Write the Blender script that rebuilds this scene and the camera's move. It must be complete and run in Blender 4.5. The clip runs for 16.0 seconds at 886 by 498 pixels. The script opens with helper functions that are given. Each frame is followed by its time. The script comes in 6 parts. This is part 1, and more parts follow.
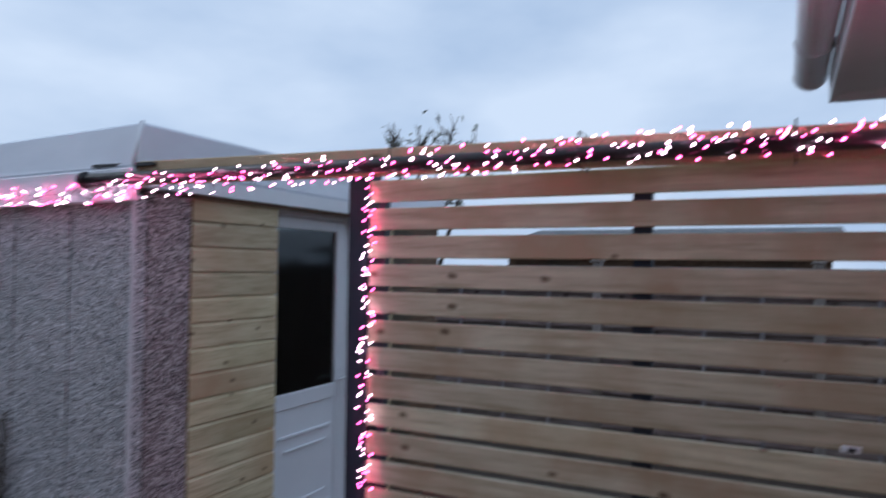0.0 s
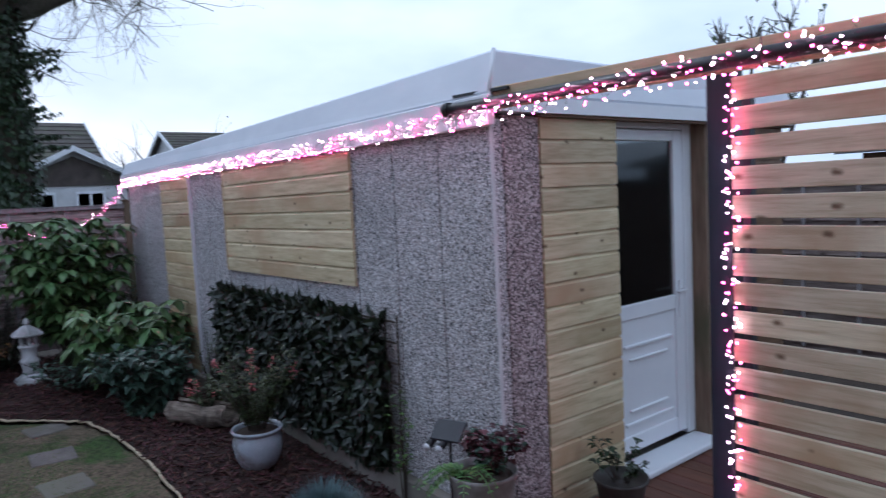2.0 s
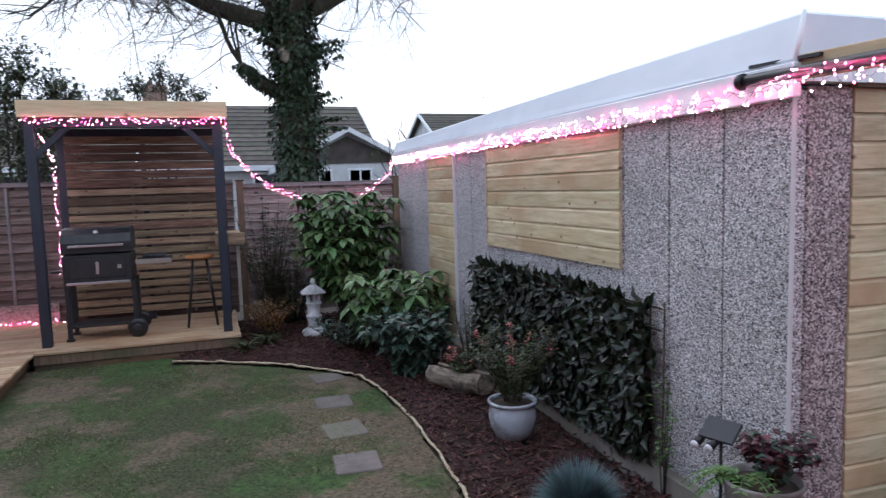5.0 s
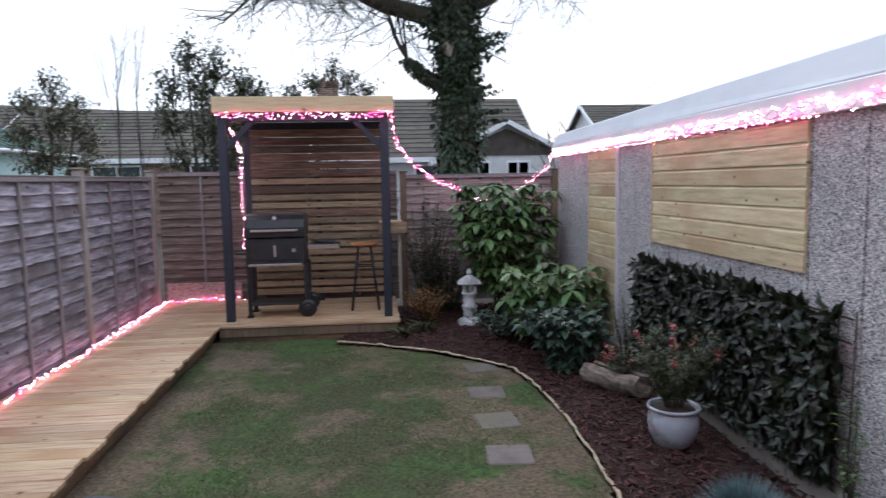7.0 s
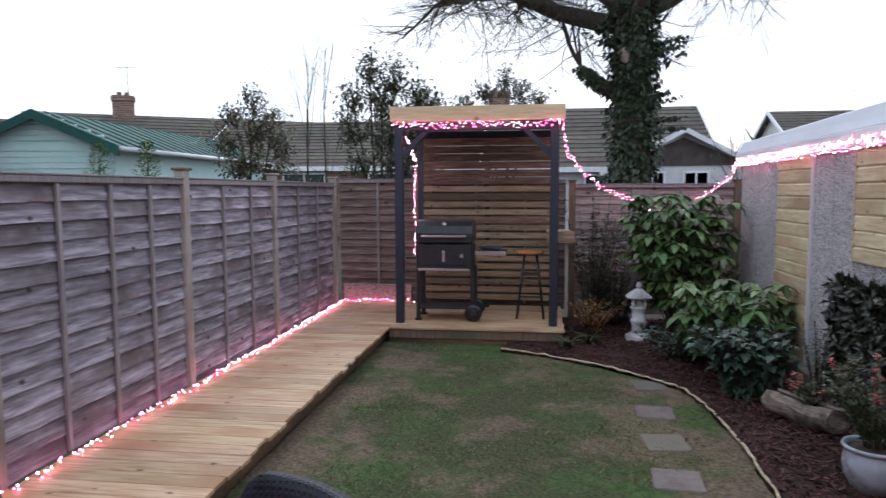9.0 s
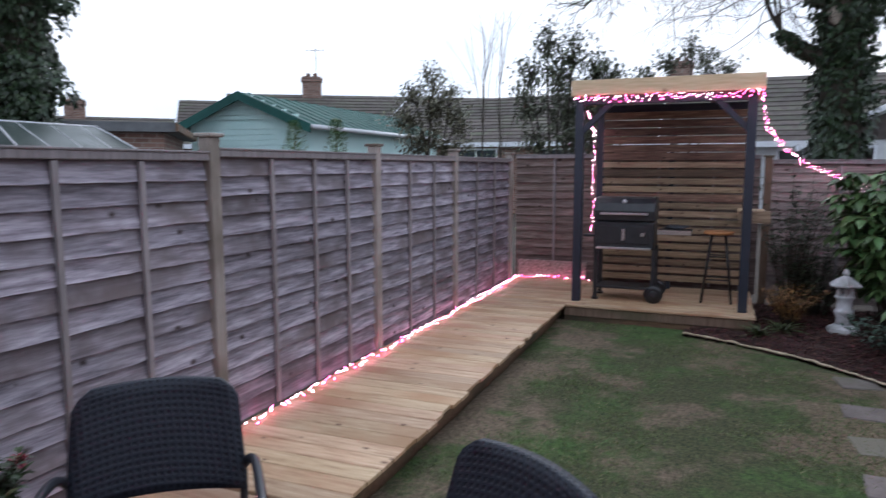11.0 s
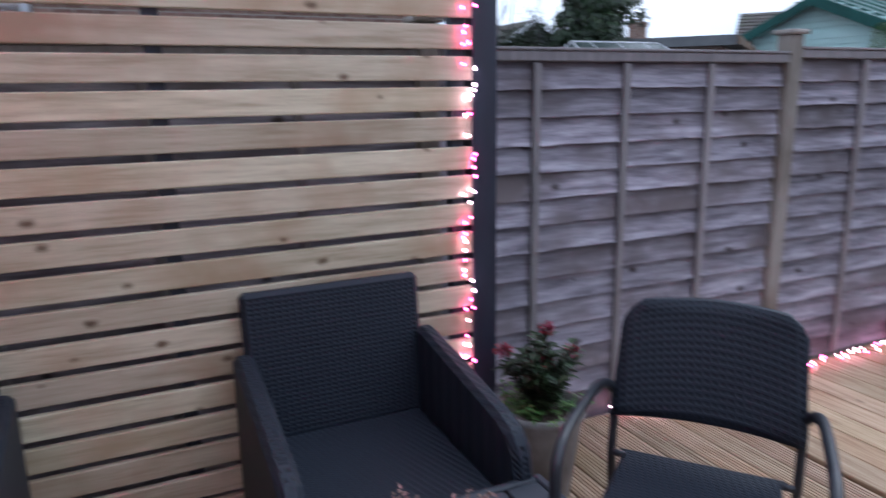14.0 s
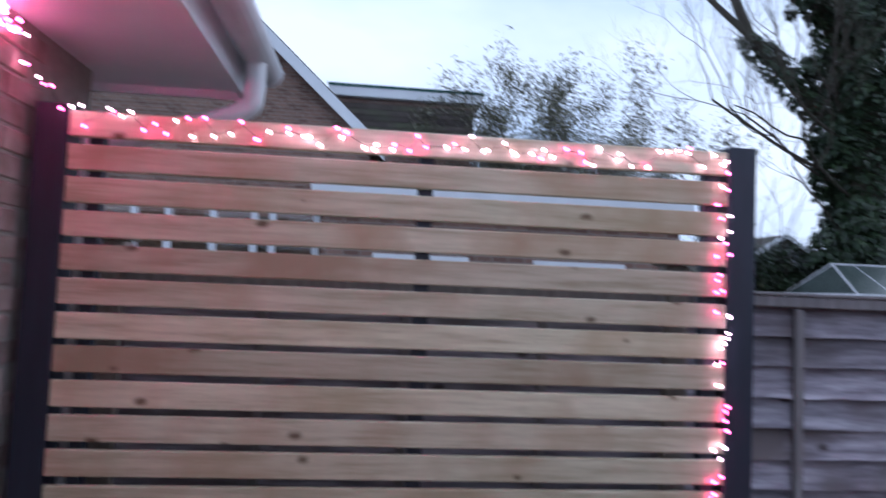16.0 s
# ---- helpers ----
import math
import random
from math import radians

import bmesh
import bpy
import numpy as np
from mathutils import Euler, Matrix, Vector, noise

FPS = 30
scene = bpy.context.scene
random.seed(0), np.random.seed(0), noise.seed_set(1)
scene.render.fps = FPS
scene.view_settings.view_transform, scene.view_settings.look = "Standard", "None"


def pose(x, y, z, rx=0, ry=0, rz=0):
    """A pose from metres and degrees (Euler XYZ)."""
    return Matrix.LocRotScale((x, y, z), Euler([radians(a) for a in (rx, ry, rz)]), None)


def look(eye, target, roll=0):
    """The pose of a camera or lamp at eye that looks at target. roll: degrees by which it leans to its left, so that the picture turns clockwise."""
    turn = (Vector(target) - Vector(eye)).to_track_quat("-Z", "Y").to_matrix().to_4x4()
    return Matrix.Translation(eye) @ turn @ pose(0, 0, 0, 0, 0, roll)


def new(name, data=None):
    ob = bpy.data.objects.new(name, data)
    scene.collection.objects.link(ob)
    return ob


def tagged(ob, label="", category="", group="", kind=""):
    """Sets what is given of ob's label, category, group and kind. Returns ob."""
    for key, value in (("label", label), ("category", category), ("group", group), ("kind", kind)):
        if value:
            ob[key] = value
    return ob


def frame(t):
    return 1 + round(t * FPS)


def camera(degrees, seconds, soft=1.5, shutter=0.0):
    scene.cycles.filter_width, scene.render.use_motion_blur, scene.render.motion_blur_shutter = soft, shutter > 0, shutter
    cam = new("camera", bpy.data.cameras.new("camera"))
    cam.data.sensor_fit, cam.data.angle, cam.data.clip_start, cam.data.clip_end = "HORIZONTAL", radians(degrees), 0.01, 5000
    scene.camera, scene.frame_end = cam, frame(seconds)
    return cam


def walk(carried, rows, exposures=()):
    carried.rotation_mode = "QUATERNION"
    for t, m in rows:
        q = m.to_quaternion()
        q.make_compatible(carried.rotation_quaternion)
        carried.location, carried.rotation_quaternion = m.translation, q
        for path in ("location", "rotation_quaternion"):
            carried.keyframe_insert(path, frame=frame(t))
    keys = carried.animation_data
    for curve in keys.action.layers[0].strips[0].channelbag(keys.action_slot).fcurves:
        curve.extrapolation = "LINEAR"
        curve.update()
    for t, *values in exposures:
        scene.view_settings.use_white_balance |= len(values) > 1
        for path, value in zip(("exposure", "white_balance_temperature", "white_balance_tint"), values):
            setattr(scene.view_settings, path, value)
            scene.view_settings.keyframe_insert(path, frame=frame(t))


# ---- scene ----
cam = camera(65.8, 16.0, soft=1.25, shutter=0.6)
PATH = [
    (0, (0.171, 0.053, 1.589), (-0.72, 1.843, 1.64), 0.7),
    (0.5, (0.117, -0.025, 1.569), (-0.986, 1.641, 1.483), -0.8),
    (1, (0.09, -0.08, 1.552), (-1.187, 1.453, 1.415), -1.7),
    (1.5, (0.064, -0.1, 1.556), (-1.373, 1.279, 1.378), -2.6),
    (2, (0.032, -0.119, 1.55), (-1.523, 1.127, 1.387), -2.8),
    (2.5, (0.003, -0.141, 1.557), (-1.639, 0.989, 1.401), -2.7),
    (3, (-0.015, -0.171, 1.539), (-1.727, 0.849, 1.372), -2.5),
    (3.5, (-0.03, -0.205, 1.544), (-1.797, 0.711, 1.346), -2.3),
    (4, (-0.04, -0.211, 1.544), (-1.858, 0.599, 1.346), -2.0),
    (6.5, (-0.116, -0.258, 1.545), (-2.074, 0.095, 1.344), -1.3),
    (7, (-0.1, -0.255, 1.547), (-2.079, -0.052, 1.343), -1.0),
    (7.5, (-0.106, -0.243, 1.531), (-2.095, -0.189, 1.33), -0.7),
    (8, (-0.112, -0.238, 1.525), (-2.102, -0.292, 1.339), -0.4),
    (10.5, (-0.111, -0.362, 1.539), (-2.001, -0.981, 1.333), -0.1),
    (11, (-0.08, -0.392, 1.529), (-1.924, -1.13, 1.289), -0.0),
    (11.5, (-0.05, -0.431, 1.503), (-1.803, -1.348, 1.208), -0.3),
    (12, (-0.021, -0.478, 1.459), (-1.657, -1.573, 1.11), -0.8),
    (12.5, (-0.054, -0.552, 1.445), (-1.514, -1.84, 0.986), -1.2),
    (13, (-0.097, -0.636, 1.426), (-1.471, -2.003, 0.934), -1.1),
    (13.5, (-0.135, -0.694, 1.424), (-1.3, -2.244, 0.936), -1.6),
    (14, (-0.218, -0.655, 1.45), (-1.041, -2.421, 1.001), -0.8),
    (14.5, (-0.25, -0.649, 1.466), (-0.804, -2.537, 1.11), -1.0),
    (15, (-0.262, -0.648, 1.535), (-0.77, -2.568, 1.303), 0.3),
    (15.5, (-0.243, -0.645, 1.585), (-0.682, -2.596, 1.533), 1.8),
    (16, (-0.169, -0.656, 1.571), (-0.379, -2.641, 1.689), 2.4),
]
EXPOSURES = [(0.0, -0.28, 5450, 8), (1.0, 0.04, 5450, 9), (2.5, 0.24, 5400, 10), (3.5, 0.46, 5600, 11), (6.5, 0.78, 6100, 11), (8.0, 0.74, 6200, 12), (11.0, 0.62, 6000, 12), (12.5, 0.76, 5620, 12), (13.5, 0.70, 5600, 12), (14.5, 0.70, 5600, 11), (15.5, 0.38, 5500, 12), (16.0, 0.26, 5350, 13)]
walk(cam, [(t, look(eye, target, roll)) for t, eye, target, roll in PATH], EXPOSURES)

# ---- place ----
R = random.Random(7)

# ---- world and light ----
world = bpy.data.worlds.new("dusk_sky")
scene.world = world
world.use_nodes = True
wn, wl = world.node_tree.nodes, world.node_tree.links
sky = wn.new("ShaderNodeTexSky")
sky.sky_type, sky.sun_disc = "NISHITA", False
sky.sun_elevation, sky.sun_rotation = radians(6), radians(-80)
sky_gain = wn.new("ShaderNodeMix")
sky_gain.data_type, sky_gain.blend_type = "RGBA", "MULTIPLY"
sky_gain.inputs["Factor"].default_value = 1
sky_gain.inputs["B"].default_value = (0.14, 0.14, 0.14, 1)
coord = wn.new("ShaderNodeTexCoord")
spread = wn.new("ShaderNodeMapping")
spread.inputs["Scale"].default_value = (1.3, 1.3, 3.2)
cloud = wn.new("ShaderNodeTexNoise")
cloud.inputs["Scale"].default_value, cloud.inputs["Detail"].default_value = 1.5, 5
cloud.inputs["Roughness"].default_value = 0.5
tone = wn.new("ShaderNodeValToRGB")
tone.color_ramp.elements[0].position, tone.color_ramp.elements[0].color = 0.30, (0.53, 0.64, 0.80, 1)
tone.color_ramp.elements[1].position, tone.color_ramp.elements[1].color = 0.64, (0.95, 0.99, 1.05, 1)
blend = wn.new("ShaderNodeMix")
blend.data_type = "RGBA"
blend.inputs["Factor"].default_value = 0.97
wl.new(coord.outputs["Generated"], spread.inputs["Vector"])
wl.new(spread.outputs["Vector"], cloud.inputs["Vector"])
wl.new(cloud.outputs["Fac"], tone.inputs["Fac"])
wl.new(sky.outputs["Color"], sky_gain.inputs["A"])
wl.new(sky_gain.outputs["Result"], blend.inputs["A"])
wl.new(tone.outputs["Color"], blend.inputs["B"])
wl.new(blend.outputs["Result"], wn["Background"].inputs["Color"])
wn["Background"].inputs["Strength"].default_value = 0.95

sun = new("sun", bpy.data.lights.new("sun", "SUN"))
sun.data.energy, sun.data.angle, sun.data.color = 0.5, radians(25), (1.0, 0.97, 0.94)
sun.matrix_world = look((-30, -4, 22), (0, 0, 0))


# ---- materials ----
def surf(name, cols, scale=8.0, stretch=(1, 1, 1), rough=0.75, bump=0.25, rnd=0.0, island=0.0, fine=90.0, metal=0.0, knots=0.0, stain=None, stain_scale=1.5, depth=0.003, plane="XZ", lap_wear_shade=0.0):
    """A surface of two scales of noise along stretched axes; rnd varies it from piece to piece, knots and stain add marks."""
    m = bpy.data.materials.new(name)
    m.use_nodes = True
    n, l = m.node_tree.nodes, m.node_tree.links
    b = n["Principled BSDF"]
    tc = n.new("ShaderNodeTexCoord")
    vec = tc.outputs["Object"]
    if rnd or island:
        pick = n.new("ShaderNodeObjectInfo").outputs["Random"] if rnd else n.new("ShaderNodeNewGeometry").outputs["Random Per Island"]
        far = n.new("ShaderNodeMath")
        far.operation = "MULTIPLY"
        far.inputs[1].default_value = 53.0
        add = n.new("ShaderNodeVectorMath")
        l.new(pick, far.inputs[0])
        l.new(vec, add.inputs[0])
        l.new(far.outputs[0], add.inputs[1])
        vec = add.outputs[0]
    mp = n.new("ShaderNodeMapping")
    mp.inputs["Scale"].default_value = stretch
    l.new(vec, mp.inputs["Vector"])
    tx = n.new("ShaderNodeTexNoise")
    tx.inputs["Scale"].default_value, tx.inputs["Detail"].default_value, tx.inputs["Roughness"].default_value = scale, 5, 0.62
    l.new(mp.outputs[0], tx.inputs["Vector"])
    rp = n.new("ShaderNodeValToRGB")
    el = rp.color_ramp.elements
    el[0].position, el[1].position = 0.32, 0.68
    el[0].color, el[1].color = (*cols[0], 1), (*cols[-1], 1)
    for i, c in enumerate(cols[1:-1]):
        e = el.new(0.32 + 0.36 * (i + 1) / (len(cols) - 1))
        e.color = (*c, 1)
    l.new(tx.outputs["Fac"], rp.inputs["Fac"])
    out = rp.outputs["Color"]
    if stain:
        sx = n.new("ShaderNodeTexNoise")
        sx.inputs["Scale"].default_value, sx.inputs["Detail"].default_value = stain_scale, 4
        l.new(vec, sx.inputs["Vector"])
        sr = n.new("ShaderNodeMapRange")
        sr.inputs["From Min"].default_value, sr.inputs["From Max"].default_value = 0.48, 0.68
        l.new(sx.outputs["Fac"], sr.inputs["Value"])
        mx = n.new("ShaderNodeMix")
        mx.data_type = "RGBA"
        l.new(sr.outputs["Result"], mx.inputs["Factor"])
        l.new(out, mx.inputs["A"])
        mx.inputs["B"].default_value = (*stain, 1)
        out = mx.outputs["Result"]
    if knots:
        ks, km = n.new("ShaderNodeSeparateXYZ"), n.new("ShaderNodeCombineXYZ")
        l.new(vec, ks.inputs[0])
        slim = n.new("ShaderNodeMath")
        slim.operation = "MULTIPLY"
        slim.inputs[1].default_value = 0.6
        l.new(ks.outputs[plane[0]], slim.inputs[0])
        l.new(slim.outputs[0], km.inputs[0])
        l.new(ks.outputs[plane[1]], km.inputs[1])
        kv = n.new("ShaderNodeTexVoronoi")
        kv.voronoi_dimensions = "2D"
        kv.inputs["Scale"].default_value = knots
        l.new(km.outputs[0], kv.inputs["Vector"])
        kr = n.new("ShaderNodeMapRange")
        kr.inputs["From Min"].default_value, kr.inputs["From Max"].default_value = 0.022, 0.085
        kr.inputs["To Min"].default_value, kr.inputs["To Max"].default_value = 0.95, 0.0
        few, thin, wob, far_off = (n.new("ShaderNodeMath") for _ in range(4))
        pickc = n.new("ShaderNodeSeparateColor")
        l.new(kv.outputs["Color"], pickc.inputs["Color"])
        few.operation, few.inputs[0].default_value, few.use_clamp = "SUBTRACT", 0.62, True
        l.new(pickc.outputs["Red"], few.inputs[1])
        thin.operation, thin.inputs[1].default_value = "MULTIPLY_ADD", 0.35
        l.new(few.outputs[0], thin.inputs[0])
        l.new(kv.outputs["Distance"], thin.inputs[2])
        ruffle = n.new("ShaderNodeTexNoise")
        ruffle.inputs["Scale"].default_value = 45
        l.new(vec, ruffle.inputs["Vector"])
        wob.operation, wob.inputs[1].default_value = "MULTIPLY_ADD", 0.07
        l.new(ruffle.outputs["Fac"], wob.inputs[0])
        l.new(thin.outputs[0], wob.inputs[2])
        far_off.operation, far_off.inputs[1].default_value = "SUBTRACT", 0.035
        l.new(wob.outputs[0], far_off.inputs[0])
        l.new(far_off.outputs[0], kr.inputs["Value"])
        kx = n.new("ShaderNodeMix")
        kx.data_type = "RGBA"
        l.new(kr.outputs["Result"], kx.inputs["Factor"])
        l.new(out, kx.inputs["A"])
        kx.inputs["B"].default_value = (cols[0][0] * 0.30, cols[0][1] * 0.22, cols[0][2] * 0.17, 1)
        out = kx.outputs["Result"]
    # weathered pale lower edge, with the overlap's shade painted into the upper edge
    if lap_wear_shade:
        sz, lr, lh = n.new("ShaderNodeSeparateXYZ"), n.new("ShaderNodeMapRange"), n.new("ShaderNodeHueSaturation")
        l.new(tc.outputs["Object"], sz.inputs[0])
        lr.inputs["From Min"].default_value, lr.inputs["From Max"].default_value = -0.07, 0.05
        lr.inputs["To Min"].default_value, lr.inputs["To Max"].default_value = 1 + lap_wear_shade, 1 - lap_wear_shade
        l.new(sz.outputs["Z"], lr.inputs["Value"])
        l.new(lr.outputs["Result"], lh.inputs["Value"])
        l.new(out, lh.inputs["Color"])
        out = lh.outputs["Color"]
    if rnd or island:
        hs = n.new("ShaderNodeHueSaturation")
        mr = n.new("ShaderNodeMapRange")
        amount = rnd or island
        mr.inputs["To Min"].default_value, mr.inputs["To Max"].default_value = 1 - amount, 1 + amount
        l.new(pick, mr.inputs["Value"])
        l.new(mr.outputs["Result"], hs.inputs["Value"])
        hm = n.new("ShaderNodeMapRange")
        hm.inputs["To Min"].default_value, hm.inputs["To Max"].default_value = 0.5 + 0.04 * amount, 0.5 - 0.06 * amount
        l.new(far.outputs[0], hm.inputs["Value"])
        fr = n.new("ShaderNodeMath")
        fr.operation = "FRACT"
        l.new(far.outputs[0], fr.inputs[0])
        l.new(fr.outputs[0], hm.inputs["Value"])
        l.new(hm.outputs["Result"], hs.inputs["Hue"])
        l.new(out, hs.inputs["Color"])
        out = hs.outputs["Color"]
    l.new(out, b.inputs["Base Color"])
    b.inputs["Metallic"].default_value = metal
    fx = n.new("ShaderNodeTexNoise")
    fx.inputs["Scale"].default_value, fx.inputs["Detail"].default_value = fine, 3
    l.new(mp.outputs[0], fx.inputs["Vector"])
    rr = n.new("ShaderNodeMapRange")
    rr.inputs["To Min"].default_value, rr.inputs["To Max"].default_value = max(rough - 0.12, 0.03), min(rough + 0.12, 1)
    l.new(fx.outputs["Fac"], rr.inputs["Value"])
    l.new(rr.outputs["Result"], b.inputs["Roughness"])
    if bump:
        bp = n.new("ShaderNodeBump")
        bp.inputs["Strength"].default_value, bp.inputs["Distance"].default_value = bump, depth
        l.new(fx.outputs["Fac"], bp.inputs["Height"])
        l.new(bp.outputs["Normal"], b.inputs["Normal"])
    return m


def pebbles(name, cols, scale=115.0):
    """Exposed aggregate: small stones of mixed colours set in grey cement."""
    m = bpy.data.materials.new(name)
    m.use_nodes = True
    n, l = m.node_tree.nodes, m.node_tree.links
    b = n["Principled BSDF"]
    tc = n.new("ShaderNodeTexCoord")
    v = n.new("ShaderNodeTexVoronoi")
    v.inputs["Scale"].default_value = scale
    l.new(tc.outputs["Object"], v.inputs["Vector"])
    sp = n.new("ShaderNodeSeparateColor")
    l.new(v.outputs["Color"], sp.inputs["Color"])
    rp = n.new("ShaderNodeValToRGB")
    rp.color_ramp.interpolation = "CONSTANT"
    el = rp.color_ramp.elements
    el[0].color, el[1].color = (*cols[0], 1), (*cols[1], 1)
    el[1].position = 0.18
    for i, c in enumerate(cols[2:]):
        e = el.new(0.18 + 0.82 * (i + 1) / (len(cols) - 1))
        e.color = (*c, 1)
    l.new(sp.outputs["Red"], rp.inputs["Fac"])
    big = n.new("ShaderNodeTexNoise")
    big.inputs["Scale"].default_value, big.inputs["Detail"].default_value = 2.2, 6
    l.new(tc.outputs["Object"], big.inputs["Vector"])
    mr = n.new("ShaderNodeMapRange")
    mr.inputs["To Min"].default_value, mr.inputs["To Max"].default_value = 0.7, 1.25
    l.new(big.outputs["Fac"], mr.inputs["Value"])
    hs = n.new("ShaderNodeHueSaturation")
    l.new(mr.outputs["Result"], hs.inputs["Value"])
    l.new(rp.outputs["Color"], hs.inputs["Color"])
    l.new(hs.outputs["Color"], b.inputs["Base Color"])
    b.inputs["Roughness"].default_value = 0.7
    bp = n.new("ShaderNodeBump")
    bp.invert = True
    bp.inputs["Strength"].default_value, bp.inputs["Distance"].default_value = 0.8, 0.004
    l.new(v.outputs["Distance"], bp.inputs["Height"])
    l.new(bp.outputs["Normal"], b.inputs["Normal"])
    return m


def wicker(name, a, b):
    """Flat woven strands: short staggered loops with dark gaps between."""
    m = bpy.data.materials.new(name)
    m.use_nodes = True
    n, l = m.node_tree.nodes, m.node_tree.links
    p = n["Principled BSDF"]
    tc = n.new("ShaderNodeTexCoord")
    sp = n.new("ShaderNodeSeparateXYZ")
    l.new(tc.outputs["Object"], sp.inputs[0])
    u, w = n.new("ShaderNodeMath"), n.new("ShaderNodeMath")
    u.operation = w.operation = "MULTIPLY_ADD"
    u.inputs[1].default_value, w.inputs[1].default_value = 0.31, 0.93
    l.new(sp.outputs["Y"], u.inputs[0])
    l.new(sp.outputs["X"], u.inputs[2])
    l.new(sp.outputs["Y"], w.inputs[0])
    l.new(sp.outputs["Z"], w.inputs[2])
    wave = []
    for k in (0, 1):
        f, w2 = n.new("ShaderNodeMath"), n.new("ShaderNodeMath")
        f.operation, w2.operation = "MULTIPLY", "SINE"
        f.inputs[1].default_value = 6.283 / (0.021, 0.0135)[k]
        l.new((u, w)[k].outputs[0], f.inputs[0])
        l.new(f.outputs[0], w2.inputs[0])
        wave.append(w2)
    both, knit = n.new("ShaderNodeMath"), n.new("ShaderNodeMapRange")
    both.operation = "MINIMUM"
    l.new(wave[0].outputs[0], both.inputs[0])
    l.new(wave[1].outputs[0], both.inputs[1])
    knit.inputs["From Min"].default_value, knit.inputs["From Max"].default_value = -0.5, 0.65
    knit.inputs["To Min"].default_value, knit.inputs["To Max"].default_value = 1.0, 0.0
    l.new(both.outputs[0], knit.inputs["Value"])
    mx = n.new("ShaderNodeMix")
    mx.data_type = "RGBA"
    l.new(knit.outputs["Result"], mx.inputs["Factor"])
    mx.inputs["A"].default_value, mx.inputs["B"].default_value = (*a, 1), (*b, 1)
    l.new(mx.outputs["Result"], p.inputs["Base Color"])
    p.inputs["Roughness"].default_value = 0.52
    p.inputs["Specular IOR Level"].default_value = 0.35
    bp = n.new("ShaderNodeBump")
    bp.inputs["Strength"].default_value, bp.inputs["Distance"].default_value = 0.6, 0.004
    l.new(knit.outputs["Result"], bp.inputs["Height"])
    l.new(bp.outputs["Normal"], p.inputs["Normal"])
    return m


def glow(name, colour, strength):
    m = bpy.data.materials.new(name)
    m.use_nodes = True
    b = m.node_tree.nodes["Principled BSDF"]
    b.inputs["Base Color"].default_value = (*colour, 1)
    b.inputs["Emission Color"].default_value = (*colour, 1)
    b.inputs["Emission Strength"].default_value = strength
    return m


def glass(name, tint=(1, 1, 1), rough=0.02):
    m = bpy.data.materials.new(name)
    m.use_nodes = True
    b = m.node_tree.nodes["Principled BSDF"]
    b.inputs["Base Color"].default_value = (*tint, 1)
    b.inputs["Transmission Weight"].default_value = 1.0
    b.inputs["Roughness"].default_value = rough
    b.inputs["IOR"].default_value = 1.45
    return m


SLAT = surf("planed_pine", [(0.42, 0.35, 0.225), (0.58, 0.51, 0.36), (0.69, 0.62, 0.455)], 5, (0.7, 9, 9), 0.62, 0.25, rnd=0.17, fine=60, knots=5.4, stain=(0.43, 0.32, 0.20), stain_scale=2.6)
SLAT_PALE = surf("pale_pine", [(0.165, 0.115, 0.07), (0.26, 0.19, 0.115), (0.37, 0.285, 0.185)], 5, (9, 0.7, 9), 0.65, 0.2, rnd=0.25, fine=60, knots=5.5, plane="YZ")
SLAT_SHADED = surf("shaded_pine", [(0.088, 0.05, 0.03), (0.155, 0.098, 0.06), (0.28, 0.20, 0.125)], 5, (9, 0.7, 9), 0.65, 0.2, rnd=0.38, fine=60, knots=5.5, plane="YZ")
CLAD = surf("treated_cladding", [(0.43, 0.35, 0.205), (0.58, 0.49, 0.305), (0.67, 0.59, 0.40)], 5, (0.8, 8, 8), 0.65, 0.25, rnd=0.16, fine=70, knots=6.5, stain=(0.46, 0.33, 0.19))
CLAD_Y = surf("treated_cladding_front", [(0.41, 0.335, 0.195), (0.56, 0.475, 0.295), (0.64, 0.56, 0.37)], 5, (8, 0.8, 8), 0.65, 0.25, rnd=0.16, fine=70, knots=6.5, stain=(0.44, 0.32, 0.18), plane="YZ")
DECK = surf("deck_pine", [(0.35, 0.215, 0.125), (0.52, 0.365, 0.225), (0.62, 0.475, 0.315)], 5, (9, 0.7, 9), 0.6, 0.25, rnd=0.17, fine=60, knots=4.6, stain=(0.40, 0.225, 0.12), stain_scale=1.2, plane="YX")
GROOVED = surf("grooved_deck_pine", [(0.33, 0.225, 0.145), (0.45, 0.325, 0.22), (0.54, 0.415, 0.295)], 5, (9, 0.7, 9), 0.65, 0.25, rnd=0.15, fine=60, stain=(0.42, 0.28, 0.17), stain_scale=2)
RED_DECK = surf("red_stained_deck", [(0.10, 0.035, 0.02), (0.17, 0.06, 0.035)], 5, (0.7, 9, 9), 0.55, 0.3, rnd=0.2, fine=60)
TIMBER = surf("raw_timber", [(0.46, 0.33, 0.19), (0.60, 0.47, 0.30)], 5, (0.8, 8, 8), 0.65, 0.2, fine=70, knots=3.5)
TIMBER_Y = surf("raw_timber_across", [(0.50, 0.38, 0.22), (0.64, 0.51, 0.33)], 5, (8, 0.8, 8), 0.65, 0.2, fine=70, knots=2.5, plane="YZ")
SKIRT = surf("dark_brown_timber", [(0.10, 0.055, 0.03), (0.20, 0.12, 0.07)], 5, (4, 0.8, 8), 0.7, 0.3, fine=70, stain=(0.06, 0.05, 0.03))
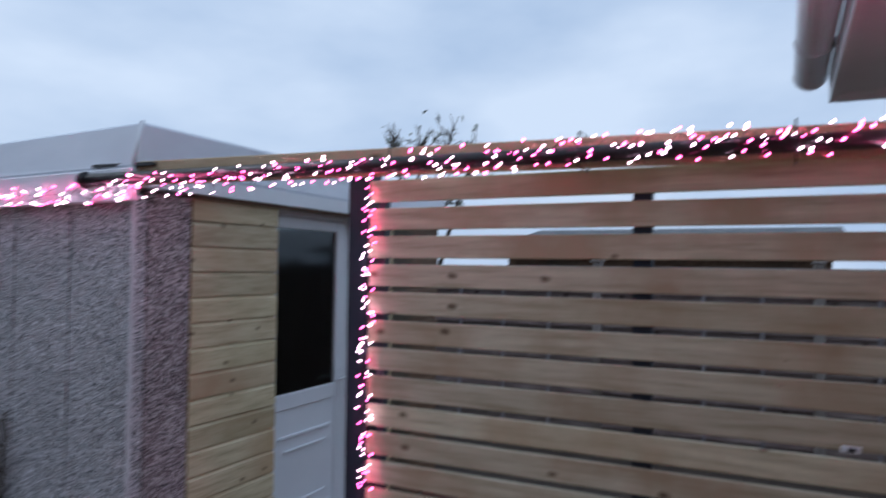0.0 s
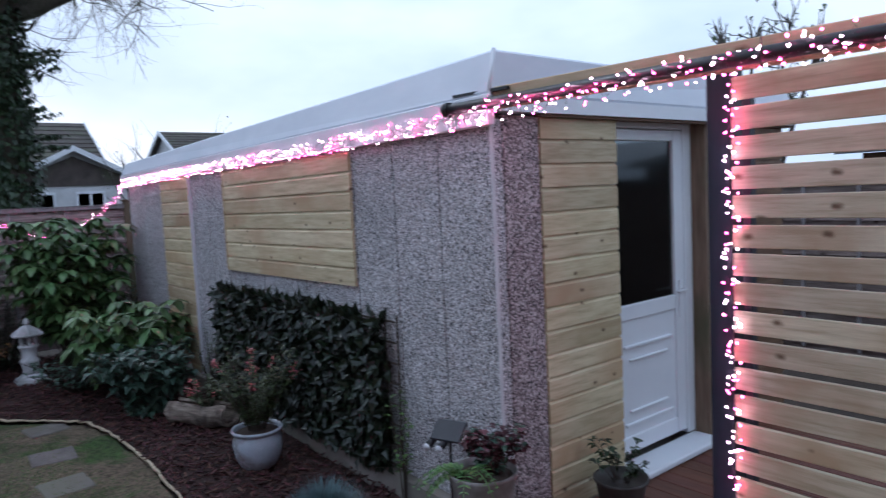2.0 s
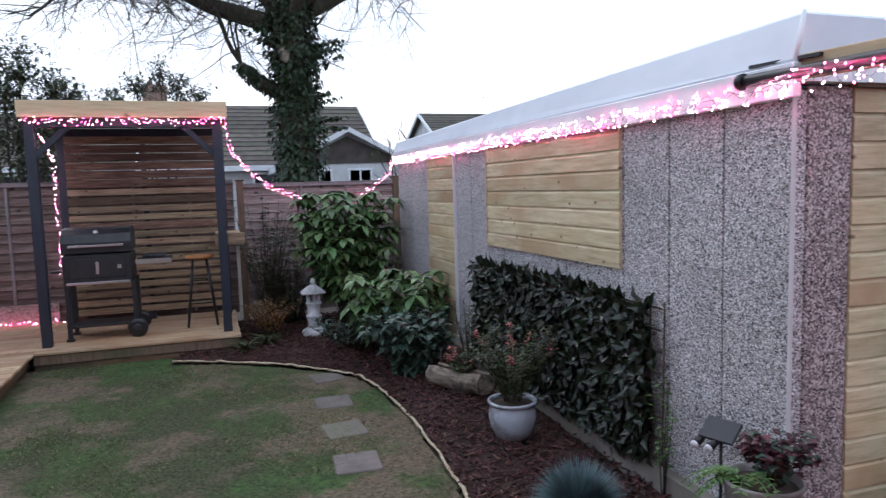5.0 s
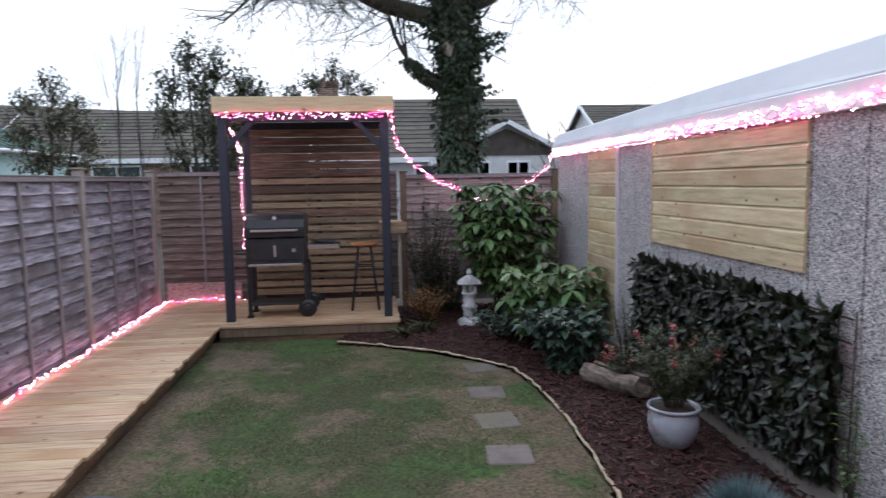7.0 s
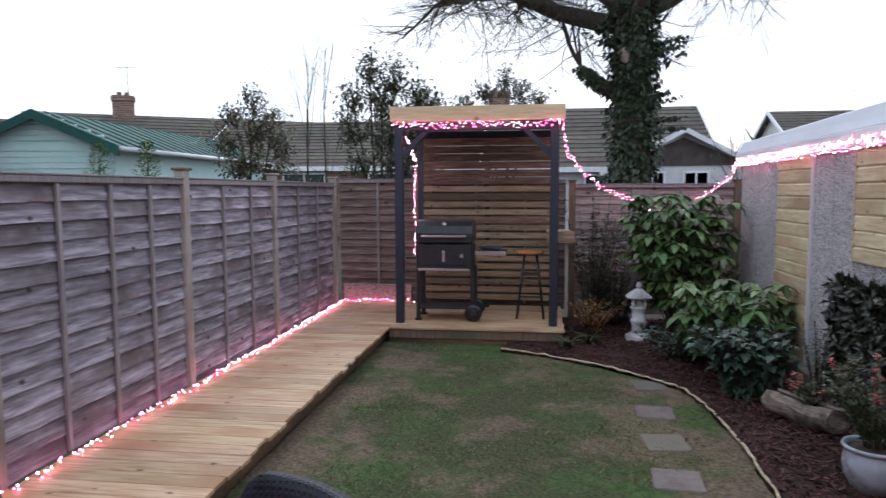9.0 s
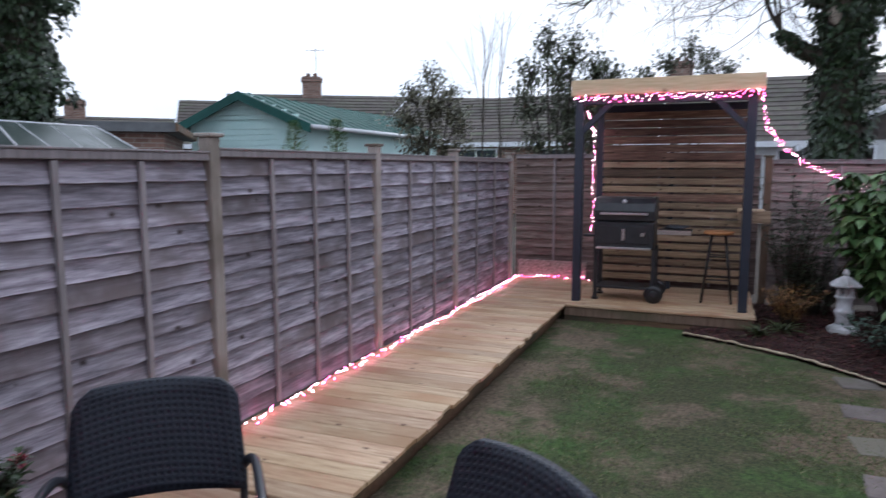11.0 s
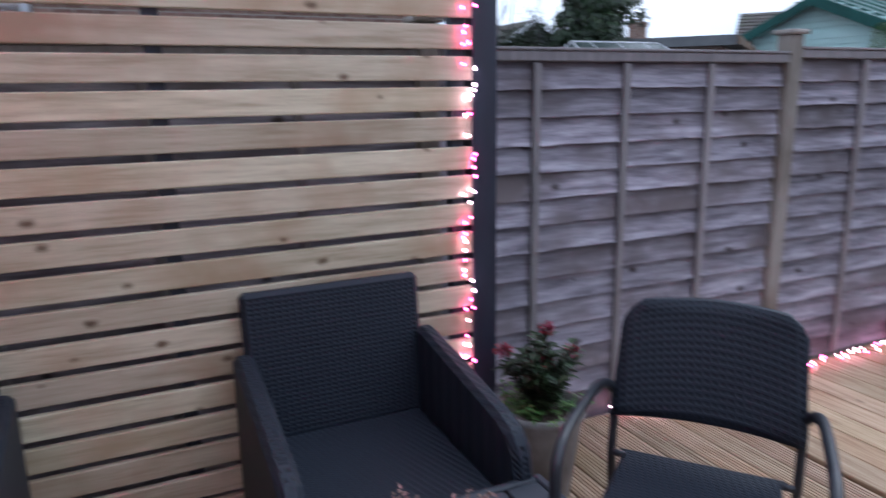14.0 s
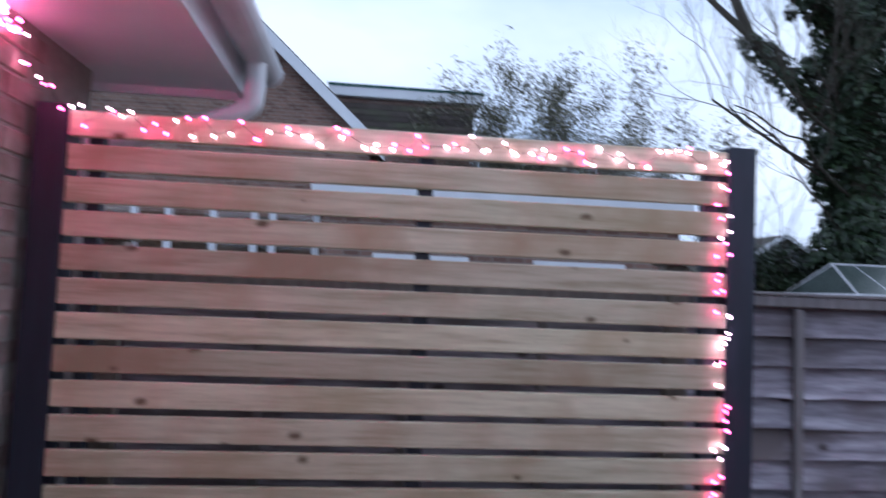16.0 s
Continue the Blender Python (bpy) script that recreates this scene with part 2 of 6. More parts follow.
LAP = surf("weathered_lap_board", [(0.118, 0.104, 0.123), (0.250, 0.227, 0.264), (0.400, 0.372, 0.420)], 4, (0.9, 6, 9), 0.85, 0.5, rnd=0.24, fine=50, knots=4.4, stain=(0.12, 0.098, 0.10), stain_scale=1.9, lap_wear_shade=0.3)
LAP_BROWN = surf("brown_lap_board", [(0.10, 0.072, 0.060), (0.17, 0.128, 0.112), (0.26, 0.21, 0.19)], 4, (0.9, 6, 9), 0.85, 0.5, rnd=0.2, fine=50, knots=3.6, lap_wear_shade=0.2)
# lighter, pinker copy of the brown boards: string-light glow put into the colour
LAP_LIT = surf("lit_lap_board", [(0.16, 0.125, 0.118), (0.28, 0.228, 0.215), (0.40, 0.34, 0.32)], 4, (0.9, 6, 9), 0.85, 0.5, rnd=0.2, fine=50, knots=3.6)
BATTEN = surf("weathered_batten", [(0.19, 0.17, 0.175), (0.30, 0.275, 0.28)], 5, (8, 8, 0.8), 0.85, 0.4, rnd=0.15, fine=60)
FPOST = surf("weathered_post", [(0.27, 0.235, 0.21), (0.40, 0.36, 0.325)], 5, (8, 8, 0.7), 0.8, 0.4, rnd=0.12, fine=60, stain=(0.15, 0.12, 0.09))
BROWNPOST = surf("brown_post", [(0.13, 0.085, 0.055), (0.23, 0.16, 0.11)], 5, (8, 8, 0.7), 0.8, 0.4, rnd=0.12, fine=60, stain=(0.10, 0.09, 0.05))
NAVY = surf("dark_grey_paint", [(0.013, 0.018, 0.031), (0.021, 0.028, 0.046)], 4, (6, 6, 0.8), 0.5, 0.2, fine=70)
BLACK = surf("black_plastic", [(0.008, 0.008, 0.009), (0.016, 0.016, 0.018)], 10, rough=0.35, bump=0.1)
WHITE = surf("white_plastic", [(0.74, 0.76, 0.80), (0.80, 0.82, 0.85)], 2, rough=0.35, bump=0.05, fine=30)
ROOFWHITE = surf("white_roof_trim", [(0.68, 0.71, 0.78), (0.78, 0.81, 0.87)], 1.2, (1, 1, 3), rough=0.4, bump=0.05, fine=25, stain=(0.58, 0.62, 0.68), stain_scale=0.8)
PEBBLE = pebbles("pebble_dash", [(0.07, 0.068, 0.075), (0.30, 0.295, 0.31), (0.46, 0.455, 0.47), (0.63, 0.625, 0.64), (0.82, 0.815, 0.83), (0.40, 0.36, 0.345)], 150)
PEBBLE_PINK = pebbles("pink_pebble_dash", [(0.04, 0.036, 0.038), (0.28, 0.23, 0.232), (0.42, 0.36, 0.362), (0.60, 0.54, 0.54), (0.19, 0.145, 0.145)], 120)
CONCRETE = surf("old_concrete", [(0.20, 0.18, 0.16), (0.34, 0.31, 0.28)], 6, rough=0.85, bump=0.5, stain=(0.13, 0.13, 0.09))
STONE = surf("grey_slab", [(0.12, 0.10, 0.092), (0.205, 0.178, 0.162)], 7, rough=0.85, bump=0.5, rnd=0.1, stain=(0.16, 0.15, 0.11))
LANTERN = surf("cast_stone", [(0.48, 0.48, 0.50), (0.66, 0.66, 0.68)], 9, rough=0.85, bump=0.5, stain=(0.26, 0.27, 0.25), stain_scale=5)


def patchy_lawn(name):
    """Short worn turf: bare brown patches of several sizes in mottled green."""
    m = bpy.data.materials.new(name)
    m.use_nodes = True
    n, l = m.node_tree.nodes, m.node_tree.links
    b = n["Principled BSDF"]
    tc = n.new("ShaderNodeTexCoord")

    def cloud(scale, detail, lo, hi, rough=0.6):
        x, r = n.new("ShaderNodeTexNoise"), n.new("ShaderNodeMapRange")
        x.inputs["Scale"].default_value, x.inputs["Detail"].default_value, x.inputs["Roughness"].default_value = scale, detail, rough
        r.inputs["From Min"].default_value, r.inputs["From Max"].default_value = lo, hi
        l.new(tc.outputs["Object"], x.inputs["Vector"])
        l.new(x.outputs["Fac"], r.inputs["Value"])
        return r.outputs["Result"]

    def blend(f, a, c):
        x = n.new("ShaderNodeMix")
        x.data_type = "RGBA"
        l.new(f, x.inputs["Factor"])
        for v, k in ((a, "A"), (c, "B")):
            if isinstance(v, tuple):
                x.inputs[k].default_value = (*v, 1)
            else:
                l.new(v, x.inputs[k])
        return x.outputs["Result"]

    turf = blend(cloud(38, 6, 0.36, 0.64, 0.75), (0.014, 0.020, 0.007), (0.120, 0.130, 0.052))
    lush = blend(cloud(24, 6, 0.38, 0.62, 0.8), (0.018, 0.040, 0.008), (0.098, 0.185, 0.044))
    turf = blend(cloud(1.15, 7, 0.44, 0.62, 0.72), turf, lush)
    soil = blend(cloud(34, 6, 0.36, 0.66, 0.75), (0.070, 0.044, 0.031), (0.36, 0.255, 0.185))
    # worn bare along the walkway and round the stepping stones
    sep = n.new("ShaderNodeSeparateXYZ")
    l.new(tc.outputs["Object"], sep.inputs[0])
    wear = []
    for mid, reach in ((-1.95, 0.42), (0.60, 0.50)):
        off, size, near = (n.new("ShaderNodeMath") for _ in range(3))
        off.operation, off.inputs[1].default_value = "SUBTRACT", mid
        size.operation = "ABSOLUTE"
        near.operation, near.inputs[1].default_value, near.inputs[2].default_value, near.use_clamp = "MULTIPLY_ADD", -0.075 / reach, 0.075, True
        l.new(sep.outputs["Y"], off.inputs[0])
        l.new(off.outputs[0], size.inputs[0])
        l.new(size.outputs[0], near.inputs[0])
        wear.append(near.outputs[0])
    patch, first, both, level = n.new("ShaderNodeTexNoise"), n.new("ShaderNodeMath"), n.new("ShaderNodeMath"), n.new("ShaderNodeMapRange")
    patch.inputs["Scale"].default_value, patch.inputs["Detail"].default_value, patch.inputs["Roughness"].default_value = 1.7, 10, 0.68
    l.new(tc.outputs["Object"], patch.inputs["Vector"])
    l.new(patch.outputs["Fac"], first.inputs[0])
    l.new(wear[0], first.inputs[1])
    l.new(first.outputs[0], both.inputs[0])
    l.new(wear[1], both.inputs[1])
    level.inputs["From Min"].default_value, level.inputs["From Max"].default_value, level.inputs["To Max"].default_value = 0.492, 0.59, 0.74
    l.new(both.outputs[0], level.inputs["Value"])
    out = blend(level.outputs["Result"], turf, soil)
    out = blend(cloud(120, 2, 0.68, 0.74), out, (0.26, 0.20, 0.12))
    l.new(out, b.inputs["Base Color"])
    b.inputs["Roughness"].default_value = 0.95
    bp = n.new("ShaderNodeBump")
    bp.inputs["Strength"].default_value, bp.inputs["Distance"].default_value = 0.9, 0.014
    l.new(cloud(75, 4, 0.2, 0.8, 0.7), bp.inputs["Height"])
    l.new(bp.outputs["Normal"], b.inputs["Normal"])
    return m


def brickwork(name):
    """Brown brick courses with pale joints, for walls some way off."""
    m = bpy.data.materials.new(name)
    m.use_nodes = True
    n, l = m.node_tree.nodes, m.node_tree.links
    p = n["Principled BSDF"]
    tc, sp, cb, u = (n.new("ShaderNode" + k) for k in ("TexCoord", "SeparateXYZ", "CombineXYZ", "Math"))
    l.new(tc.outputs["Object"], sp.inputs[0])
    l.new(sp.outputs["X"], u.inputs[0])
    l.new(sp.outputs["Y"], u.inputs[1])
    l.new(u.outputs[0], cb.inputs[0])
    l.new(sp.outputs["Z"], cb.inputs[1])
    bt = n.new("ShaderNodeTexBrick")
    bt.inputs["Scale"].default_value = 1.0
    bt.inputs["Brick Width"].default_value, bt.inputs["Row Height"].default_value = 0.225, 0.075
    bt.inputs["Mortar Size"].default_value = 0.008
    bt.inputs["Color1"].default_value, bt.inputs["Color2"].default_value = (0.14, 0.075, 0.056, 1), (0.27, 0.16, 0.125, 1)
    bt.inputs["Mortar"].default_value = (0.30, 0.26, 0.225, 1)
    l.new(cb.outputs[0], bt.inputs["Vector"])
    hs, nx, r = n.new("ShaderNodeHueSaturation"), n.new("ShaderNodeTexNoise"), n.new("ShaderNodeMapRange")
    nx.inputs["Scale"].default_value, nx.inputs["Detail"].default_value = 3.5, 6
    r.inputs["To Min"].default_value, r.inputs["To Max"].default_value = 0.6, 1.4
    l.new(nx.outputs["Fac"], r.inputs["Value"])
    l.new(r.outputs["Result"], hs.inputs["Value"])
    l.new(bt.outputs["Color"], hs.inputs["Color"])
    l.new(hs.outputs["Color"], p.inputs["Base Color"])
    p.inputs["Roughness"].default_value = 0.9
    return m


GRASS = patchy_lawn("thin_lawn")
BLADE = surf("grass_blade", [(0.05, 0.10, 0.02), (0.14, 0.20, 0.055)], 1.6, rough=0.6, bump=0, island=0.4, stain=(0.24, 0.19, 0.11), stain_scale=1.6)
EARTH = surf("earth", [(0.035, 0.024, 0.018), (0.07, 0.05, 0.035)], 5, rough=0.95, bump=0.8, fine=40, depth=0.01)
MULCH = surf("bark_mulch", [(0.018, 0.008, 0.006), (0.055, 0.022, 0.017)], 30, rough=0.9, bump=1.0, fine=45, depth=0.012)
CHIP = surf("bark_chip", [(0.026, 0.0095, 0.008), (0.105, 0.041, 0.033)], 20, rough=0.75, bump=0.3, island=0.7)
ROPE = surf("pale_edging", [(0.36, 0.28, 0.18), (0.62, 0.53, 0.38)], 30, rough=0.85, bump=0.5, fine=150)
BRICK = surf("red_brown_brick", [(0.22, 0.165, 0.145), (0.31, 0.24, 0.215), (0.40, 0.32, 0.285)], 12, rough=0.85, bump=0.4, rnd=0.25)
BRICK_FAR = brickwork("far_brick")
MORTAR = surf("mortar", [(0.30, 0.27, 0.24), (0.40, 0.36, 0.32)], 20, rough=0.9, bump=0.4)
TILE = surf("brown_roof_tile", [(0.055, 0.045, 0.04), (0.11, 0.09, 0.078)], 3, rough=0.85, bump=0.4, fine=18, island=0.25, stain=(0.08, 0.085, 0.055))
GREENROOF = surf("green_sheet", [(0.006, 0.062, 0.052), (0.012, 0.092, 0.078)], 2, rough=0.72, bump=0.05)
MINT = surf("mint_boards", [(0.54, 0.76, 0.735), (0.62, 0.82, 0.79)], 2, rough=0.6, bump=0.1)
RENDERED = surf("pale_render", [(0.55, 0.56, 0.57), (0.68, 0.69, 0.70)], 3, rough=0.85, bump=0.2)
WICKER = wicker("charcoal_rattan", (0.0085, 0.0120, 0.0185), (0.0155, 0.0220, 0.0345))
METAL_DARK = surf("dark_coated_tube", [(0.018, 0.020, 0.026), (0.030, 0.033, 0.040)], 10, rough=0.38, bump=0.08)
TABLE = surf("charcoal_slat", [(0.040, 0.046, 0.058), (0.060, 0.068, 0.082)], 6, rough=0.45, bump=0.1)
STEEL = surf("brushed_steel", [(0.50, 0.50, 0.52), (0.66, 0.66, 0.68)], 20, (1, 20, 20), rough=0.3, bump=0.1, metal=1.0)
IRON = surf("black_barbecue_enamel", [(0.014, 0.015, 0.018), (0.026, 0.027, 0.031)], 12, rough=0.42, bump=0.15)
SEATWOOD = surf("orange_wood_seat", [(0.36, 0.15, 0.055), (0.50, 0.23, 0.09)], 8, (1, 9, 9), rough=0.5, bump=0.2)
GLAZED = surf("pale_blue_glaze", [(0.36, 0.41, 0.48), (0.50, 0.55, 0.60)], 5, rough=0.25, bump=0.1, stain=(0.24, 0.235, 0.235), stain_scale=9)
GREYPOT = surf("weathered_grey_pot", [(0.17, 0.16, 0.155), (0.30, 0.285, 0.275)], 7, rough=0.8, bump=0.4, stain=(0.10, 0.085, 0.075), stain_scale=5)
DARKPOT = surf("dark_pot", [(0.035, 0.030, 0.028), (0.075, 0.065, 0.06)], 7, rough=0.6, bump=0.3, stain=(0.10, 0.09, 0.08), stain_scale=6)
BARK = surf("rough_bark", [(0.045, 0.036, 0.028), (0.11, 0.09, 0.07)], 7, (3, 3, 0.8), rough=0.95, bump=0.9, fine=30, depth=0.02, stain=(0.07, 0.075, 0.045))
LOG = surf("pale_log", [(0.17, 0.13, 0.10), (0.44, 0.37, 0.30)], 9, (1, 5, 5), rough=0.9, bump=0.9, depth=0.008, stain=(0.07, 0.05, 0.04), stain_scale=7)
TWIG = surf("twig", [(0.05, 0.04, 0.032), (0.085, 0.07, 0.055)], 9, rough=0.9, bump=0.2)
PIPE = surf("grey_white_pipe", [(0.62, 0.62, 0.65), (0.72, 0.72, 0.75)], 4, rough=0.4, bump=0.05)
WIRE = surf("dark_cable", [(0.03, 0.028, 0.026), (0.06, 0.055, 0.05)], 10, rough=0.5, bump=0)
LEAD = surf("grey_felt", [(0.10, 0.105, 0.11), (0.17, 0.175, 0.18)], 4, rough=0.8, bump=0.3)


def leafy(name, cols, rough=0.42):
    return surf(name, cols, 2.0, rough=rough, bump=0, island=0.4)


IVY = leafy("ivy_leaf", [(0.014, 0.028, 0.011), (0.038, 0.064, 0.026)])
LAUREL = leafy("laurel_leaf", [(0.048, 0.100, 0.032), (0.125, 0.210, 0.080)], 0.38)
AUCUBA = leafy("dark_shrub_leaf", [(0.030, 0.065, 0.045), (0.075, 0.125, 0.088)])
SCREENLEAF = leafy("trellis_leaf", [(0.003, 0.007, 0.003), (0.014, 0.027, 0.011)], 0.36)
SMALLLEAF = leafy("small_leaf", [(0.03, 0.05, 0.018), (0.075, 0.10, 0.035)])
FERN = leafy("fern_leaf", [(0.06, 0.14, 0.035), (0.13, 0.24, 0.07)])
REDLEAF = leafy("red_leaf", [(0.045, 0.014, 0.018), (0.11, 0.032, 0.038)])
PINKTIP = leafy("coral_tip", [(0.55, 0.09, 0.10), (0.78, 0.22, 0.22)])
FESCUE = leafy("blue_fescue", [(0.075, 0.13, 0.14), (0.15, 0.225, 0.24)], 0.6)
HEATHER = leafy("heather_flower", [(0.11, 0.085, 0.055), (0.30, 0.17, 0.16)], 0.7)
TREELEAF = leafy("tree_leaf", [(0.052, 0.066, 0.040), (0.13, 0.145, 0.088)])
OLIVELEAF = leafy("brownish_leaf", [(0.095, 0.098, 0.060), (0.19, 0.18, 0.115)])
BUD = leafy("crimson_bud", [(0.16, 0.012, 0.025), (0.32, 0.03, 0.05)], 0.6)
RUST = leafy("rusty_leaf", [(0.16, 0.085, 0.025), (0.32, 0.17, 0.05)])
PINKBULB = glow("pink_bulb", (1.0, 0.06, 0.24), 40)
WHITEBULB = glow("white_bulb", (1.0, 0.53, 0.65), 27)
PANE = glass("clear_pane")
# opaque dark green with paler patches, used in place of see-through glass
GREENPANE = surf("opaque_green_glass", [(0.022, 0.036, 0.032), (0.060, 0.080, 0.072)], 2.5, rough=0.3, bump=0, stain=(0.10, 0.12, 0.115), stain_scale=2)
DARKPANE = glass("dark_pane", (0.16, 0.18, 0.18), 0.08)


# ---- building blocks ----
class Geo:
    """Collects faces of one mesh, in the coordinates of the thing that it belongs to."""

    def __init__(self):
        self.v, self.f, self.s = [], [], []

    def add(self, verts, faces, smooth=False):
        k = len(self.v)
        self.v.extend(verts)
        self.f.extend([tuple(i + k for i in f) for f in faces])
        self.s.extend([smooth] * len(faces))
        return self

    def box(self, x0, x1, y0, y1, z0, z1, m=None):
        c = [(x, y, z) for z in (z0, z1) for y in (y0, y1) for x in (x0, x1)]
        if m is not None:
            c = [tuple(m @ Vector(p)) for p in c]
        return self.add(c, [(0, 2, 3, 1), (4, 5, 7, 6), (0, 1, 5, 4), (2, 6, 7, 3), (0, 4, 6, 2), (1, 3, 7, 5)])

    def tube(self, pts, radius, sides=8, closed=True, smooth=True):
        pts = [Vector(p) for p in pts]
        rad = radius if isinstance(radius, (list, tuple)) else [radius] * len(pts)
        v, f = [], []
        side = None
        for i, p in enumerate(pts):
            d = (pts[min(i + 1, len(pts) - 1)] - pts[max(i - 1, 0)]).normalized()
            if side is None:
                side = d.orthogonal().normalized()
            side = (side - d * side.dot(d))
            side = side.normalized() if side.length > 1e-6 else d.orthogonal().normalized()
            up = d.cross(side)
            for j in range(sides):
                a = 2 * math.pi * j / sides
                v.append(tuple(p + rad[i] * (math.cos(a) * side + math.sin(a) * up)))
        for i in range(len(pts) - 1):
            for j in range(sides):
                k = (j + 1) % sides
                f.append((i * sides + j, i * sides + k, (i + 1) * sides + k, (i + 1) * sides + j))
        if closed:
            f.append(tuple(range(sides - 1, -1, -1)))
            f.append(tuple((len(pts) - 1) * sides + j for j in range(sides)))
        return self.add(v, f, smooth)

    def lathe(self, profile, sides=20, centre=(0, 0, 0), smooth=True, wob=0.0):
        v, f = [], []
        cx, cy, cz = centre
        for i, (r, z) in enumerate(profile):
            for j in range(sides):
                a = 2 * math.pi * j / sides
                q = r * (1 + wob * noise.noise((math.cos(a) * 2, math.sin(a) * 2, z * 6)))
                v.append((cx + q * math.cos(a), cy + q * math.sin(a), cz + z))
        for i in range(len(profile) - 1):
            for j in range(sides):
                k = (j + 1) % sides
                f.append((i * sides + j, i * sides + k, (i + 1) * sides + k, (i + 1) * sides + j))
        f.append(tuple(range(sides - 1, -1, -1)))
        f.append(tuple((len(profile) - 1) * sides + j for j in range(sides)))
        return self.add(v, f, smooth)

    def prism(self, outline, axis, a0, a1):
        """An outline of (u, w) pulled from a0 to a1 along axis; u and w are the other two axes in order."""
        def at(u, w, a):
            return {"x": (a, u, w), "y": (u, a, w), "z": (u, w, a)}[axis]
        n = len(outline)
        v = [at(u, w, a0) for u, w in outline] + [at(u, w, a1) for u, w in outline]
        f = [tuple(range(n))[::-1], tuple(range(n, 2 * n))] + [(i, (i + 1) % n, n + (i + 1) % n, n + i) for i in range(n)]
        return self.add(v, f)

    def leaf(self, p, along, width, length, up=None, droop=0.25, steps=2):
        """One leaf: a folded blade from p, pointed at its end."""
        along = Vector(along).normalized()
        side = along.cross(up if up is not None else Vector((0, 0, 1)))
        side = side.normalized() if side.length > 1e-4 else along.orthogonal().normalized()
        nrm = side.cross(along)
        p = Vector(p)
        a = p + along * length * 0.45 - nrm * 0.02 * length
        b = p + along * length - nrm * droop * length
        fold = nrm * width * 0.18
        v = [tuple(p), tuple(a + side * width / 2 + fold), tuple(a), tuple(a - side * width / 2 + fold), tuple(b)]
        return self.add(v, [(0, 2, 1), (0, 3, 2), (1, 2, 4), (2, 3, 4)])

    def broad_leaf(self, p, along, width, length, droop=0.25):
        """One broad evergreen leaf: a folded, arching blade, widest before its middle."""
        along = Vector(along).normalized()
        side = along.cross(Vector((0, 0, 1)))
        side = side.normalized() if side.length > 1e-4 else along.orthogonal().normalized()
        nrm = side.cross(along)
        v = [tuple(p)]
        for t, w in ((0.30, 0.46), (0.66, 0.38)):
            c = Vector(p) + along * length * t - nrm * droop * length * t * t
            fold = nrm * width * 0.13
            v += [tuple(c + side * width * w + fold), tuple(c), tuple(c - side * width * w + fold)]
        v.append(tuple(Vector(p) + along * length * 0.96 - nrm * droop * length))
        return self.add(v, [(0, 2, 1), (0, 3, 2), (1, 2, 5, 4), (2, 3, 6, 5), (4, 5, 7), (5, 6, 7)], True)

    def done(self, name, material, parent=None, label="", bevel=0.0, kind=""):
        me = bpy.data.meshes.new(name)
        me.from_pydata(self.v, [], self.f)
        me.polygons.foreach_set("use_smooth", self.s)
        me.materials.append(material)
        if bevel or not any(self.s):
            bm = bmesh.new()
            bm.from_mesh(me)
            if len(bm.faces) < 4000:
                bmesh.ops.recalc_face_normals(bm, faces=bm.faces)
            if bevel:
                sharp = [e for e in bm.edges if len(e.link_faces) == 2 and e.calc_face_angle() > 0.5]
                bmesh.ops.bevel(bm, geom=sharp, offset=bevel, segments=1, affect="EDGES", clamp_overlap=True)
            bm.to_mesh(me)
            bm.free()
        ob = new(name, me)
        ob.parent = parent
        return tagged(ob, label, kind=kind)


def smooth_path(pts, n=5):
    """Points along a curve that runs through the given ones."""
    p = [Vector(a) for a in pts]
    p = [p[0] * 2 - p[1]] + p + [p[-1] * 2 - p[-2]]
    out = []
    for i in range(1, len(p) - 2):
        for k in range(n):
            t = k / n
            out.append(0.5 * (2 * p[i] + (p[i + 1] - p[i - 1]) * t + (2 * p[i - 1] - 5 * p[i] + 4 * p[i + 1] - p[i + 2]) * t * t + (3 * p[i] - p[i - 1] - 3 * p[i + 1] + p[i + 2]) * t ** 3))
    return out + [p[-2]]


def thing(name, label, category, at=(0, 0, 0), turn=0.0, group="", kind=""):
    ob = new(name)
    ob.empty_display_size = 0.1
    ob.matrix_basis = pose(*at, 0, 0, turn)
    return tagged(ob, label, category, group, kind)


def piece_mesh(name, material, sx, sy, sz, bevel=0.003):
    g = Geo().box(-sx / 2, sx / 2, -sy / 2, sy / 2, -sz / 2, sz / 2)
    ob = g.done(name, material, bevel=bevel)
    me = ob.data
    bpy.data.objects.remove(ob)
    return me


def piece(name, me, parent, x, y, z, rx=0, ry=0, rz=0):
    ob = new(name, me)
    ob.parent = parent
    ob.matrix_basis = pose(x, y, z, rx, ry, rz)
    return ob


def inside(x, y, poly):
    hit = False
    for (xa, ya), (xb, yb) in zip(poly, poly[1:] + poly[:1]):
        if (ya > y) != (yb > y) and x < (xb - xa) * (y - ya) / (yb - ya) + xa:
            hit = not hit
    return hit


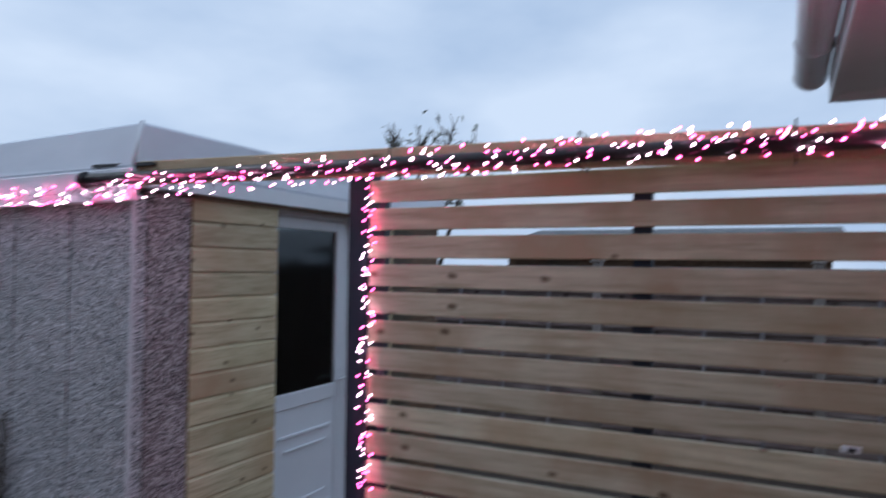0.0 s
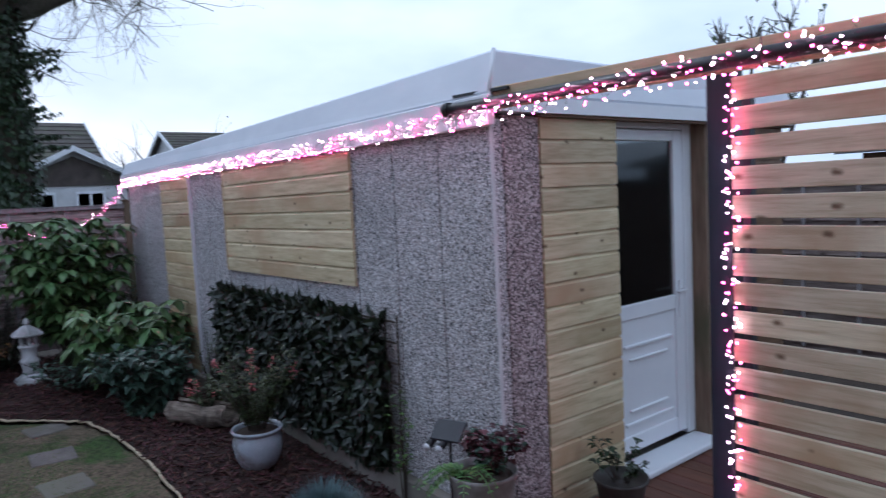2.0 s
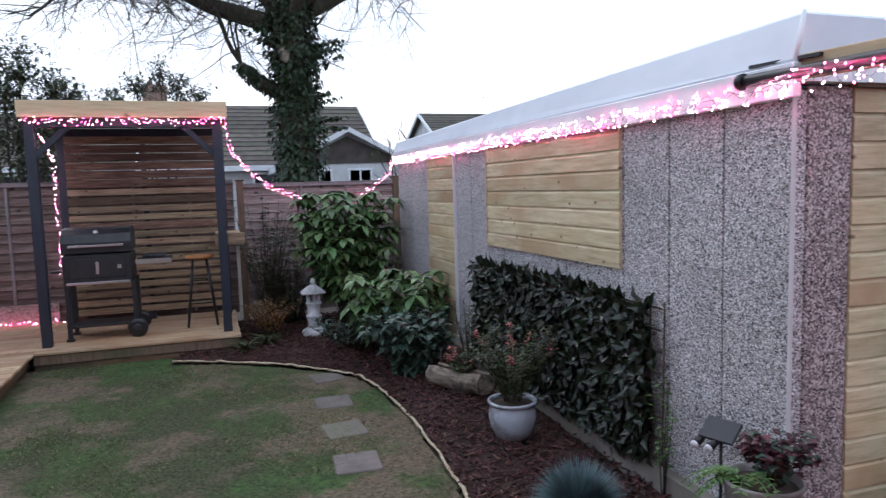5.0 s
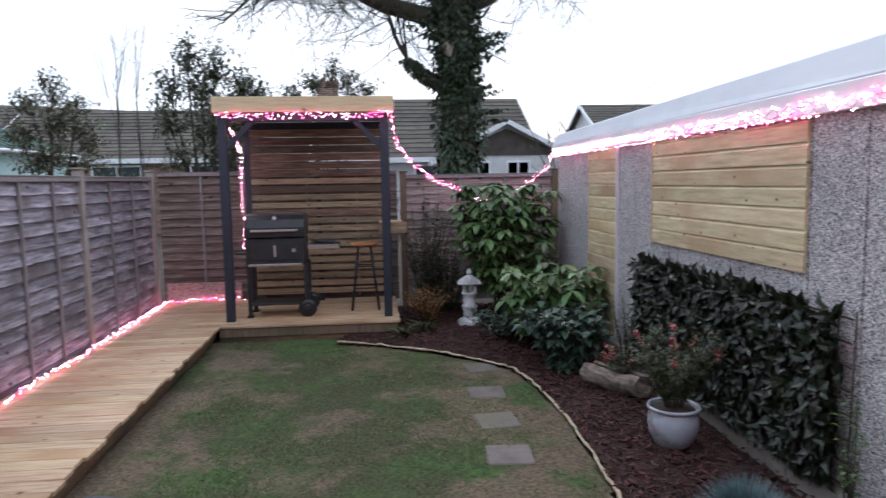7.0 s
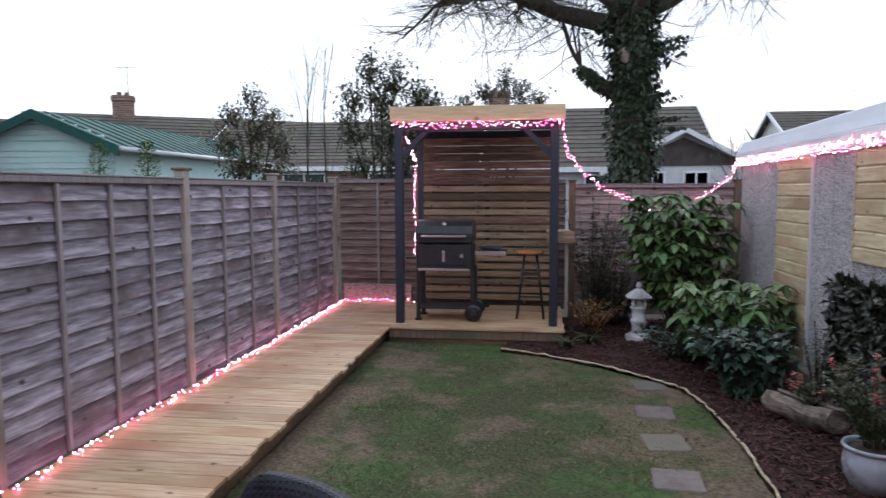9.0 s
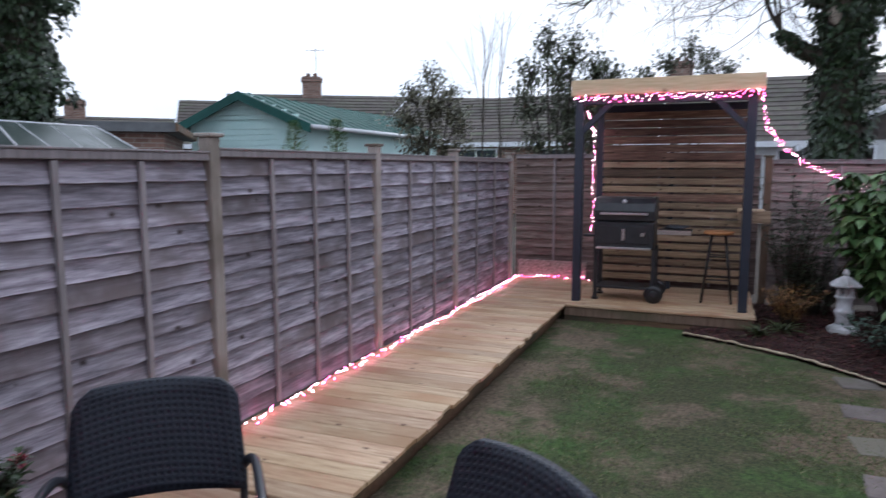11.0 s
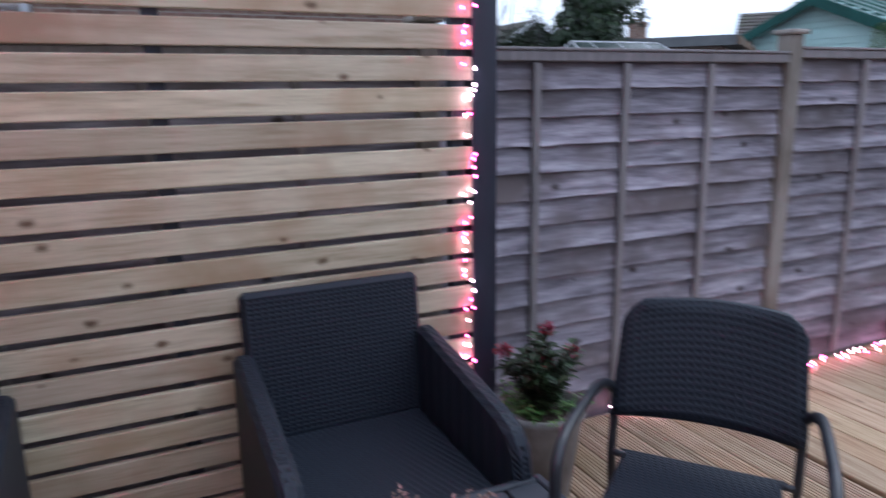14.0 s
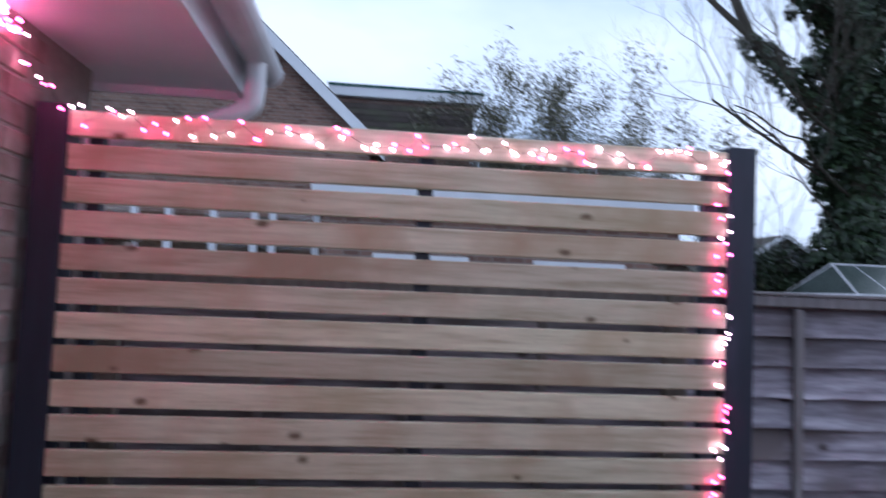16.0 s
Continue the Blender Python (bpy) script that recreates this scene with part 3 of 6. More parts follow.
def sheet(name, poly, z, step, rough, material):
    """A patch of uneven ground inside an outline."""
    xs, ys = [p[0] for p in poly], [p[1] for p in poly]
    nx, ny = int((max(xs) - min(xs)) / step) + 1, int((max(ys) - min(ys)) / step) + 1
    g, ids = Geo(), {}

    def vid(i, j):
        if (i, j) not in ids:
            x, y = min(xs) + i * step, min(ys) + j * step
            ids[(i, j)] = len(g.v)
            g.v.append((x, y, z + rough * noise.noise((x * 2.3, y * 2.3, 3)) + rough * 0.6 * noise.noise((x * 8, y * 8, 1))))
        return ids[(i, j)]
    for i in range(nx):
        for j in range(ny):
            if inside(min(xs) + (i + 0.5) * step, min(ys) + (j + 0.5) * step, poly):
                g.f.append((vid(i, j), vid(i + 1, j), vid(i + 1, j + 1), vid(i, j + 1)))
                g.s.append(True)
    return g.done(name, material)


# ---- ground ----
g = Geo()
N = 24
for i in range(N + 1):
    for j in range(N + 1):
        u, w = 2 * i / N - 1, 2 * j / N - 1
        g.v.append((700 * u * abs(u), 700 * w * abs(w), -0.22))
for i in range(N):
    for j in range(N):
        a = i * (N + 1) + j
        g.f.append((a, a + N + 1, a + N + 2, a + 1))
        g.s.append(True)
tagged(g.done("ground", EARTH), "dark bare garden earth under lawn and beds", "ground", kind="structure")

EDGE = [(-7.32, -0.66), (-7.10, -0.20), (-6.75, 0.35), (-6.36, 0.72), (-6.05, 0.97), (-5.62, 1.04), (-5.1, 1.08), (-4.5, 1.08), (-3.9, 1.05), (-3.4, 1.01), (-2.6, 0.92)]
LAWN = [(-2.55, -2.0), (-7.60, -2.0), (-7.60, -0.66)] + EDGE
BED = EDGE[::-1] + [(-7.6, -0.66), (-7.6, 0.0), (-9.3, 0.0), (-9.3, 2.1), (-2.3, 2.1), (-1.9, 1.9), (-1.9, 0.85)]
tagged(sheet("lawn", LAWN, -0.185, 0.05, 0.012, GRASS), "thin patchy green lawn with bare brown spots", "lawn", kind="structure")
tagged(sheet("mulch_bed", BED, -0.165, 0.06, 0.03, MULCH), "planting bed covered in dark red-brown bark mulch", "flower bed", kind="structure")

g = Geo()
for k in range(34000):
    x, y = R.uniform(-7.6, -2.6), R.uniform(-2.0, 1.08)
    if not inside(x, y, LAWN) or noise.noise((x * 1.4, y * 1.4, 9)) + R.uniform(-0.3, 0.3) < 0.05 + 0.35 * max(0.0, 1 - abs(y + 1.95) / 0.4):
        continue
    a, h = R.uniform(0, 6.28), R.uniform(0.004, 0.014)
    dx, dy = math.cos(a) * 0.004, math.sin(a) * 0.004
    lx, ly = R.uniform(-0.028, 0.028), R.uniform(-0.028, 0.028)
    g.add([(x - dx, y - dy, -0.184), (x + dx, y + dy, -0.184), (x + lx, y + ly, -0.178 + h)], [(0, 1, 2)])
tagged(g.done("grass", BLADE, kind="stuff"), "short sparse green and straw grass blades", "grass")

g = Geo()
for k in range(19000):
    x, y = R.uniform(-9.2, -2.0), R.uniform(-0.6, 2.05)
    if not inside(x, y, BED):
        continue
    m = pose(x, y, -0.148 + R.uniform(-0.012, 0.016), R.uniform(-34, 34), R.uniform(-34, 34), R.uniform(0, 360))
    a, b = R.uniform(0.008, 0.028), R.uniform(0.003, 0.008)
    g.box(-a, a, -b, b, -0.003, 0.003, m)
tagged(g.done("bark_chips", CHIP, kind="stuff"), "loose red-brown bark chips", "mulch")

g = Geo()
pts = []
for (xa, ya), (xb, yb) in zip(EDGE, EDGE[1:]):
    for k in range(8):
        s = k / 8
        pts.append((xa + (xb - xa) * s + R.uniform(-0.006, 0.006), ya + (yb - ya) * s + R.uniform(-0.006, 0.006), -0.155 + R.uniform(-0.008, 0.008)))
g.tube(pts, [0.0105 + R.uniform(-0.003, 0.003) for _ in pts], 7)
tagged(g.done("lawn_edging", ROPE), "thin pale log-roll edging between lawn and mulch", "garden edging")

slab = piece_mesh("stepping_stone", STONE, 0.30, 0.29, 0.05, 0.008)
for x, y, r in ((-3.34, 0.51, 6), (-4.18, 0.56, -5), (-4.79, 0.595, 4), (-5.44, 0.63, -3), (-6.18, 0.70, 8)):
    ob = piece("stepping_stone", slab, None, x, y, -0.200, R.uniform(-1, 1), R.uniform(-1, 1), r)
    tagged(ob, "flat grey square stepping stone set in the lawn", "stepping stone", "stepping stones")


# ---- decks ----
def grooved_mesh(name, material, length, width=0.115, thick=0.028, grooves=6):
    """A deck board along y with rounded grooves in its top."""
    w = width / 2
    outline = [(-w, -thick), (w, -thick), (w, -0.004), (w - 0.004, 0)]
    step = (width - 0.016) / grooves
    x = w - 0.008
    for k in range(grooves):
        outline += [(x, 0), (x - step * 0.10, -0.006), (x - step * 0.34, -0.006), (x - step * 0.44, 0)]
        x -= step
    outline += [(-w + 0.004, 0), (-w, -0.004)]
    g = Geo().prism(outline, "y", -length / 2, length / 2)
    ob = g.done(name, material)
    me = ob.data
    bpy.data.objects.remove(ob)
    return me


patio = thing("deck_patio", "light brown grooved timber patio deck", "deck", kind="structure")
Geo().box(-2.58, 0.84, -2.98, 0.84, -0.20, -0.044).done("joists", SKIRT, patio)
Geo().box(-1.78, 0.84, 0.845, 1.86, -0.20, -0.044).done("joists", SKIRT, patio)
long_board, short_board = grooved_mesh("deck_board", GROOVED, 3.80), grooved_mesh("deck_board", GROOVED, 4.84)
x = -2.54
while x < 0.80:
    if x > -1.75:
        piece("deck_board", short_board, patio, x, -0.56, -0.012)
    else:
        piece("deck_board", long_board, patio, x, -1.08, -0.012)
    x += 0.124

side_deck = thing("deck_by_garage", "dark red-stained timber deck outside the white door", "deck", kind="structure")
Geo().box(-2.30, 0.84, 1.92, 4.9, -0.21, -0.16).done("joists", SKIRT, side_deck)
red_board = piece_mesh("deck_board", RED_DECK, 3.10, 0.118, 0.024, 0.003)
for k in range(24):
    piece("deck_board", red_board, side_deck, -0.74, 1.99 + k * 0.122, -0.142)

walkway = thing("deck_walkway", "new pale timber boardwalk along the fence", "deck", kind="structure")
Geo().box(-9.25, -2.64, -2.90, -2.02, -0.21, -0.032).done("joists", SKIRT, walkway)
walk_board = [piece_mesh("deck_board", DECK, 0.141, ln, 0.028, 0.004) for ln in (1.035, 1.05, 1.062)]
x, k = -2.68, 0
while x > -9.25:
    me = R.choice(walk_board)
    piece("deck_board", me, walkway, x, -2.965 + me.vertices[0].co.y * 0 + 0.52 + R.uniform(-0.008, 0.012), -0.014 + R.uniform(-0.0015, 0.0015), 0, 0, R.uniform(-0.2, 0.2))
    x -= 0.1455
Geo().box(-7.6, -2.66, -2.0, -1.975, -0.13, -0.034).done("edge_joist", SKIRT, walkway)

bar_deck = thing("deck_pergola", "pale timber deck platform under the pergola", "deck", kind="structure")
Geo().box(-9.2, -7.62, -1.90, -0.02, -0.2, -0.034).done("joists", SKIRT, bar_deck)
Geo().box(-7.61, -7.59, -1.93, 0.0, -0.125, -0.034).done("riser", BROWNPOST, bar_deck, "dark brown timber riser")
Geo().box(-7.625, -7.605, -1.93, 0.0, -0.21, -0.13).done("riser", SKIRT, bar_deck)
bar_board = piece_mesh("deck_board", DECK, 0.141, 1.955, 0.028, 0.004)
x = -7.645
while x > -9.2:
    piece("deck_board", bar_board, bar_deck, x, -0.955 + R.uniform(-0.006, 0.006), -0.014)
    x -= 0.1455


# ---- fences ----
def lap_mesh(name, material, length, seed):
    """A rough-sawn overlap board: its lower edge stands forward and wavers."""
    g, n = Geo(), 22
    q = random.Random(seed)
    v = []
    for i in range(n + 1):
        x = -length / 2 + length * i / n
        low = -0.068 + 0.003 * noise.noise((x * 2.2, seed * 3.1, 0)) + q.uniform(-0.003, 0.003)
        fwd = 0.030 + 0.004 * noise.noise((x * 3, seed, 5))
        v += [(x, 0.0, 0.066), (x, -0.008, 0.066), (x, fwd - 0.012, low), (x, fwd, low + 0.003)]
    f = []
    for i in range(n):
        a, b = 4 * i, 4 * i + 4
        f += [(a + 3, b + 3, b, a), (a, b, b + 1, a + 1), (a + 1, b + 1, b + 2, a + 2), (a + 2, b + 2, b + 3, a + 3)]
    f += [(0, 1, 2, 3), (4 * n + 3, 4 * n + 2, 4 * n + 1, 4 * n)]
    ob = g.add(v, f).done(name, material)
    me = ob.data
    bpy.data.objects.remove(ob)
    return me


def fence_run(label, at, turn, posts, panels, material, post_top, timber=None):
    """Lap-panel fence along its own x, facing its own +y; panels holds (left, right, top, batten places)."""
    run = thing("fence", label, "fence", at, turn)
    post = piece_mesh("post", timber or FPOST, 0.085, 0.085, post_top + 0.25, 0.006)
    cap = piece_mesh("post_cap", timber or FPOST, 0.12, 0.12, 0.022, 0.006)
    for x in posts:
        p = piece("post", post, run, x, 0.0, (post_top - 0.25) / 2)
        piece("post_cap", cap, p, 0, 0, (post_top + 0.25) / 2 + 0.011)
    for i, (a, b, top, places) in enumerate(panels):
        wide, mid = b - a - 0.09, (a + b) / 2
        laps = [lap_mesh("lap_board", material, wide, 10 * i + s) for s in range(4)]
        z, k = top - 0.085, 0
        while z > -0.05:
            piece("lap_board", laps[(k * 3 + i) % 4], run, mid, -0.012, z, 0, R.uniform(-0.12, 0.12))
            z, k = z - 0.112 + R.uniform(-0.006, 0.006), k + 1
        rail = piece_mesh("rail", BATTEN, wide, 0.040, 0.040, 0.004)
        piece("rail", rail, run, mid, 0.020, top - 0.024)
        capping = piece_mesh("capping", BATTEN, wide, 0.062, 0.012, 0.003)
        piece("capping", capping, run, mid, 0.016, top + 0.003)
        strip = piece_mesh("batten", BATTEN, 0.032, 0.022, top - 0.05, 0.003)
        for x in places:
            piece("batten", strip, run, x, 0.026, (top - 0.05) / 2, 0, R.uniform(-0.3, 0.3))
    return run


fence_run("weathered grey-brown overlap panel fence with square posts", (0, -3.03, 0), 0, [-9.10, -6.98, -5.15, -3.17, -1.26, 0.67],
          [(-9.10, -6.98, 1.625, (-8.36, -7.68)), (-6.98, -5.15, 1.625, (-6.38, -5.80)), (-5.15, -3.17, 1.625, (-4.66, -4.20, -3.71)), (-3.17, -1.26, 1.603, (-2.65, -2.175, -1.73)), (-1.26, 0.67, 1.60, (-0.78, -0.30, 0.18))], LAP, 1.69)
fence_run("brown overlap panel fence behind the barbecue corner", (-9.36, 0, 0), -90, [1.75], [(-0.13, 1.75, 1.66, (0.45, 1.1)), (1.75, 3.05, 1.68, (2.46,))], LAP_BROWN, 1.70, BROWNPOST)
fence_run("brown overlap panel fence across the garden's end, glow in its colour", (-9.36, 0, 0), -90, [-4.2, -2.25, -0.17], [(-2.25, -0.17, 1.60, (-1.55, -0.95)), (-4.2, -2.25, 1.60, (-3.6, -2.9))], LAP_LIT, 1.64, BROWNPOST)
Geo().box(-9.33, -9.30, -2.95, -2.0, 0.0, 0.24).done("gravel_board", LAP_LIT)
tagged(bpy.data.objects["gravel_board"], "low board along the foot of the back fence", "board", kind="structure")


# ---- slatted screens ----
def screen(label, x0, x1, y, face, top, pitch, tall, count, post_xs, post_top, battens, category="screen"):
    s = thing("slatted_screen", label, category)
    me = piece_mesh("slat", SLAT, x1 - x0, 0.02, tall, 0.003)
    for k in range(count):
        piece("slat", me, s, (x0 + x1) / 2, y - face * 0.01, top - tall / 2 - k * pitch + R.uniform(-0.0015, 0.0015), 0, R.uniform(-0.06, 0.06))
    for xp in post_xs:
        Geo().box(xp - 0.048, xp + 0.048, y - face * 0.0, y - face * 0.096, -0.2, post_top).done("post", NAVY, s, "dark grey painted square post", bevel=0.004)
    for xb, wd in battens:
        Geo().box(xb - wd / 2, xb + wd / 2, y - face * 0.022, y - face * 0.06, -0.05, top - 0.02).done("upright", NAVY, s)
    return s


screen("horizontal pine slat screen between dark painted posts, beside the armchairs", -1.303, 0.722, -2.737, 1, 2.052, 0.0982, 0.0765, 21, (-1.353, 0.772), 2.07, ((-0.33, 0.045), (-1.26, 0.05), (0.65, 0.04)))
screen("horizontal pine slat screen across the passage to the garage", -1.275, 0.84, 2.31, -1, 1.917, 0.1075, 0.084, 19, (-1.325,), 1.96, ((-0.24, 0.06), (-1.23, 0.03), (0.78, 0.045)))

beam = thing("cross_beam", "raw timber beam over the screen, tied to the garage", "beam")
bm_m = Matrix.Translation((0.84, 2.29, 1.95)) @ pose(0, 0, 0, 0, 0.25, 4.6)
Geo().box(-3.22, 0.0, 0.0, 0.045, -0.045, 0.05, bm_m).done("timber", TIMBER, beam, bevel=0.004)
Geo().box(-1.70, 0.0, 0.05, 0.07, 0.03, 0.055, bm_m).done("fillet", TIMBER, beam)
tube_ob = thing("black_pipe", "long black drain pipe with a capped end under the beam", "pipe")
pa, pb = bm_m @ Vector((-3.36, -0.035, -0.025)), bm_m @ Vector((0.0, -0.035, -0.002))
Geo().tube([pa, pa.lerp(pb, 0.5), pb], 0.026, 12).done("tube", BLACK, tube_ob)
Geo().tube([pa - Vector((0.012, 0, 0)), pa + Vector((0.012, 0, 0))], 0.036, 16).done("end_cap", BLACK, tube_ob)
Geo().box(-3.34, -3.0, -0.02, 0.05, 0.028, 0.042, bm_m).done("bracket", BLACK, tube_ob, "flat black metal bracket")


for x in (-1.05, -0.40, 0.20):
    c = bm_m @ Vector((x - 0.84, 0, 0.0))
    tie = Geo().tube([(c.x, c.y - 0.066, c.z - 0.055), (c.x, c.y - 0.066, c.z + 0.056), (c.x, c.y + 0.05, c.z + 0.056), (c.x, c.y + 0.05, c.z - 0.055), (c.x, c.y - 0.066, c.z - 0.055)], 0.003, 5)
    tagged(tie.done("cable_tie", BLACK), "thin black cable tie round pipe and beam", "cable tie")
clip = thing("cable_clip", "small white plastic cable clip with a dark centre on the slats", "clip", (0.34, 2.304, 1.088))
Geo().box(-0.026, 0.026, -0.008, 0.004, -0.009, 0.009).done("clip_body", WHITE, clip, bevel=0.003)
Geo().box(-0.008, 0.012, -0.011, -0.008, -0.006, 0.006).done("clip_centre", METAL_DARK, clip, "dark clip centre")


# ---- garage ----
garage = thing("garage", "pebble-dashed concrete garage with white roof trim and timber cladding", "garage")
GX, GY = -2.30, 2.06
BASE = -0.17


def wall_panel(x0, x1, z0, z1, material=PEBBLE):
    Geo().box(x0 + 0.005, x1 - 0.005, GY, GY + 0.08, z0, z1).done("wall_panel", material, garage, bevel=0.004)


for a, b in ((-2.70, -2.30), (-3.10, -2.70), (-3.52, -3.10), (-4.20, -3.52), (-4.88, -4.20), (-5.56, -4.88), (-5.96, -5.56), (-6.36, -5.96), (-7.25, -6.36), (-7.86, -7.25), (-8.47, -7.86)):
    wall_panel(a, b, BASE, 1.88)
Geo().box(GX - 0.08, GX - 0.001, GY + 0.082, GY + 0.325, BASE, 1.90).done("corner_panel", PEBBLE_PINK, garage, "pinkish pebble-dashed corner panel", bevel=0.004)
Geo().box(-2.3045, -2.299, GY - 0.003, GY + 0.02, BASE, 1.88).done("corner_seam", RENDERED, garage, "pale mortar seam at the corner")
Geo().box(-8.45, GX - 0.09, 4.86, 4.94, BASE, 1.9).done("wall_panel", PEBBLE, garage)
Geo().box(-8.47, -8.39, GY + 0.09, 4.86, BASE, 1.9).done("wall_panel", PEBBLE, garage)
Geo().box(-8.40, -2.40, 2.2, 4.8, BASE, BASE + 0.03).done("garage_floor", CONCRETE, garage)
Geo().box(-8.5, -2.3, GY - 0.07, GY - 0.004, -0.2, -0.03).done("plinth", CONCRETE, garage, "low concrete kerb along the wall", bevel=0.01)


def clad_mesh(length, material, tall=0.1185, axis="x"):
    """Shiplap board: a scooped shoulder along its upper edge."""
    out = [(0, 0), (0.020, 0), (0.020, tall - 0.022), (0.012, tall - 0.012), (0.009, tall), (0, tall)]
    g = Geo()
    if axis == "x":
        g.prism([(-a, z) for a, z in out], "x", -length / 2, length / 2)
    else:
        g.prism([(a, z) for a, z in out], "y", -length / 2, length / 2)
    ob = g.done("cladding_board", material)
    me = ob.data
    bpy.data.objects.remove(ob)
    return me


big, slim = clad_mesh(2.0, CLAD, 0.1155), clad_mesh(0.84, CLAD)
for k in range(7):
    piece("cladding_board", big, garage, -4.53, GY - 0.002, 1.005 + k * 0.1165, 0, -0.3 + R.uniform(-0.05, 0.05))
for k in range(16):
    piece("cladding_board", slim, garage, -6.79, GY - 0.002, -0.08 + k * 0.1195)
Geo().box(-5.545, -5.53, GY - 0.026, GY - 0.002, 1.0, 1.82).done("edge_strip", TIMBER, garage)
Geo().box(-6.365, -6.345, GY - 0.03, GY - 0.002, -0.1, 1.83).done("edge_strip", PIPE, garage, "pale vertical trim strip")
# front_c boards are coloured dark to give the passage its shade behind the screen
front_a, front_b, front_c = clad_mesh(0.60, CLAD_Y, axis="y"), clad_mesh(0.30, CLAD_Y, axis="y"), clad_mesh(0.69, SKIRT, axis="y")
for k in range(17):
    piece("cladding_board", front_a, garage, GX - 0.012, 2.687, -0.12 + k * 0.1195)
    piece("cladding_board", front_b, garage, GX - 0.012, 4.06, -0.12 + k * 0.1195)
    piece("dark_passage_board", front_c, garage, GX - 0.012, 4.56, -0.12 + k * 0.1195)
Geo().box(GX - 0.10, GX - 0.014, 2.39, 2.955, BASE, 1.9).done("front_wall", CONCRETE, garage)
Geo().box(GX - 0.10, GX - 0.014, 3.93, 4.92, BASE, 1.9).done("front_wall", CONCRETE, garage)
Geo().box(GX - 0.12, GX - 0.014, 2.39, 4.92, 1.935, 1.98).done("lintel", TIMBER_Y, garage)
Geo().box(GX - 0.10, GX + 0.004, 3.884, 3.908, -0.12, 1.93).done("door_reveal", BROWNPOST, garage, "brown timber door reveal")

door = Geo().box(-2.46, -2.39, 2.96, 3.03, -0.08, 1.93).box(-2.46, -2.39, 3.79, 3.88, -0.08, 1.93).box(-2.46, -2.39, 3.03, 3.79, 1.87, 1.93).done("door", WHITE, garage, "white plastic half-glazed garage door, closed", bevel=0.006)
leaf_y0, leaf_y1 = 3.034, 3.786
Geo().box(-2.445, -2.395, leaf_y0, leaf_y0 + 0.075, -0.05, 1.866).box(-2.445, -2.395, leaf_y1 - 0.10, leaf_y1, -0.05, 1.866).box(-2.445, -2.395, leaf_y0 + 0.075, leaf_y1 - 0.10, 1.80, 1.866).box(-2.445, -2.395, leaf_y0 + 0.075, leaf_y1 - 0.10, 0.75, 0.84).box(-2.445, -2.395, leaf_y0 + 0.075, leaf_y1 - 0.10, -0.05, 0.05).done("door_leaf", WHITE, door, bevel=0.005)
Geo().box(-2.432, -2.408, leaf_y0 + 0.07, leaf_y1 - 0.095, 0.05, 0.75).done("lower_panel", WHITE, door)
for z0, z1, inset in ((0.58, 0.60, 0.02), (0.50, 0.515, 0.07), (0.19, 0.205, 0.07), (0.11, 0.13, 0.02)):
    Geo().box(-2.409, -2.392, leaf_y0 + 0.10 + inset, leaf_y1 - 0.13 - inset, z0, z1).done("moulding", WHITE, door, bevel=0.004)
Geo().box(-2.424, -2.416, leaf_y0 + 0.07, leaf_y1 - 0.095, 0.835, 1.805).done("pane", DARKPANE, door, "dark frosted door glass")
hg = Geo().box(-2.397, -2.385, 3.715, 3.745, 0.70, 0.93).tube([(-2.385, 3.73, 0.87), (-2.345, 3.73, 0.87), (-2.34, 3.63, 0.87)], 0.010, 8)
hg.done("handle", WHITE, door, "white lever handle")
Geo().box(-2.40, -2.20, 2.97, 3.875, -0.125, -0.085).done("sill", WHITE, door, "white projecting threshold", bevel=0.008)

roof = Geo()
top_a, top_b = 2.185, 2.065
ya, yb = GY - 0.05, 4.98
v = [(GX + 0.05, ya, 1.985), (-8.52, ya, 1.93), (GX + 0.05, ya + 0.05, top_a), (-8.52, ya + 0.05, top_b), (GX + 0.02, yb, top_a), (-8.52, yb, top_b), (GX + 0.05, yb, 1.985), (-8.52, yb, 1.93)]
roof.add(v, [(0, 1, 3, 2), (2, 3, 5, 4), (4, 5, 7, 6), (0, 2, 4, 6), (1, 7, 5, 3), (0, 6, 7, 1)])
roof.done("roof", ROOFWHITE, garage, "pale white moulded roof edge", bevel=0.012)
fa = Geo()
fa.add([(GX + 0.06, ya - 0.012, 1.845), (-8.53, ya - 0.012, 1.815), (-8.53, ya - 0.012, 1.932), (GX + 0.06, ya - 0.012, 1.983), (GX + 0.06, ya + 0.03, 1.845), (-8.53, ya + 0.03, 1.815), (-8.53, ya + 0.03, 1.932), (GX + 0.06, ya + 0.03, 1.983)], [(0, 1, 2, 3), (7, 6, 5, 4), (0, 4, 5, 1), (3, 2, 6, 7), (0, 3, 7, 4), (1, 5, 6, 2)])
fa.done("fascia", WHITE, garage, "white fascia board under the roof edge", bevel=0.004)
Geo().box(GX - 0.02, GX + 0.055, ya + 0.04, yb, 1.91, 1.983).done("front_fascia", WHITE, garage)
# thin dark strip along the bottom of the front fascia
Geo().box(GX - 0.02, GX + 0.04, ya + 0.35, yb, 1.895, 1.909).done("dark_strip", SKIRT, garage)
Geo().tube([(GX + 0.045, ya + 0.01, 1.985), (GX + 0.042, ya + 0.055, top_a + 0.004)], 0.010, 8).done("corner_trim", WHITE, garage)


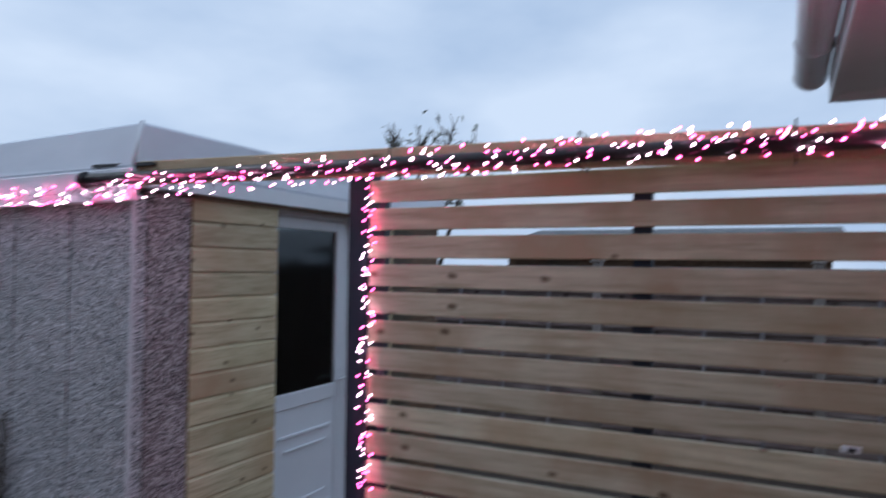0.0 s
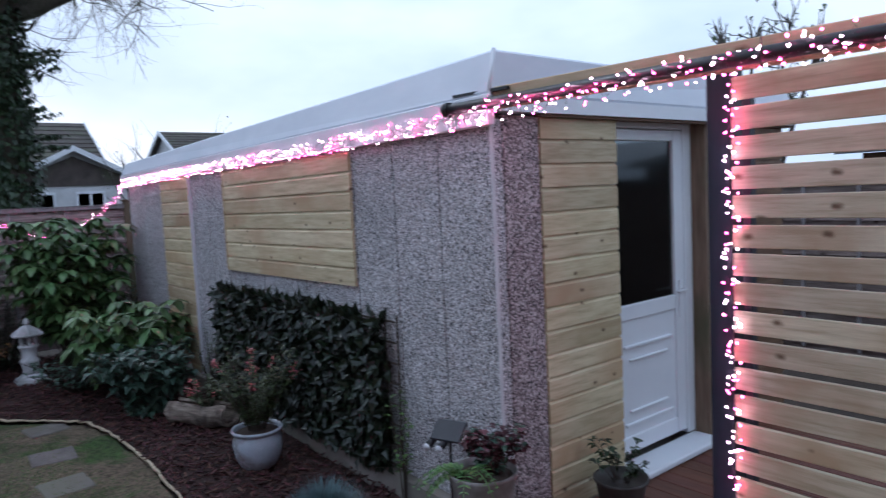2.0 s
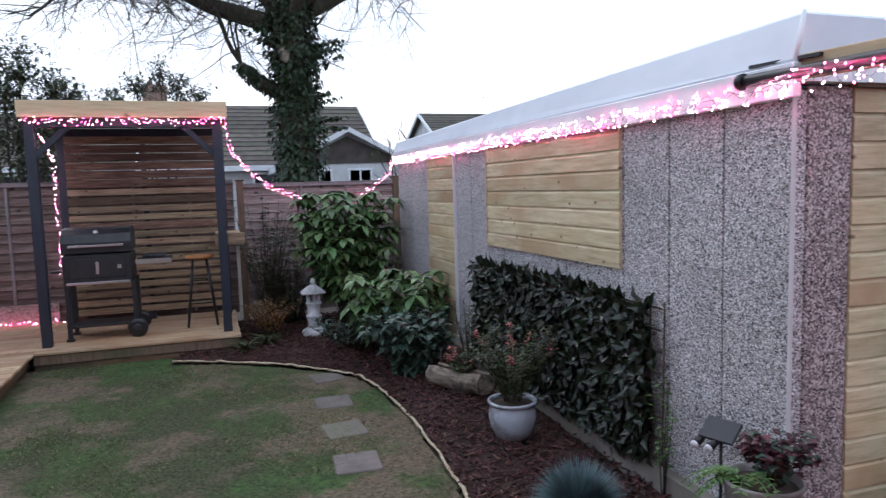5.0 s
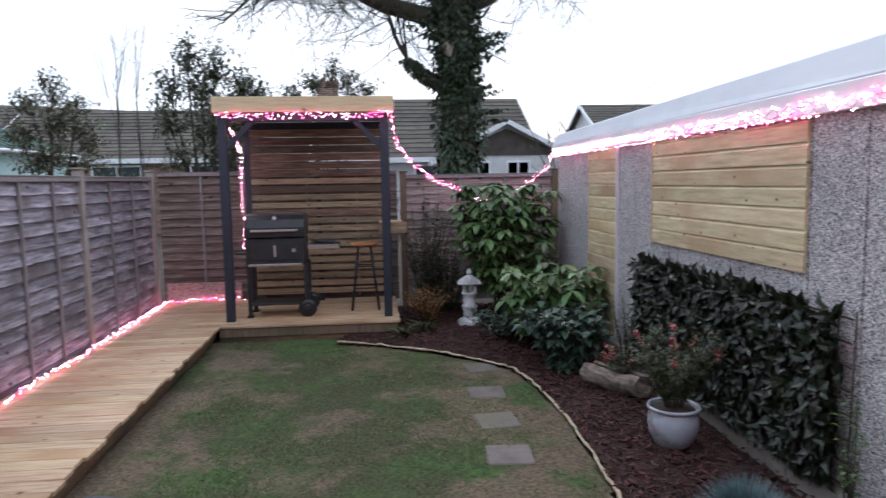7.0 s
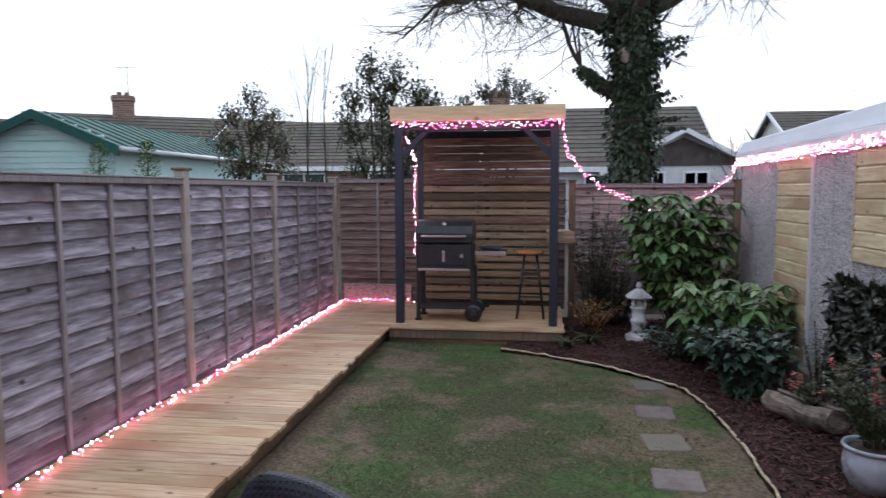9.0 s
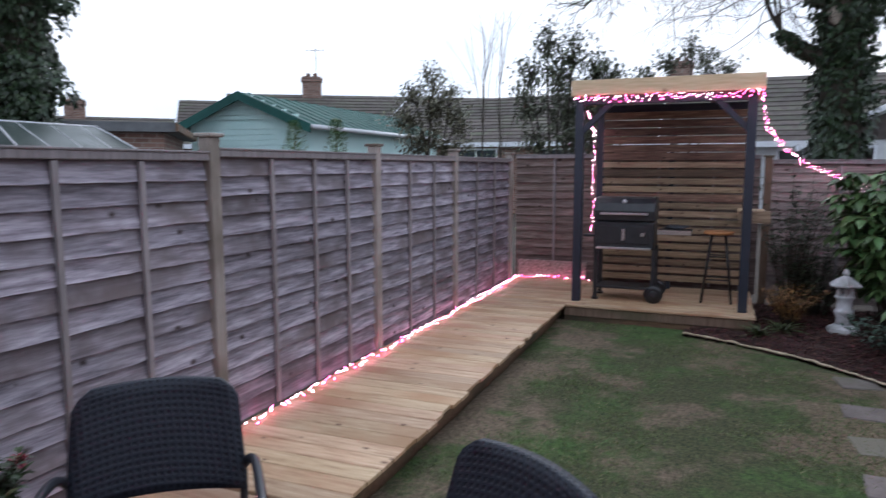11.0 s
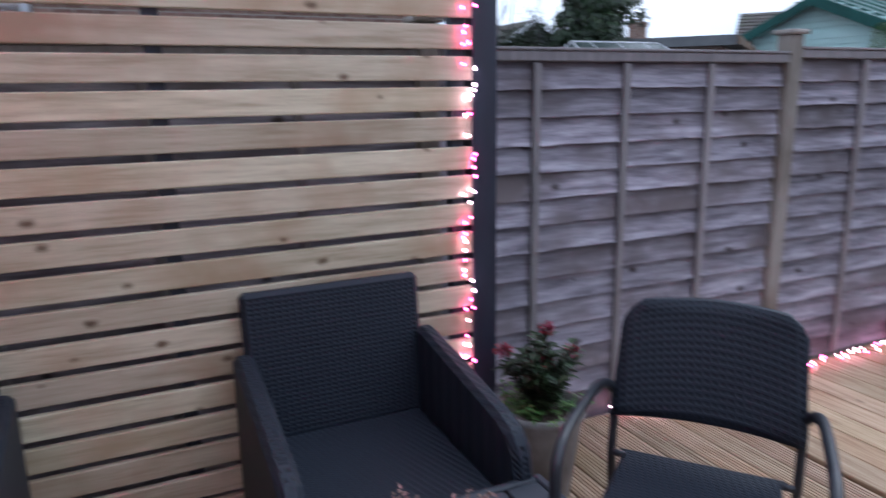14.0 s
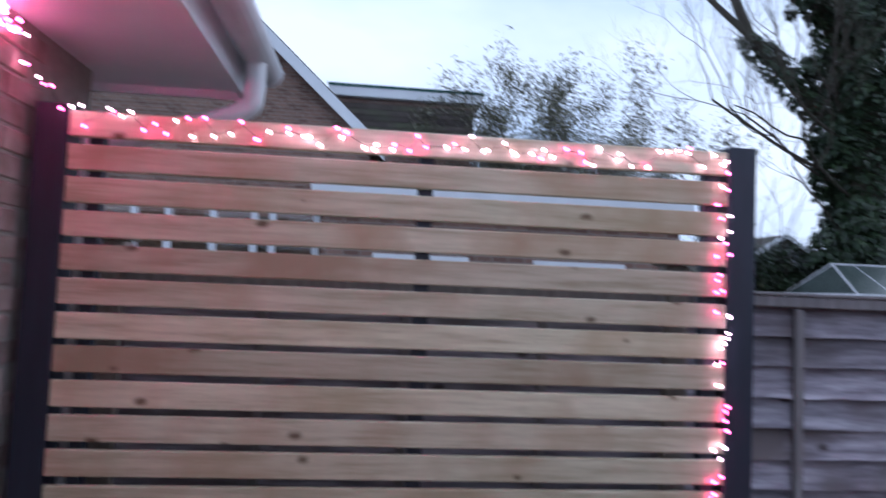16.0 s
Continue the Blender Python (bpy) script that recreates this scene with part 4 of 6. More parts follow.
# ---- own house ----
house = thing("house", "brick bungalow wall with white eaves and gutter", "house")
Geo().box(0.854, 1.10, -3.20, 3.10, -0.2, 2.30).done("wall_core", MORTAR, house)
Geo().add([(0.35, -3.36, 2.47), (0.35, 3.22, 2.47), (5.5, 3.22, 4.6), (5.5, -3.36, 4.6), (0.35, -3.36, 2.43), (0.35, 3.22, 2.43), (5.5, 3.22, 4.56), (5.5, -3.36, 4.56)], [(0, 3, 2, 1), (4, 5, 6, 7), (0, 1, 5, 4), (1, 2, 6, 5), (2, 3, 7, 6), (3, 0, 4, 7)]).done("roof", TILE, house)
Geo().box(0.36, 1.08, -3.34, 3.20, 2.30, 2.315).done("soffit", WHITE, house, "white plastic soffit")
Geo().box(0.335, 0.358, -3.34, 3.21, 2.27, 2.44).done("fascia", WHITE, house)
Geo().box(0.36, 1.08, 3.20, 3.22, 2.27, 2.50).done("box_end", WHITE, house)
Geo().box(0.36, 1.08, -3.36, -3.34, 2.27, 2.50).done("box_end", WHITE, house)
Geo().box(5.3, 5.5, -2.85, 3.10, -0.2, 4.5).box(1.1, 5.3, 2.9, 3.10, -0.2, 2.4).box(1.1, 5.3, -2.85, -2.65, -0.2, 2.4).done("rear_wall", BRICK_FAR, house)
gut = Geo()
prof = [(math.cos(a) * 0.062, math.sin(a) * 0.062) for a in [math.pi + math.pi * k / 10 for k in range(11)]]
prof += [(math.cos(a) * 0.057, math.sin(a) * 0.057) for a in [2 * math.pi - math.pi * k / 10 for k in range(11)]]
gut.prism([(0.27 + u, 2.40 + w) for u, w in prof], "y", -3.36, 3.24)
gut.done("gutter", PIPE, house, "half-round white gutter")
for y in (-3.375, 3.235):
    Geo().prism([(0.27 + 0.066 * math.cos(a), 2.40 + 0.066 * math.sin(a)) for a in [math.pi + math.pi * k / 10 for k in range(11)]], "y", y, y + 0.015).done("gutter_end", PIPE, house)
for y in (-2.2, -0.9, 0.4, 1.7, 2.75):
    Geo().prism([(0.27 + 0.068 * math.cos(a), 2.402 + 0.068 * math.sin(a)) for a in [math.pi + math.pi * k / 10 for k in range(11)]], "y", y, y + 0.04).done("gutter_clip", PIPE, house)
Geo().tube(smooth_path([(0.27, -3.12, 2.37), (0.27, -3.12, 2.235), (0.295, -3.12, 2.18), (0.42, -3.11, 2.12), (0.74, -3.09, 2.03), (0.80, -3.08, 1.96), (0.80, -3.08, -0.1)], 4), 0.038, 12).done("downpipe", PIPE, house, "white downpipe with a swan neck")


# ---- pergola and what stands under it ----
pergola = thing("pergola", "dark-posted timber pergola with a flat roof and slatted back", "pergola")
for x, y in ((-7.84, -1.85), (-7.84, -0.10), (-9.05, -1.80), (-9.05, -0.06)):
    Geo().box(x - 0.046, x + 0.046, y - 0.046, y + 0.046, 0.0, 2.27).done("post", NAVY, pergola, "dark grey painted square post", bevel=0.004)
Geo().box(-7.72, -7.695, -1.925, 0.01, 2.29, 2.455).done("front_fascia", TIMBER_Y, pergola, "pale raw timber fascia board", bevel=0.004)
Geo().box(-9.15, -7.72, -1.92, -1.895, 2.29, 2.455).box(-9.15, -7.72, -0.02, 0.005, 2.29, 2.455).done("side_fascia", TIMBER, pergola, bevel=0.004)
# roof board and rafters in dark brown timber, unlike the pale fascia
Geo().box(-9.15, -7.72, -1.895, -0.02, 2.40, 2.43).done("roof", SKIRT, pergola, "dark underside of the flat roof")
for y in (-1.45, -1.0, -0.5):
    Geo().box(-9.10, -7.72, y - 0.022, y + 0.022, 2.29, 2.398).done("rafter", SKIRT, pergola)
Geo().box(-7.885, -7.795, -1.80, -0.15, 2.20, 2.285).done("front_beam", NAVY, pergola, bevel=0.004)
Geo().box(-9.095, -9.005, -1.75, -0.11, 2.20, 2.285).done("back_beam", NAVY, pergola, bevel=0.004)
for y0, s in ((-1.82, 1), (-0.13, -1)):
    m = Matrix.Translation((-7.84, y0 + s * 0.15, 2.06)) @ pose(0, 0, 0, s * -45 + 90)
    Geo().box(-0.03, 0.03, -0.24, 0.24, -0.03, 0.03, m).done("brace", NAVY, pergola, "diagonal dark brace", bevel=0.003)
# upper slats carry the roof's shade in their colour; odd paler boards are real
back_slat = piece_mesh("slat", SLAT_SHADED, 0.02, 1.66, 0.089, 0.003)
pale_slat = piece_mesh("slat", SLAT_PALE, 0.02, 1.66, 0.072, 0.003)
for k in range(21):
    piece("slat", pale_slat if k in (6, 8, 9) or k > 10 else back_slat, pergola, -8.99, -0.93, 2.15 - k * 0.1005)
Geo().box(-9.03, -9.004, -0.96, -0.90, 0.0, 2.2).done("back_upright", NAVY, pergola)

shelf = thing("bar_shelf", "thick orange-brown timber bar shelf fixed between pergola posts", "shelf")
Geo().box(-8.98, -7.945, -0.17, 0.12, 0.985, 1.03).done("shelf_board", TIMBER, shelf, bevel=0.005)
Geo().box(-7.94, -7.905, -0.18, 0.13, 0.935, 1.065).done("front_lip", SLAT_PALE, shelf, bevel=0.004)

bbq = thing("barbecue", "black charcoal trolley barbecue with steel handles, closed", "barbecue", (-8.22, -1.36, 0))
lid = Geo()
prof = [(-0.22, 0.92), (0.24, 0.92), (0.245, 1.03), (0.215, 1.115), (0.14, 1.165), (0.04, 1.18), (-0.12, 1.18), (-0.20, 1.12), (-0.22, 1.03)]
v = [(u, -0.335, w) for u, w in prof] + [(u, 0.335, w) for u, w in prof]
n = len(prof)
lid.add(v, [tuple(range(n)), tuple(range(2 * n - 1, n - 1, -1))] + [(i, n + i, n + (i + 1) % n, (i + 1) % n) for i in range(n)])
lid_ob = lid.done("lid", IRON, bbq, "curved black enamelled lid", bevel=0.006)
Geo().box(0.245, 0.285, -0.26, 0.26, 0.985, 1.01).done("lid_handle", STEEL, lid_ob, "brushed steel bar handle", bevel=0.005)
Geo().tube([(0.20, 0.0, 1.13), (0.222, 0.0, 1.138)], 0.026, 14).done("thermometer", STEEL, lid_ob)
Geo().box(-0.22, 0.235, -0.33, 0.33, 0.60, 0.905).done("firebox", IRON, bbq, bevel=0.012)
Geo().box(0.237, 0.252, -0.27, 0.27, 0.66, 0.86).done("charcoal_door", IRON, bbq, bevel=0.006)
Geo().box(0.254, 0.275, -0.016, 0.016, 0.70, 0.83).done("door_handle", STEEL, bbq, bevel=0.003)
Geo().box(0.254, 0.27, 0.19, 0.23, 0.75, 0.79).done("door_latch", STEEL, bbq, bevel=0.003)
Geo().box(0.237, 0.27, -0.30, 0.30, 0.595, 0.62).done("tray_handle", STEEL, bbq, bevel=0.004)
for x, y, z0 in ((0.19, -0.31, 0.0), (-0.18, -0.31, 0.0), (0.19, 0.33, 0.10), (-0.18, 0.33, 0.10)):
    Geo().box(x - 0.022, x + 0.022, y - 0.022, y + 0.022, z0, 0.62).done("leg", IRON, bbq, bevel=0.003)
for x in (0.19, -0.18):
    Geo().box(x - 0.035, x + 0.035, -0.345, -0.275, 0.0, 0.025).done("foot", BLACK, bbq)
    w = Geo().lathe([(0.055, -0.03), (0.095, -0.028), (0.102, -0.015), (0.102, 0.015), (0.095, 0.028), (0.055, 0.03)], 22)
    wo = w.done("wheel", BLACK, bbq, "black plastic wheel")
    wo.matrix_basis = pose(x + (0.055 if x > 0 else -0.055), 0.345, 0.102, 0, 90, 0)
    ho = Geo().lathe([(0.03, -0.036), (0.045, -0.033), (0.045, 0.033), (0.03, 0.036)], 14).done("hub", IRON, wo)
Geo().box(-0.19, 0.20, -0.30, 0.32, 0.135, 0.155).done("bottom_shelf", IRON, bbq, bevel=0.003)
Geo().box(-0.15, 0.20, 0.36, 0.72, 0.795, 0.82).done("side_shelf", IRON, bbq, bevel=0.005)
Geo().box(0.20, 0.212, 0.36, 0.72, 0.775, 0.825).done("shelf_front", STEEL, bbq, "steel shelf edge with hooks", bevel=0.002)
Geo().box(-0.02, 0.17, -0.46, -0.345, 0.72, 0.745).done("side_grip", IRON, bbq, bevel=0.004)
g = Geo()
for k in range(7):
    g.tube([(0.02 + 0.02 * k, 0.42 + 0.03 * k, 0.83), (0.0 + 0.02 * k, 0.50 + 0.03 * k, 0.87)], 0.012, 6)
tagged(g.done("barbecue_tools", METAL_DARK), "small dark tools heaped on the barbecue side shelf", "tools").matrix_basis = pose(-8.22, -1.36, 0)

stool = thing("bar_stool", "tall bar stool with orange-brown wooden seat and black legs", "stool", (-8.38, -0.36, 0))
Geo().lathe([(0.13, 0.765), (0.155, 0.77), (0.162, 0.785), (0.155, 0.80), (0.12, 0.80)], 26).done("seat", SEATWOOD, stool)
for a in (45, 135, 225, 315):
    c, s = math.cos(radians(a)), math.sin(radians(a))
    Geo().tube([(0.10 * c, 0.10 * s, 0.77), (0.225 * c, 0.225 * s, 0.0)], 0.0145, 8).done("leg", BLACK, stool, "thin black metal leg")
for z, r in ((0.26, 0.168), (0.52, 0.132)):
    ring = [(r * math.cos(radians(45 + 90 * k)), r * math.sin(radians(45 + 90 * k)), z) for k in range(5)]
    Geo().tube(ring, 0.008, 6).done("footrest", BLACK, stool)


# ---- patio furniture ----
def armchair(x, y, turn):
    c = thing("armchair", "charcoal woven rattan armchair with a tall square back", "armchair", (x, y, 0), turn, "rattan armchairs")
    Geo().box(-0.262, 0.262, -0.29, 0.30, 0.31, 0.42).done("seat", WICKER, c, bevel=0.022)
    m = Matrix.Translation((0, -0.30, 0.30)) @ pose(0, 0, 0, 6.5)
    Geo().box(-0.29, 0.29, -0.05, 0.0, 0.0, 0.565, m).done("backrest", WICKER, c, bevel=0.014)
    side = [(-0.345, 0.05), (0.27, 0.05), (0.30, 0.08), (0.315, 0.47), (0.303, 0.533), (0.265, 0.578), (0.205, 0.602), (-0.30, 0.685), (-0.345, 0.685)]
    for s in (-1, 1):
        Geo().prism(side, "x", s * 0.268, s * 0.33).done("arm", WICKER, c, bevel=0.016)
    Geo().box(-0.262, 0.262, 0.24, 0.29, 0.06, 0.308).done("front_apron", WICKER, c, bevel=0.008)
    for fx in (-0.29, 0.29):
        for fy in (-0.31, 0.255):
            Geo().box(fx - 0.02, fx + 0.02, fy - 0.02, fy + 0.02, 0.0, 0.052).done("foot", BLACK, c)
    return c


armchair(-0.785, -2.335, 0)
armchair(0.435, -2.335, 0)


def stacking_chair(x, y, turn):
    c = thing("garden_chair", "black tubular garden chair with woven rattan seat and back", "chair", (x, y, 0), turn, "tubular garden chairs")
    g = Geo()
    rows, cols = 12, 12
    front, rear = [], []
    for i in range(rows + 1):
        s = i / rows
        z = 0.532 + 0.325 * s
        half = 0.252 - 0.014 * s - (0.05 * max(0, (s - 0.80) / 0.20) ** 2)
        for j in range(cols + 1):
            u = 2 * j / cols - 1
            y0 = -0.215 - 0.10 * s - 0.028 * (1 - u * u)
            lift = -0.012 * (1 - u * u) * (1 - s) + (0.010 * (1 - u * u) if i == rows else 0)
            front.append((half * u, y0 + 0.014, z - lift * (1 if i < rows else -1)))
            rear.append((half * u, y0 - 0.014, z - lift * (1 if i < rows else -1)))
    w = cols + 1
    faces = []
    k = len(front)
    for i in range(rows):
        for j in range(cols):
            a = i * w + j
            faces += [(a, a + 1, a + w + 1, a + w), (k + a, k + a + w, k + a + w + 1, k + a + 1)]
    for j in range(cols):
        faces += [(j, k + j, k + j + 1, j + 1), (rows * w + j, rows * w + j + 1, k + rows * w + j + 1, k + rows * w + j)]
    for i in range(rows):
        faces += [(i * w, (i + 1) * w, k + (i + 1) * w, k + i * w), (i * w + cols, k + i * w + cols, k + (i + 1) * w + cols, (i + 1) * w + cols)]
    g.add(front + rear, faces, True)
    g.done("backrest", WICKER, c, "woven rattan back with rounded corners")
    g = Geo()
    outline = [(-0.205, -0.20), (0.205, -0.20), (0.215, 0.20), (0.19, 0.235), (-0.19, 0.235), (-0.215, 0.20)]
    g.prism(outline, "z", 0.415, 0.442).done("seat", WICKER, c, bevel=0.010)
    for s in (-1, 1):
        Geo().tube([(s * 0.222, -0.326, 0.80), (s * 0.246, -0.252, 0.56), (s * 0.244, -0.215, 0.42), (s * 0.24, -0.28, 0.0)], 0.0125, 10).done("back_leg", METAL_DARK, c)
        arm = smooth_path([(s * 0.248, -0.245, 0.595), (s * 0.266, -0.212, 0.626), (s * 0.280, -0.14, 0.640), (s * 0.285, 0.05, 0.645), (s * 0.285, 0.16, 0.642), (s * 0.284, 0.222, 0.618), (s * 0.282, 0.25, 0.55), (s * 0.272, 0.26, 0.28), (s * 0.26, 0.27, 0.0)])
        Geo().tube(arm, 0.0145, 10).done("arm", METAL_DARK, c, "dark round-tube arm running into the front leg")
        Geo().tube([(s * 0.20, -0.19, 0.425), (s * 0.235, -0.19, 0.425)], 0.010, 8).done("seat_bracket", METAL_DARK, c)
        Geo().tube([(s * 0.20, 0.20, 0.425), (s * 0.272, 0.235, 0.425)], 0.010, 8).done("seat_bracket", METAL_DARK, c)
    Geo().tube([(-0.215, -0.2, 0.425), (0.215, -0.2, 0.425)], 0.011, 8).done("seat_rail", METAL_DARK, c)
    Geo().tube([(-0.215, 0.215, 0.425), (0.215, 0.215, 0.425)], 0.011, 8).done("seat_rail", METAL_DARK, c)
    return c


stacking_chair(-1.42, -1.78, -50.5)
stacking_chair(-1.26, -0.93, -123.5)

table = thing("coffee_table", "low charcoal slatted garden table", "table", (-0.765, -1.765, 0))
for k in range(7):
    x = -0.30 + k * 0.1
    Geo().box(x - 0.046, x + 0.046, -0.245, 0.245, 0.438, 0.455).done("slat", TABLE, table, bevel=0.003)
Geo().box(-0.37, -0.348, -0.27, 0.27, 0.425, 0.46).box(0.348, 0.37, -0.27, 0.27, 0.425, 0.46).box(-0.348, 0.348, -0.27, -0.248, 0.425, 0.46).box(-0.348, 0.348, 0.248, 0.27, 0.425, 0.46).done("rim", TABLE, table, bevel=0.004)
for x in (-0.345, 0.345):
    for y in (-0.245, 0.245):
        Geo().box(x - 0.02, x + 0.02, y - 0.02, y + 0.02, 0.0, 0.425).done("leg", TABLE, table, bevel=0.003)


# ---- pots and plants ----
def stems(g, n, base, spread, height, radius=0.003, seed=1, lean=0.5):
    """Thin curved stems from a base; gives their points for leaves."""
    q = random.Random(seed)
    tips = []
    for _ in range(n):
        a, r = q.uniform(0, 6.283), q.random() ** 0.5
        p = Vector(base) + Vector((math.cos(a), math.sin(a), 0)) * spread * 0.22 * r
        h = height * q.uniform(0.6, 1.0)
        pts = []
        for k in range(5):
            s = k / 4
            pts.append(p + Vector((math.cos(a) * spread * r * s ** 1.4, math.sin(a) * spread * r * s ** 1.4, h * s * (1 - 0.12 * lean * r * s))) + Vector((q.uniform(-1, 1), q.uniform(-1, 1), 0)) * 0.012 * s)
        g.tube(pts, [radius * (1 - 0.6 * k / 4) for k in range(5)], 5)
        tips.append(pts)
    return tips


def leaves_on(g, tips, per, width, length, seed=2, start=0.3, rise=0.3, droop=0.25):
    q = random.Random(seed)
    for pts in tips:
        for _ in range(per):
            s = q.uniform(start, 1.0) * 3.999
            i = int(s)
            p = pts[i].lerp(pts[i + 1], s - i)
            a = q.uniform(0, 6.283)
            g.leaf(p, (math.cos(a), math.sin(a), q.uniform(rise - 0.5, rise + 0.5)), width * q.uniform(0.7, 1.2), length * q.uniform(0.7, 1.2), droop=droop)


def whorls(g, tips, per, width, length, seed=3, steps=(1.0,), rise=-0.2, droop=0.34):
    """Rosettes of long leaves round each stem's end and lower rings."""
    q = random.Random(seed)
    for pts in tips:
        for st in steps:
            i = min(int(st * 4), 3)
            p = pts[i].lerp(pts[i + 1], st * 4 - i)
            o = q.uniform(0, 6.283)
            for k in range(per):
                a = o + 6.283 * k / per + q.uniform(-0.2, 0.2)
                g.broad_leaf(p, (math.cos(a), math.sin(a), rise + q.uniform(-0.3, 0.35)), width * q.uniform(0.8, 1.15), length * q.uniform(0.75, 1.2), droop=droop)


def bushy(name, label, category, at, n, spread, height, leaf_mat, per, width, length, seed, style="loose", extra=None, rise=0.3, start=0.3):
    t = thing(name, label, category, at)
    g = Geo()
    tips = stems(g, n, (0, 0, 0), spread, height, 0.006, seed)
    g.done("branchwork", TWIG, t, kind="stuff")
    g = Geo()
    if style == "whorl":
        whorls(g, tips, per, width, length, seed, (1.0, 0.85, 0.66, 0.45))
    else:
        leaves_on(g, tips, per, width, length, seed, start, rise)
    g.done("foliage", leaf_mat, t, kind="stuff")
    return t, tips


bushy("rhododendron", "large green shrub with long drooping leaves in rosettes", "shrub", (-8.15, 1.33, -0.17), 82, 0.49, 1.70, LAUREL, 7, 0.094, 0.19, 11, "whorl")
bushy("laurel_shrub", "green shrub with long glossy leaves beside the garage", "shrub", (-6.62, 1.47, -0.17), 40, 0.40, 0.88, LAUREL, 7, 0.090, 0.18, 12, "whorl")
bushy("dark_shrub", "low dense dark blue-green leafy shrub in the mulch", "shrub", (-5.90, 1.40, -0.17), 110, 0.34, 0.64, AUCUBA, 18, 0.085, 0.105, 13, start=0.08, rise=-0.1)
bushy("groundcover_shrub", "small dark leafy shrub behind the stone lantern", "shrub", (-7.1, 1.15, -0.17), 60, 0.42, 0.40, AUCUBA, 12, 0.045, 0.07, 14)
bushy("rusty_shrub", "small rust-brown shrub in the bed", "shrub", (-8.05, 0.38, -0.17), 46, 0.28, 0.48, RUST, 26, 0.017, 0.055, 15)
bushy("climbing_shrub", "thin dark shrub climbing by the pergola post", "shrub", (-8.75, 0.42, -0.17), 30, 0.42, 1.80, IVY, 30, 0.05, 0.065, 16, start=0.15)
bushy("dark_back_shrub", "dark shrub in the shade by the back fence", "shrub", (-8.75, 0.70, -0.17), 50, 0.5, 0.92, IVY, 30, 0.04, 0.06, 17, start=0.1)
bushy("corner_shrub", "dark shrub between fence and garage corner", "shrub", (-8.75, 1.85, -0.17), 30, 0.35, 1.15, IVY, 22, 0.045, 0.07, 18, start=0.1)

for x, y, sd in ((-7.72, 0.30, 21), (-7.45, 0.05, 22)):
    t = thing("grassy_tuft", "small tuft of narrow green leaves", "plant", (x, y, -0.17))
    g, q = Geo(), random.Random(sd)
    for _ in range(44):
        a = q.uniform(0, 6.283)
        g.leaf((0, 0, 0), (math.cos(a), math.sin(a), q.uniform(0.5, 1.6)), 0.022, q.uniform(0.16, 0.30), droop=0.45)
    g.done("tuft", SMALLLEAF, t, kind="stuff")

t = thing("blue_fescue", "round tuft of fine blue-grey grass in the mulch", "ornamental grass", (-3.12, 1.52, -0.17))
g, q = Geo(), random.Random(31)
for _ in range(2600):
    a, e = q.uniform(0, 6.283), q.uniform(0.05, 1.0)
    ln = q.uniform(0.17, 0.275)
    d = Vector((math.cos(a) * math.sqrt(1 - e * e), math.sin(a) * math.sqrt(1 - e * e), e))
    p = Vector((math.cos(a) * 0.03, math.sin(a) * 0.03, 0))
    s = d.cross(Vector((0, 0, 1))).normalized() * 0.0022
    b = p + d * ln * 0.6
    e2 = p + d * ln - Vector((0, 0, 0.03 * (1 - e)))
    g.add([tuple(p - s), tuple(p + s), tuple(b + s), tuple(b - s), tuple(e2)], [(0, 1, 2, 3), (3, 2, 4)])
g.done("tuft", FESCUE, t, kind="stuff")

# artificial leaf trellis on the garage wall
t = thing("leaf_trellis", "artificial laurel leaf trellis fixed low on the garage wall", "trellis")
g = Geo()
for k in range(21):
    x = -5.62 + k * 0.125
    g.tube([(x, 2.035, -0.05), (x + 0.02, 2.035, 0.88)], 0.006, 5)
for k in range(8):
    g.tube([(-5.62, 2.03, 0.0 + k * 0.12), (-3.12, 2.03, 0.0 + k * 0.12)], 0.006, 5)
g.done("lattice", TWIG, t, "thin brown lattice")
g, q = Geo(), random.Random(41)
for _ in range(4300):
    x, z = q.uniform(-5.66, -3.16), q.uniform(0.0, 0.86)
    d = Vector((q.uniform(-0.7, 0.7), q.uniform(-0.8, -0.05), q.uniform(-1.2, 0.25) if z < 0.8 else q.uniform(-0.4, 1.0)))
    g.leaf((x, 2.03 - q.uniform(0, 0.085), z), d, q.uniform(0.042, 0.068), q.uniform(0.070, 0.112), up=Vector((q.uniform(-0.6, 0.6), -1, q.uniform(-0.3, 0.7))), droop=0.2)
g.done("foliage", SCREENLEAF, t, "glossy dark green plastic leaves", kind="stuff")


def pot(name, label, at, profile, material, soil_z, soil_r, group=""):
    t = thing(name, label, "plant pot", at, 0, group)
    Geo().lathe(profile, 32, wob=0.01).done("pot", material, t)
    Geo().lathe([(soil_r, soil_z - 0.02), (soil_r, soil_z), (soil_r * 0.5, soil_z + 0.008)], 20).done("soil", EARTH, t)
    return t


blue = [(0.086, 0.000), (0.110, 0.016), (0.144, 0.082), (0.158, 0.148), (0.155, 0.198), (0.143, 0.224), (0.142, 0.233), (0.160, 0.241), (0.166, 0.252), (0.160, 0.262), (0.147, 0.260), (0.140, 0.240), (0.137, 0.215)]
pot("blue_pot", "pale blue-grey glazed round pot on the mulch", (-4.12, 1.60, -0.155), blue, GLAZED, 0.235, 0.136)
t = thing("potted_shrub", "small-leaved shrub with coral-red tips in the glazed pot", "shrub", (-4.12, 1.60, 0.095))
g = Geo()
tips = stems(g, 36, (0, 0, 0), 0.24, 0.56, 0.003, 51)
g.done("branchwork", TWIG, t, kind="stuff")
g = Geo()
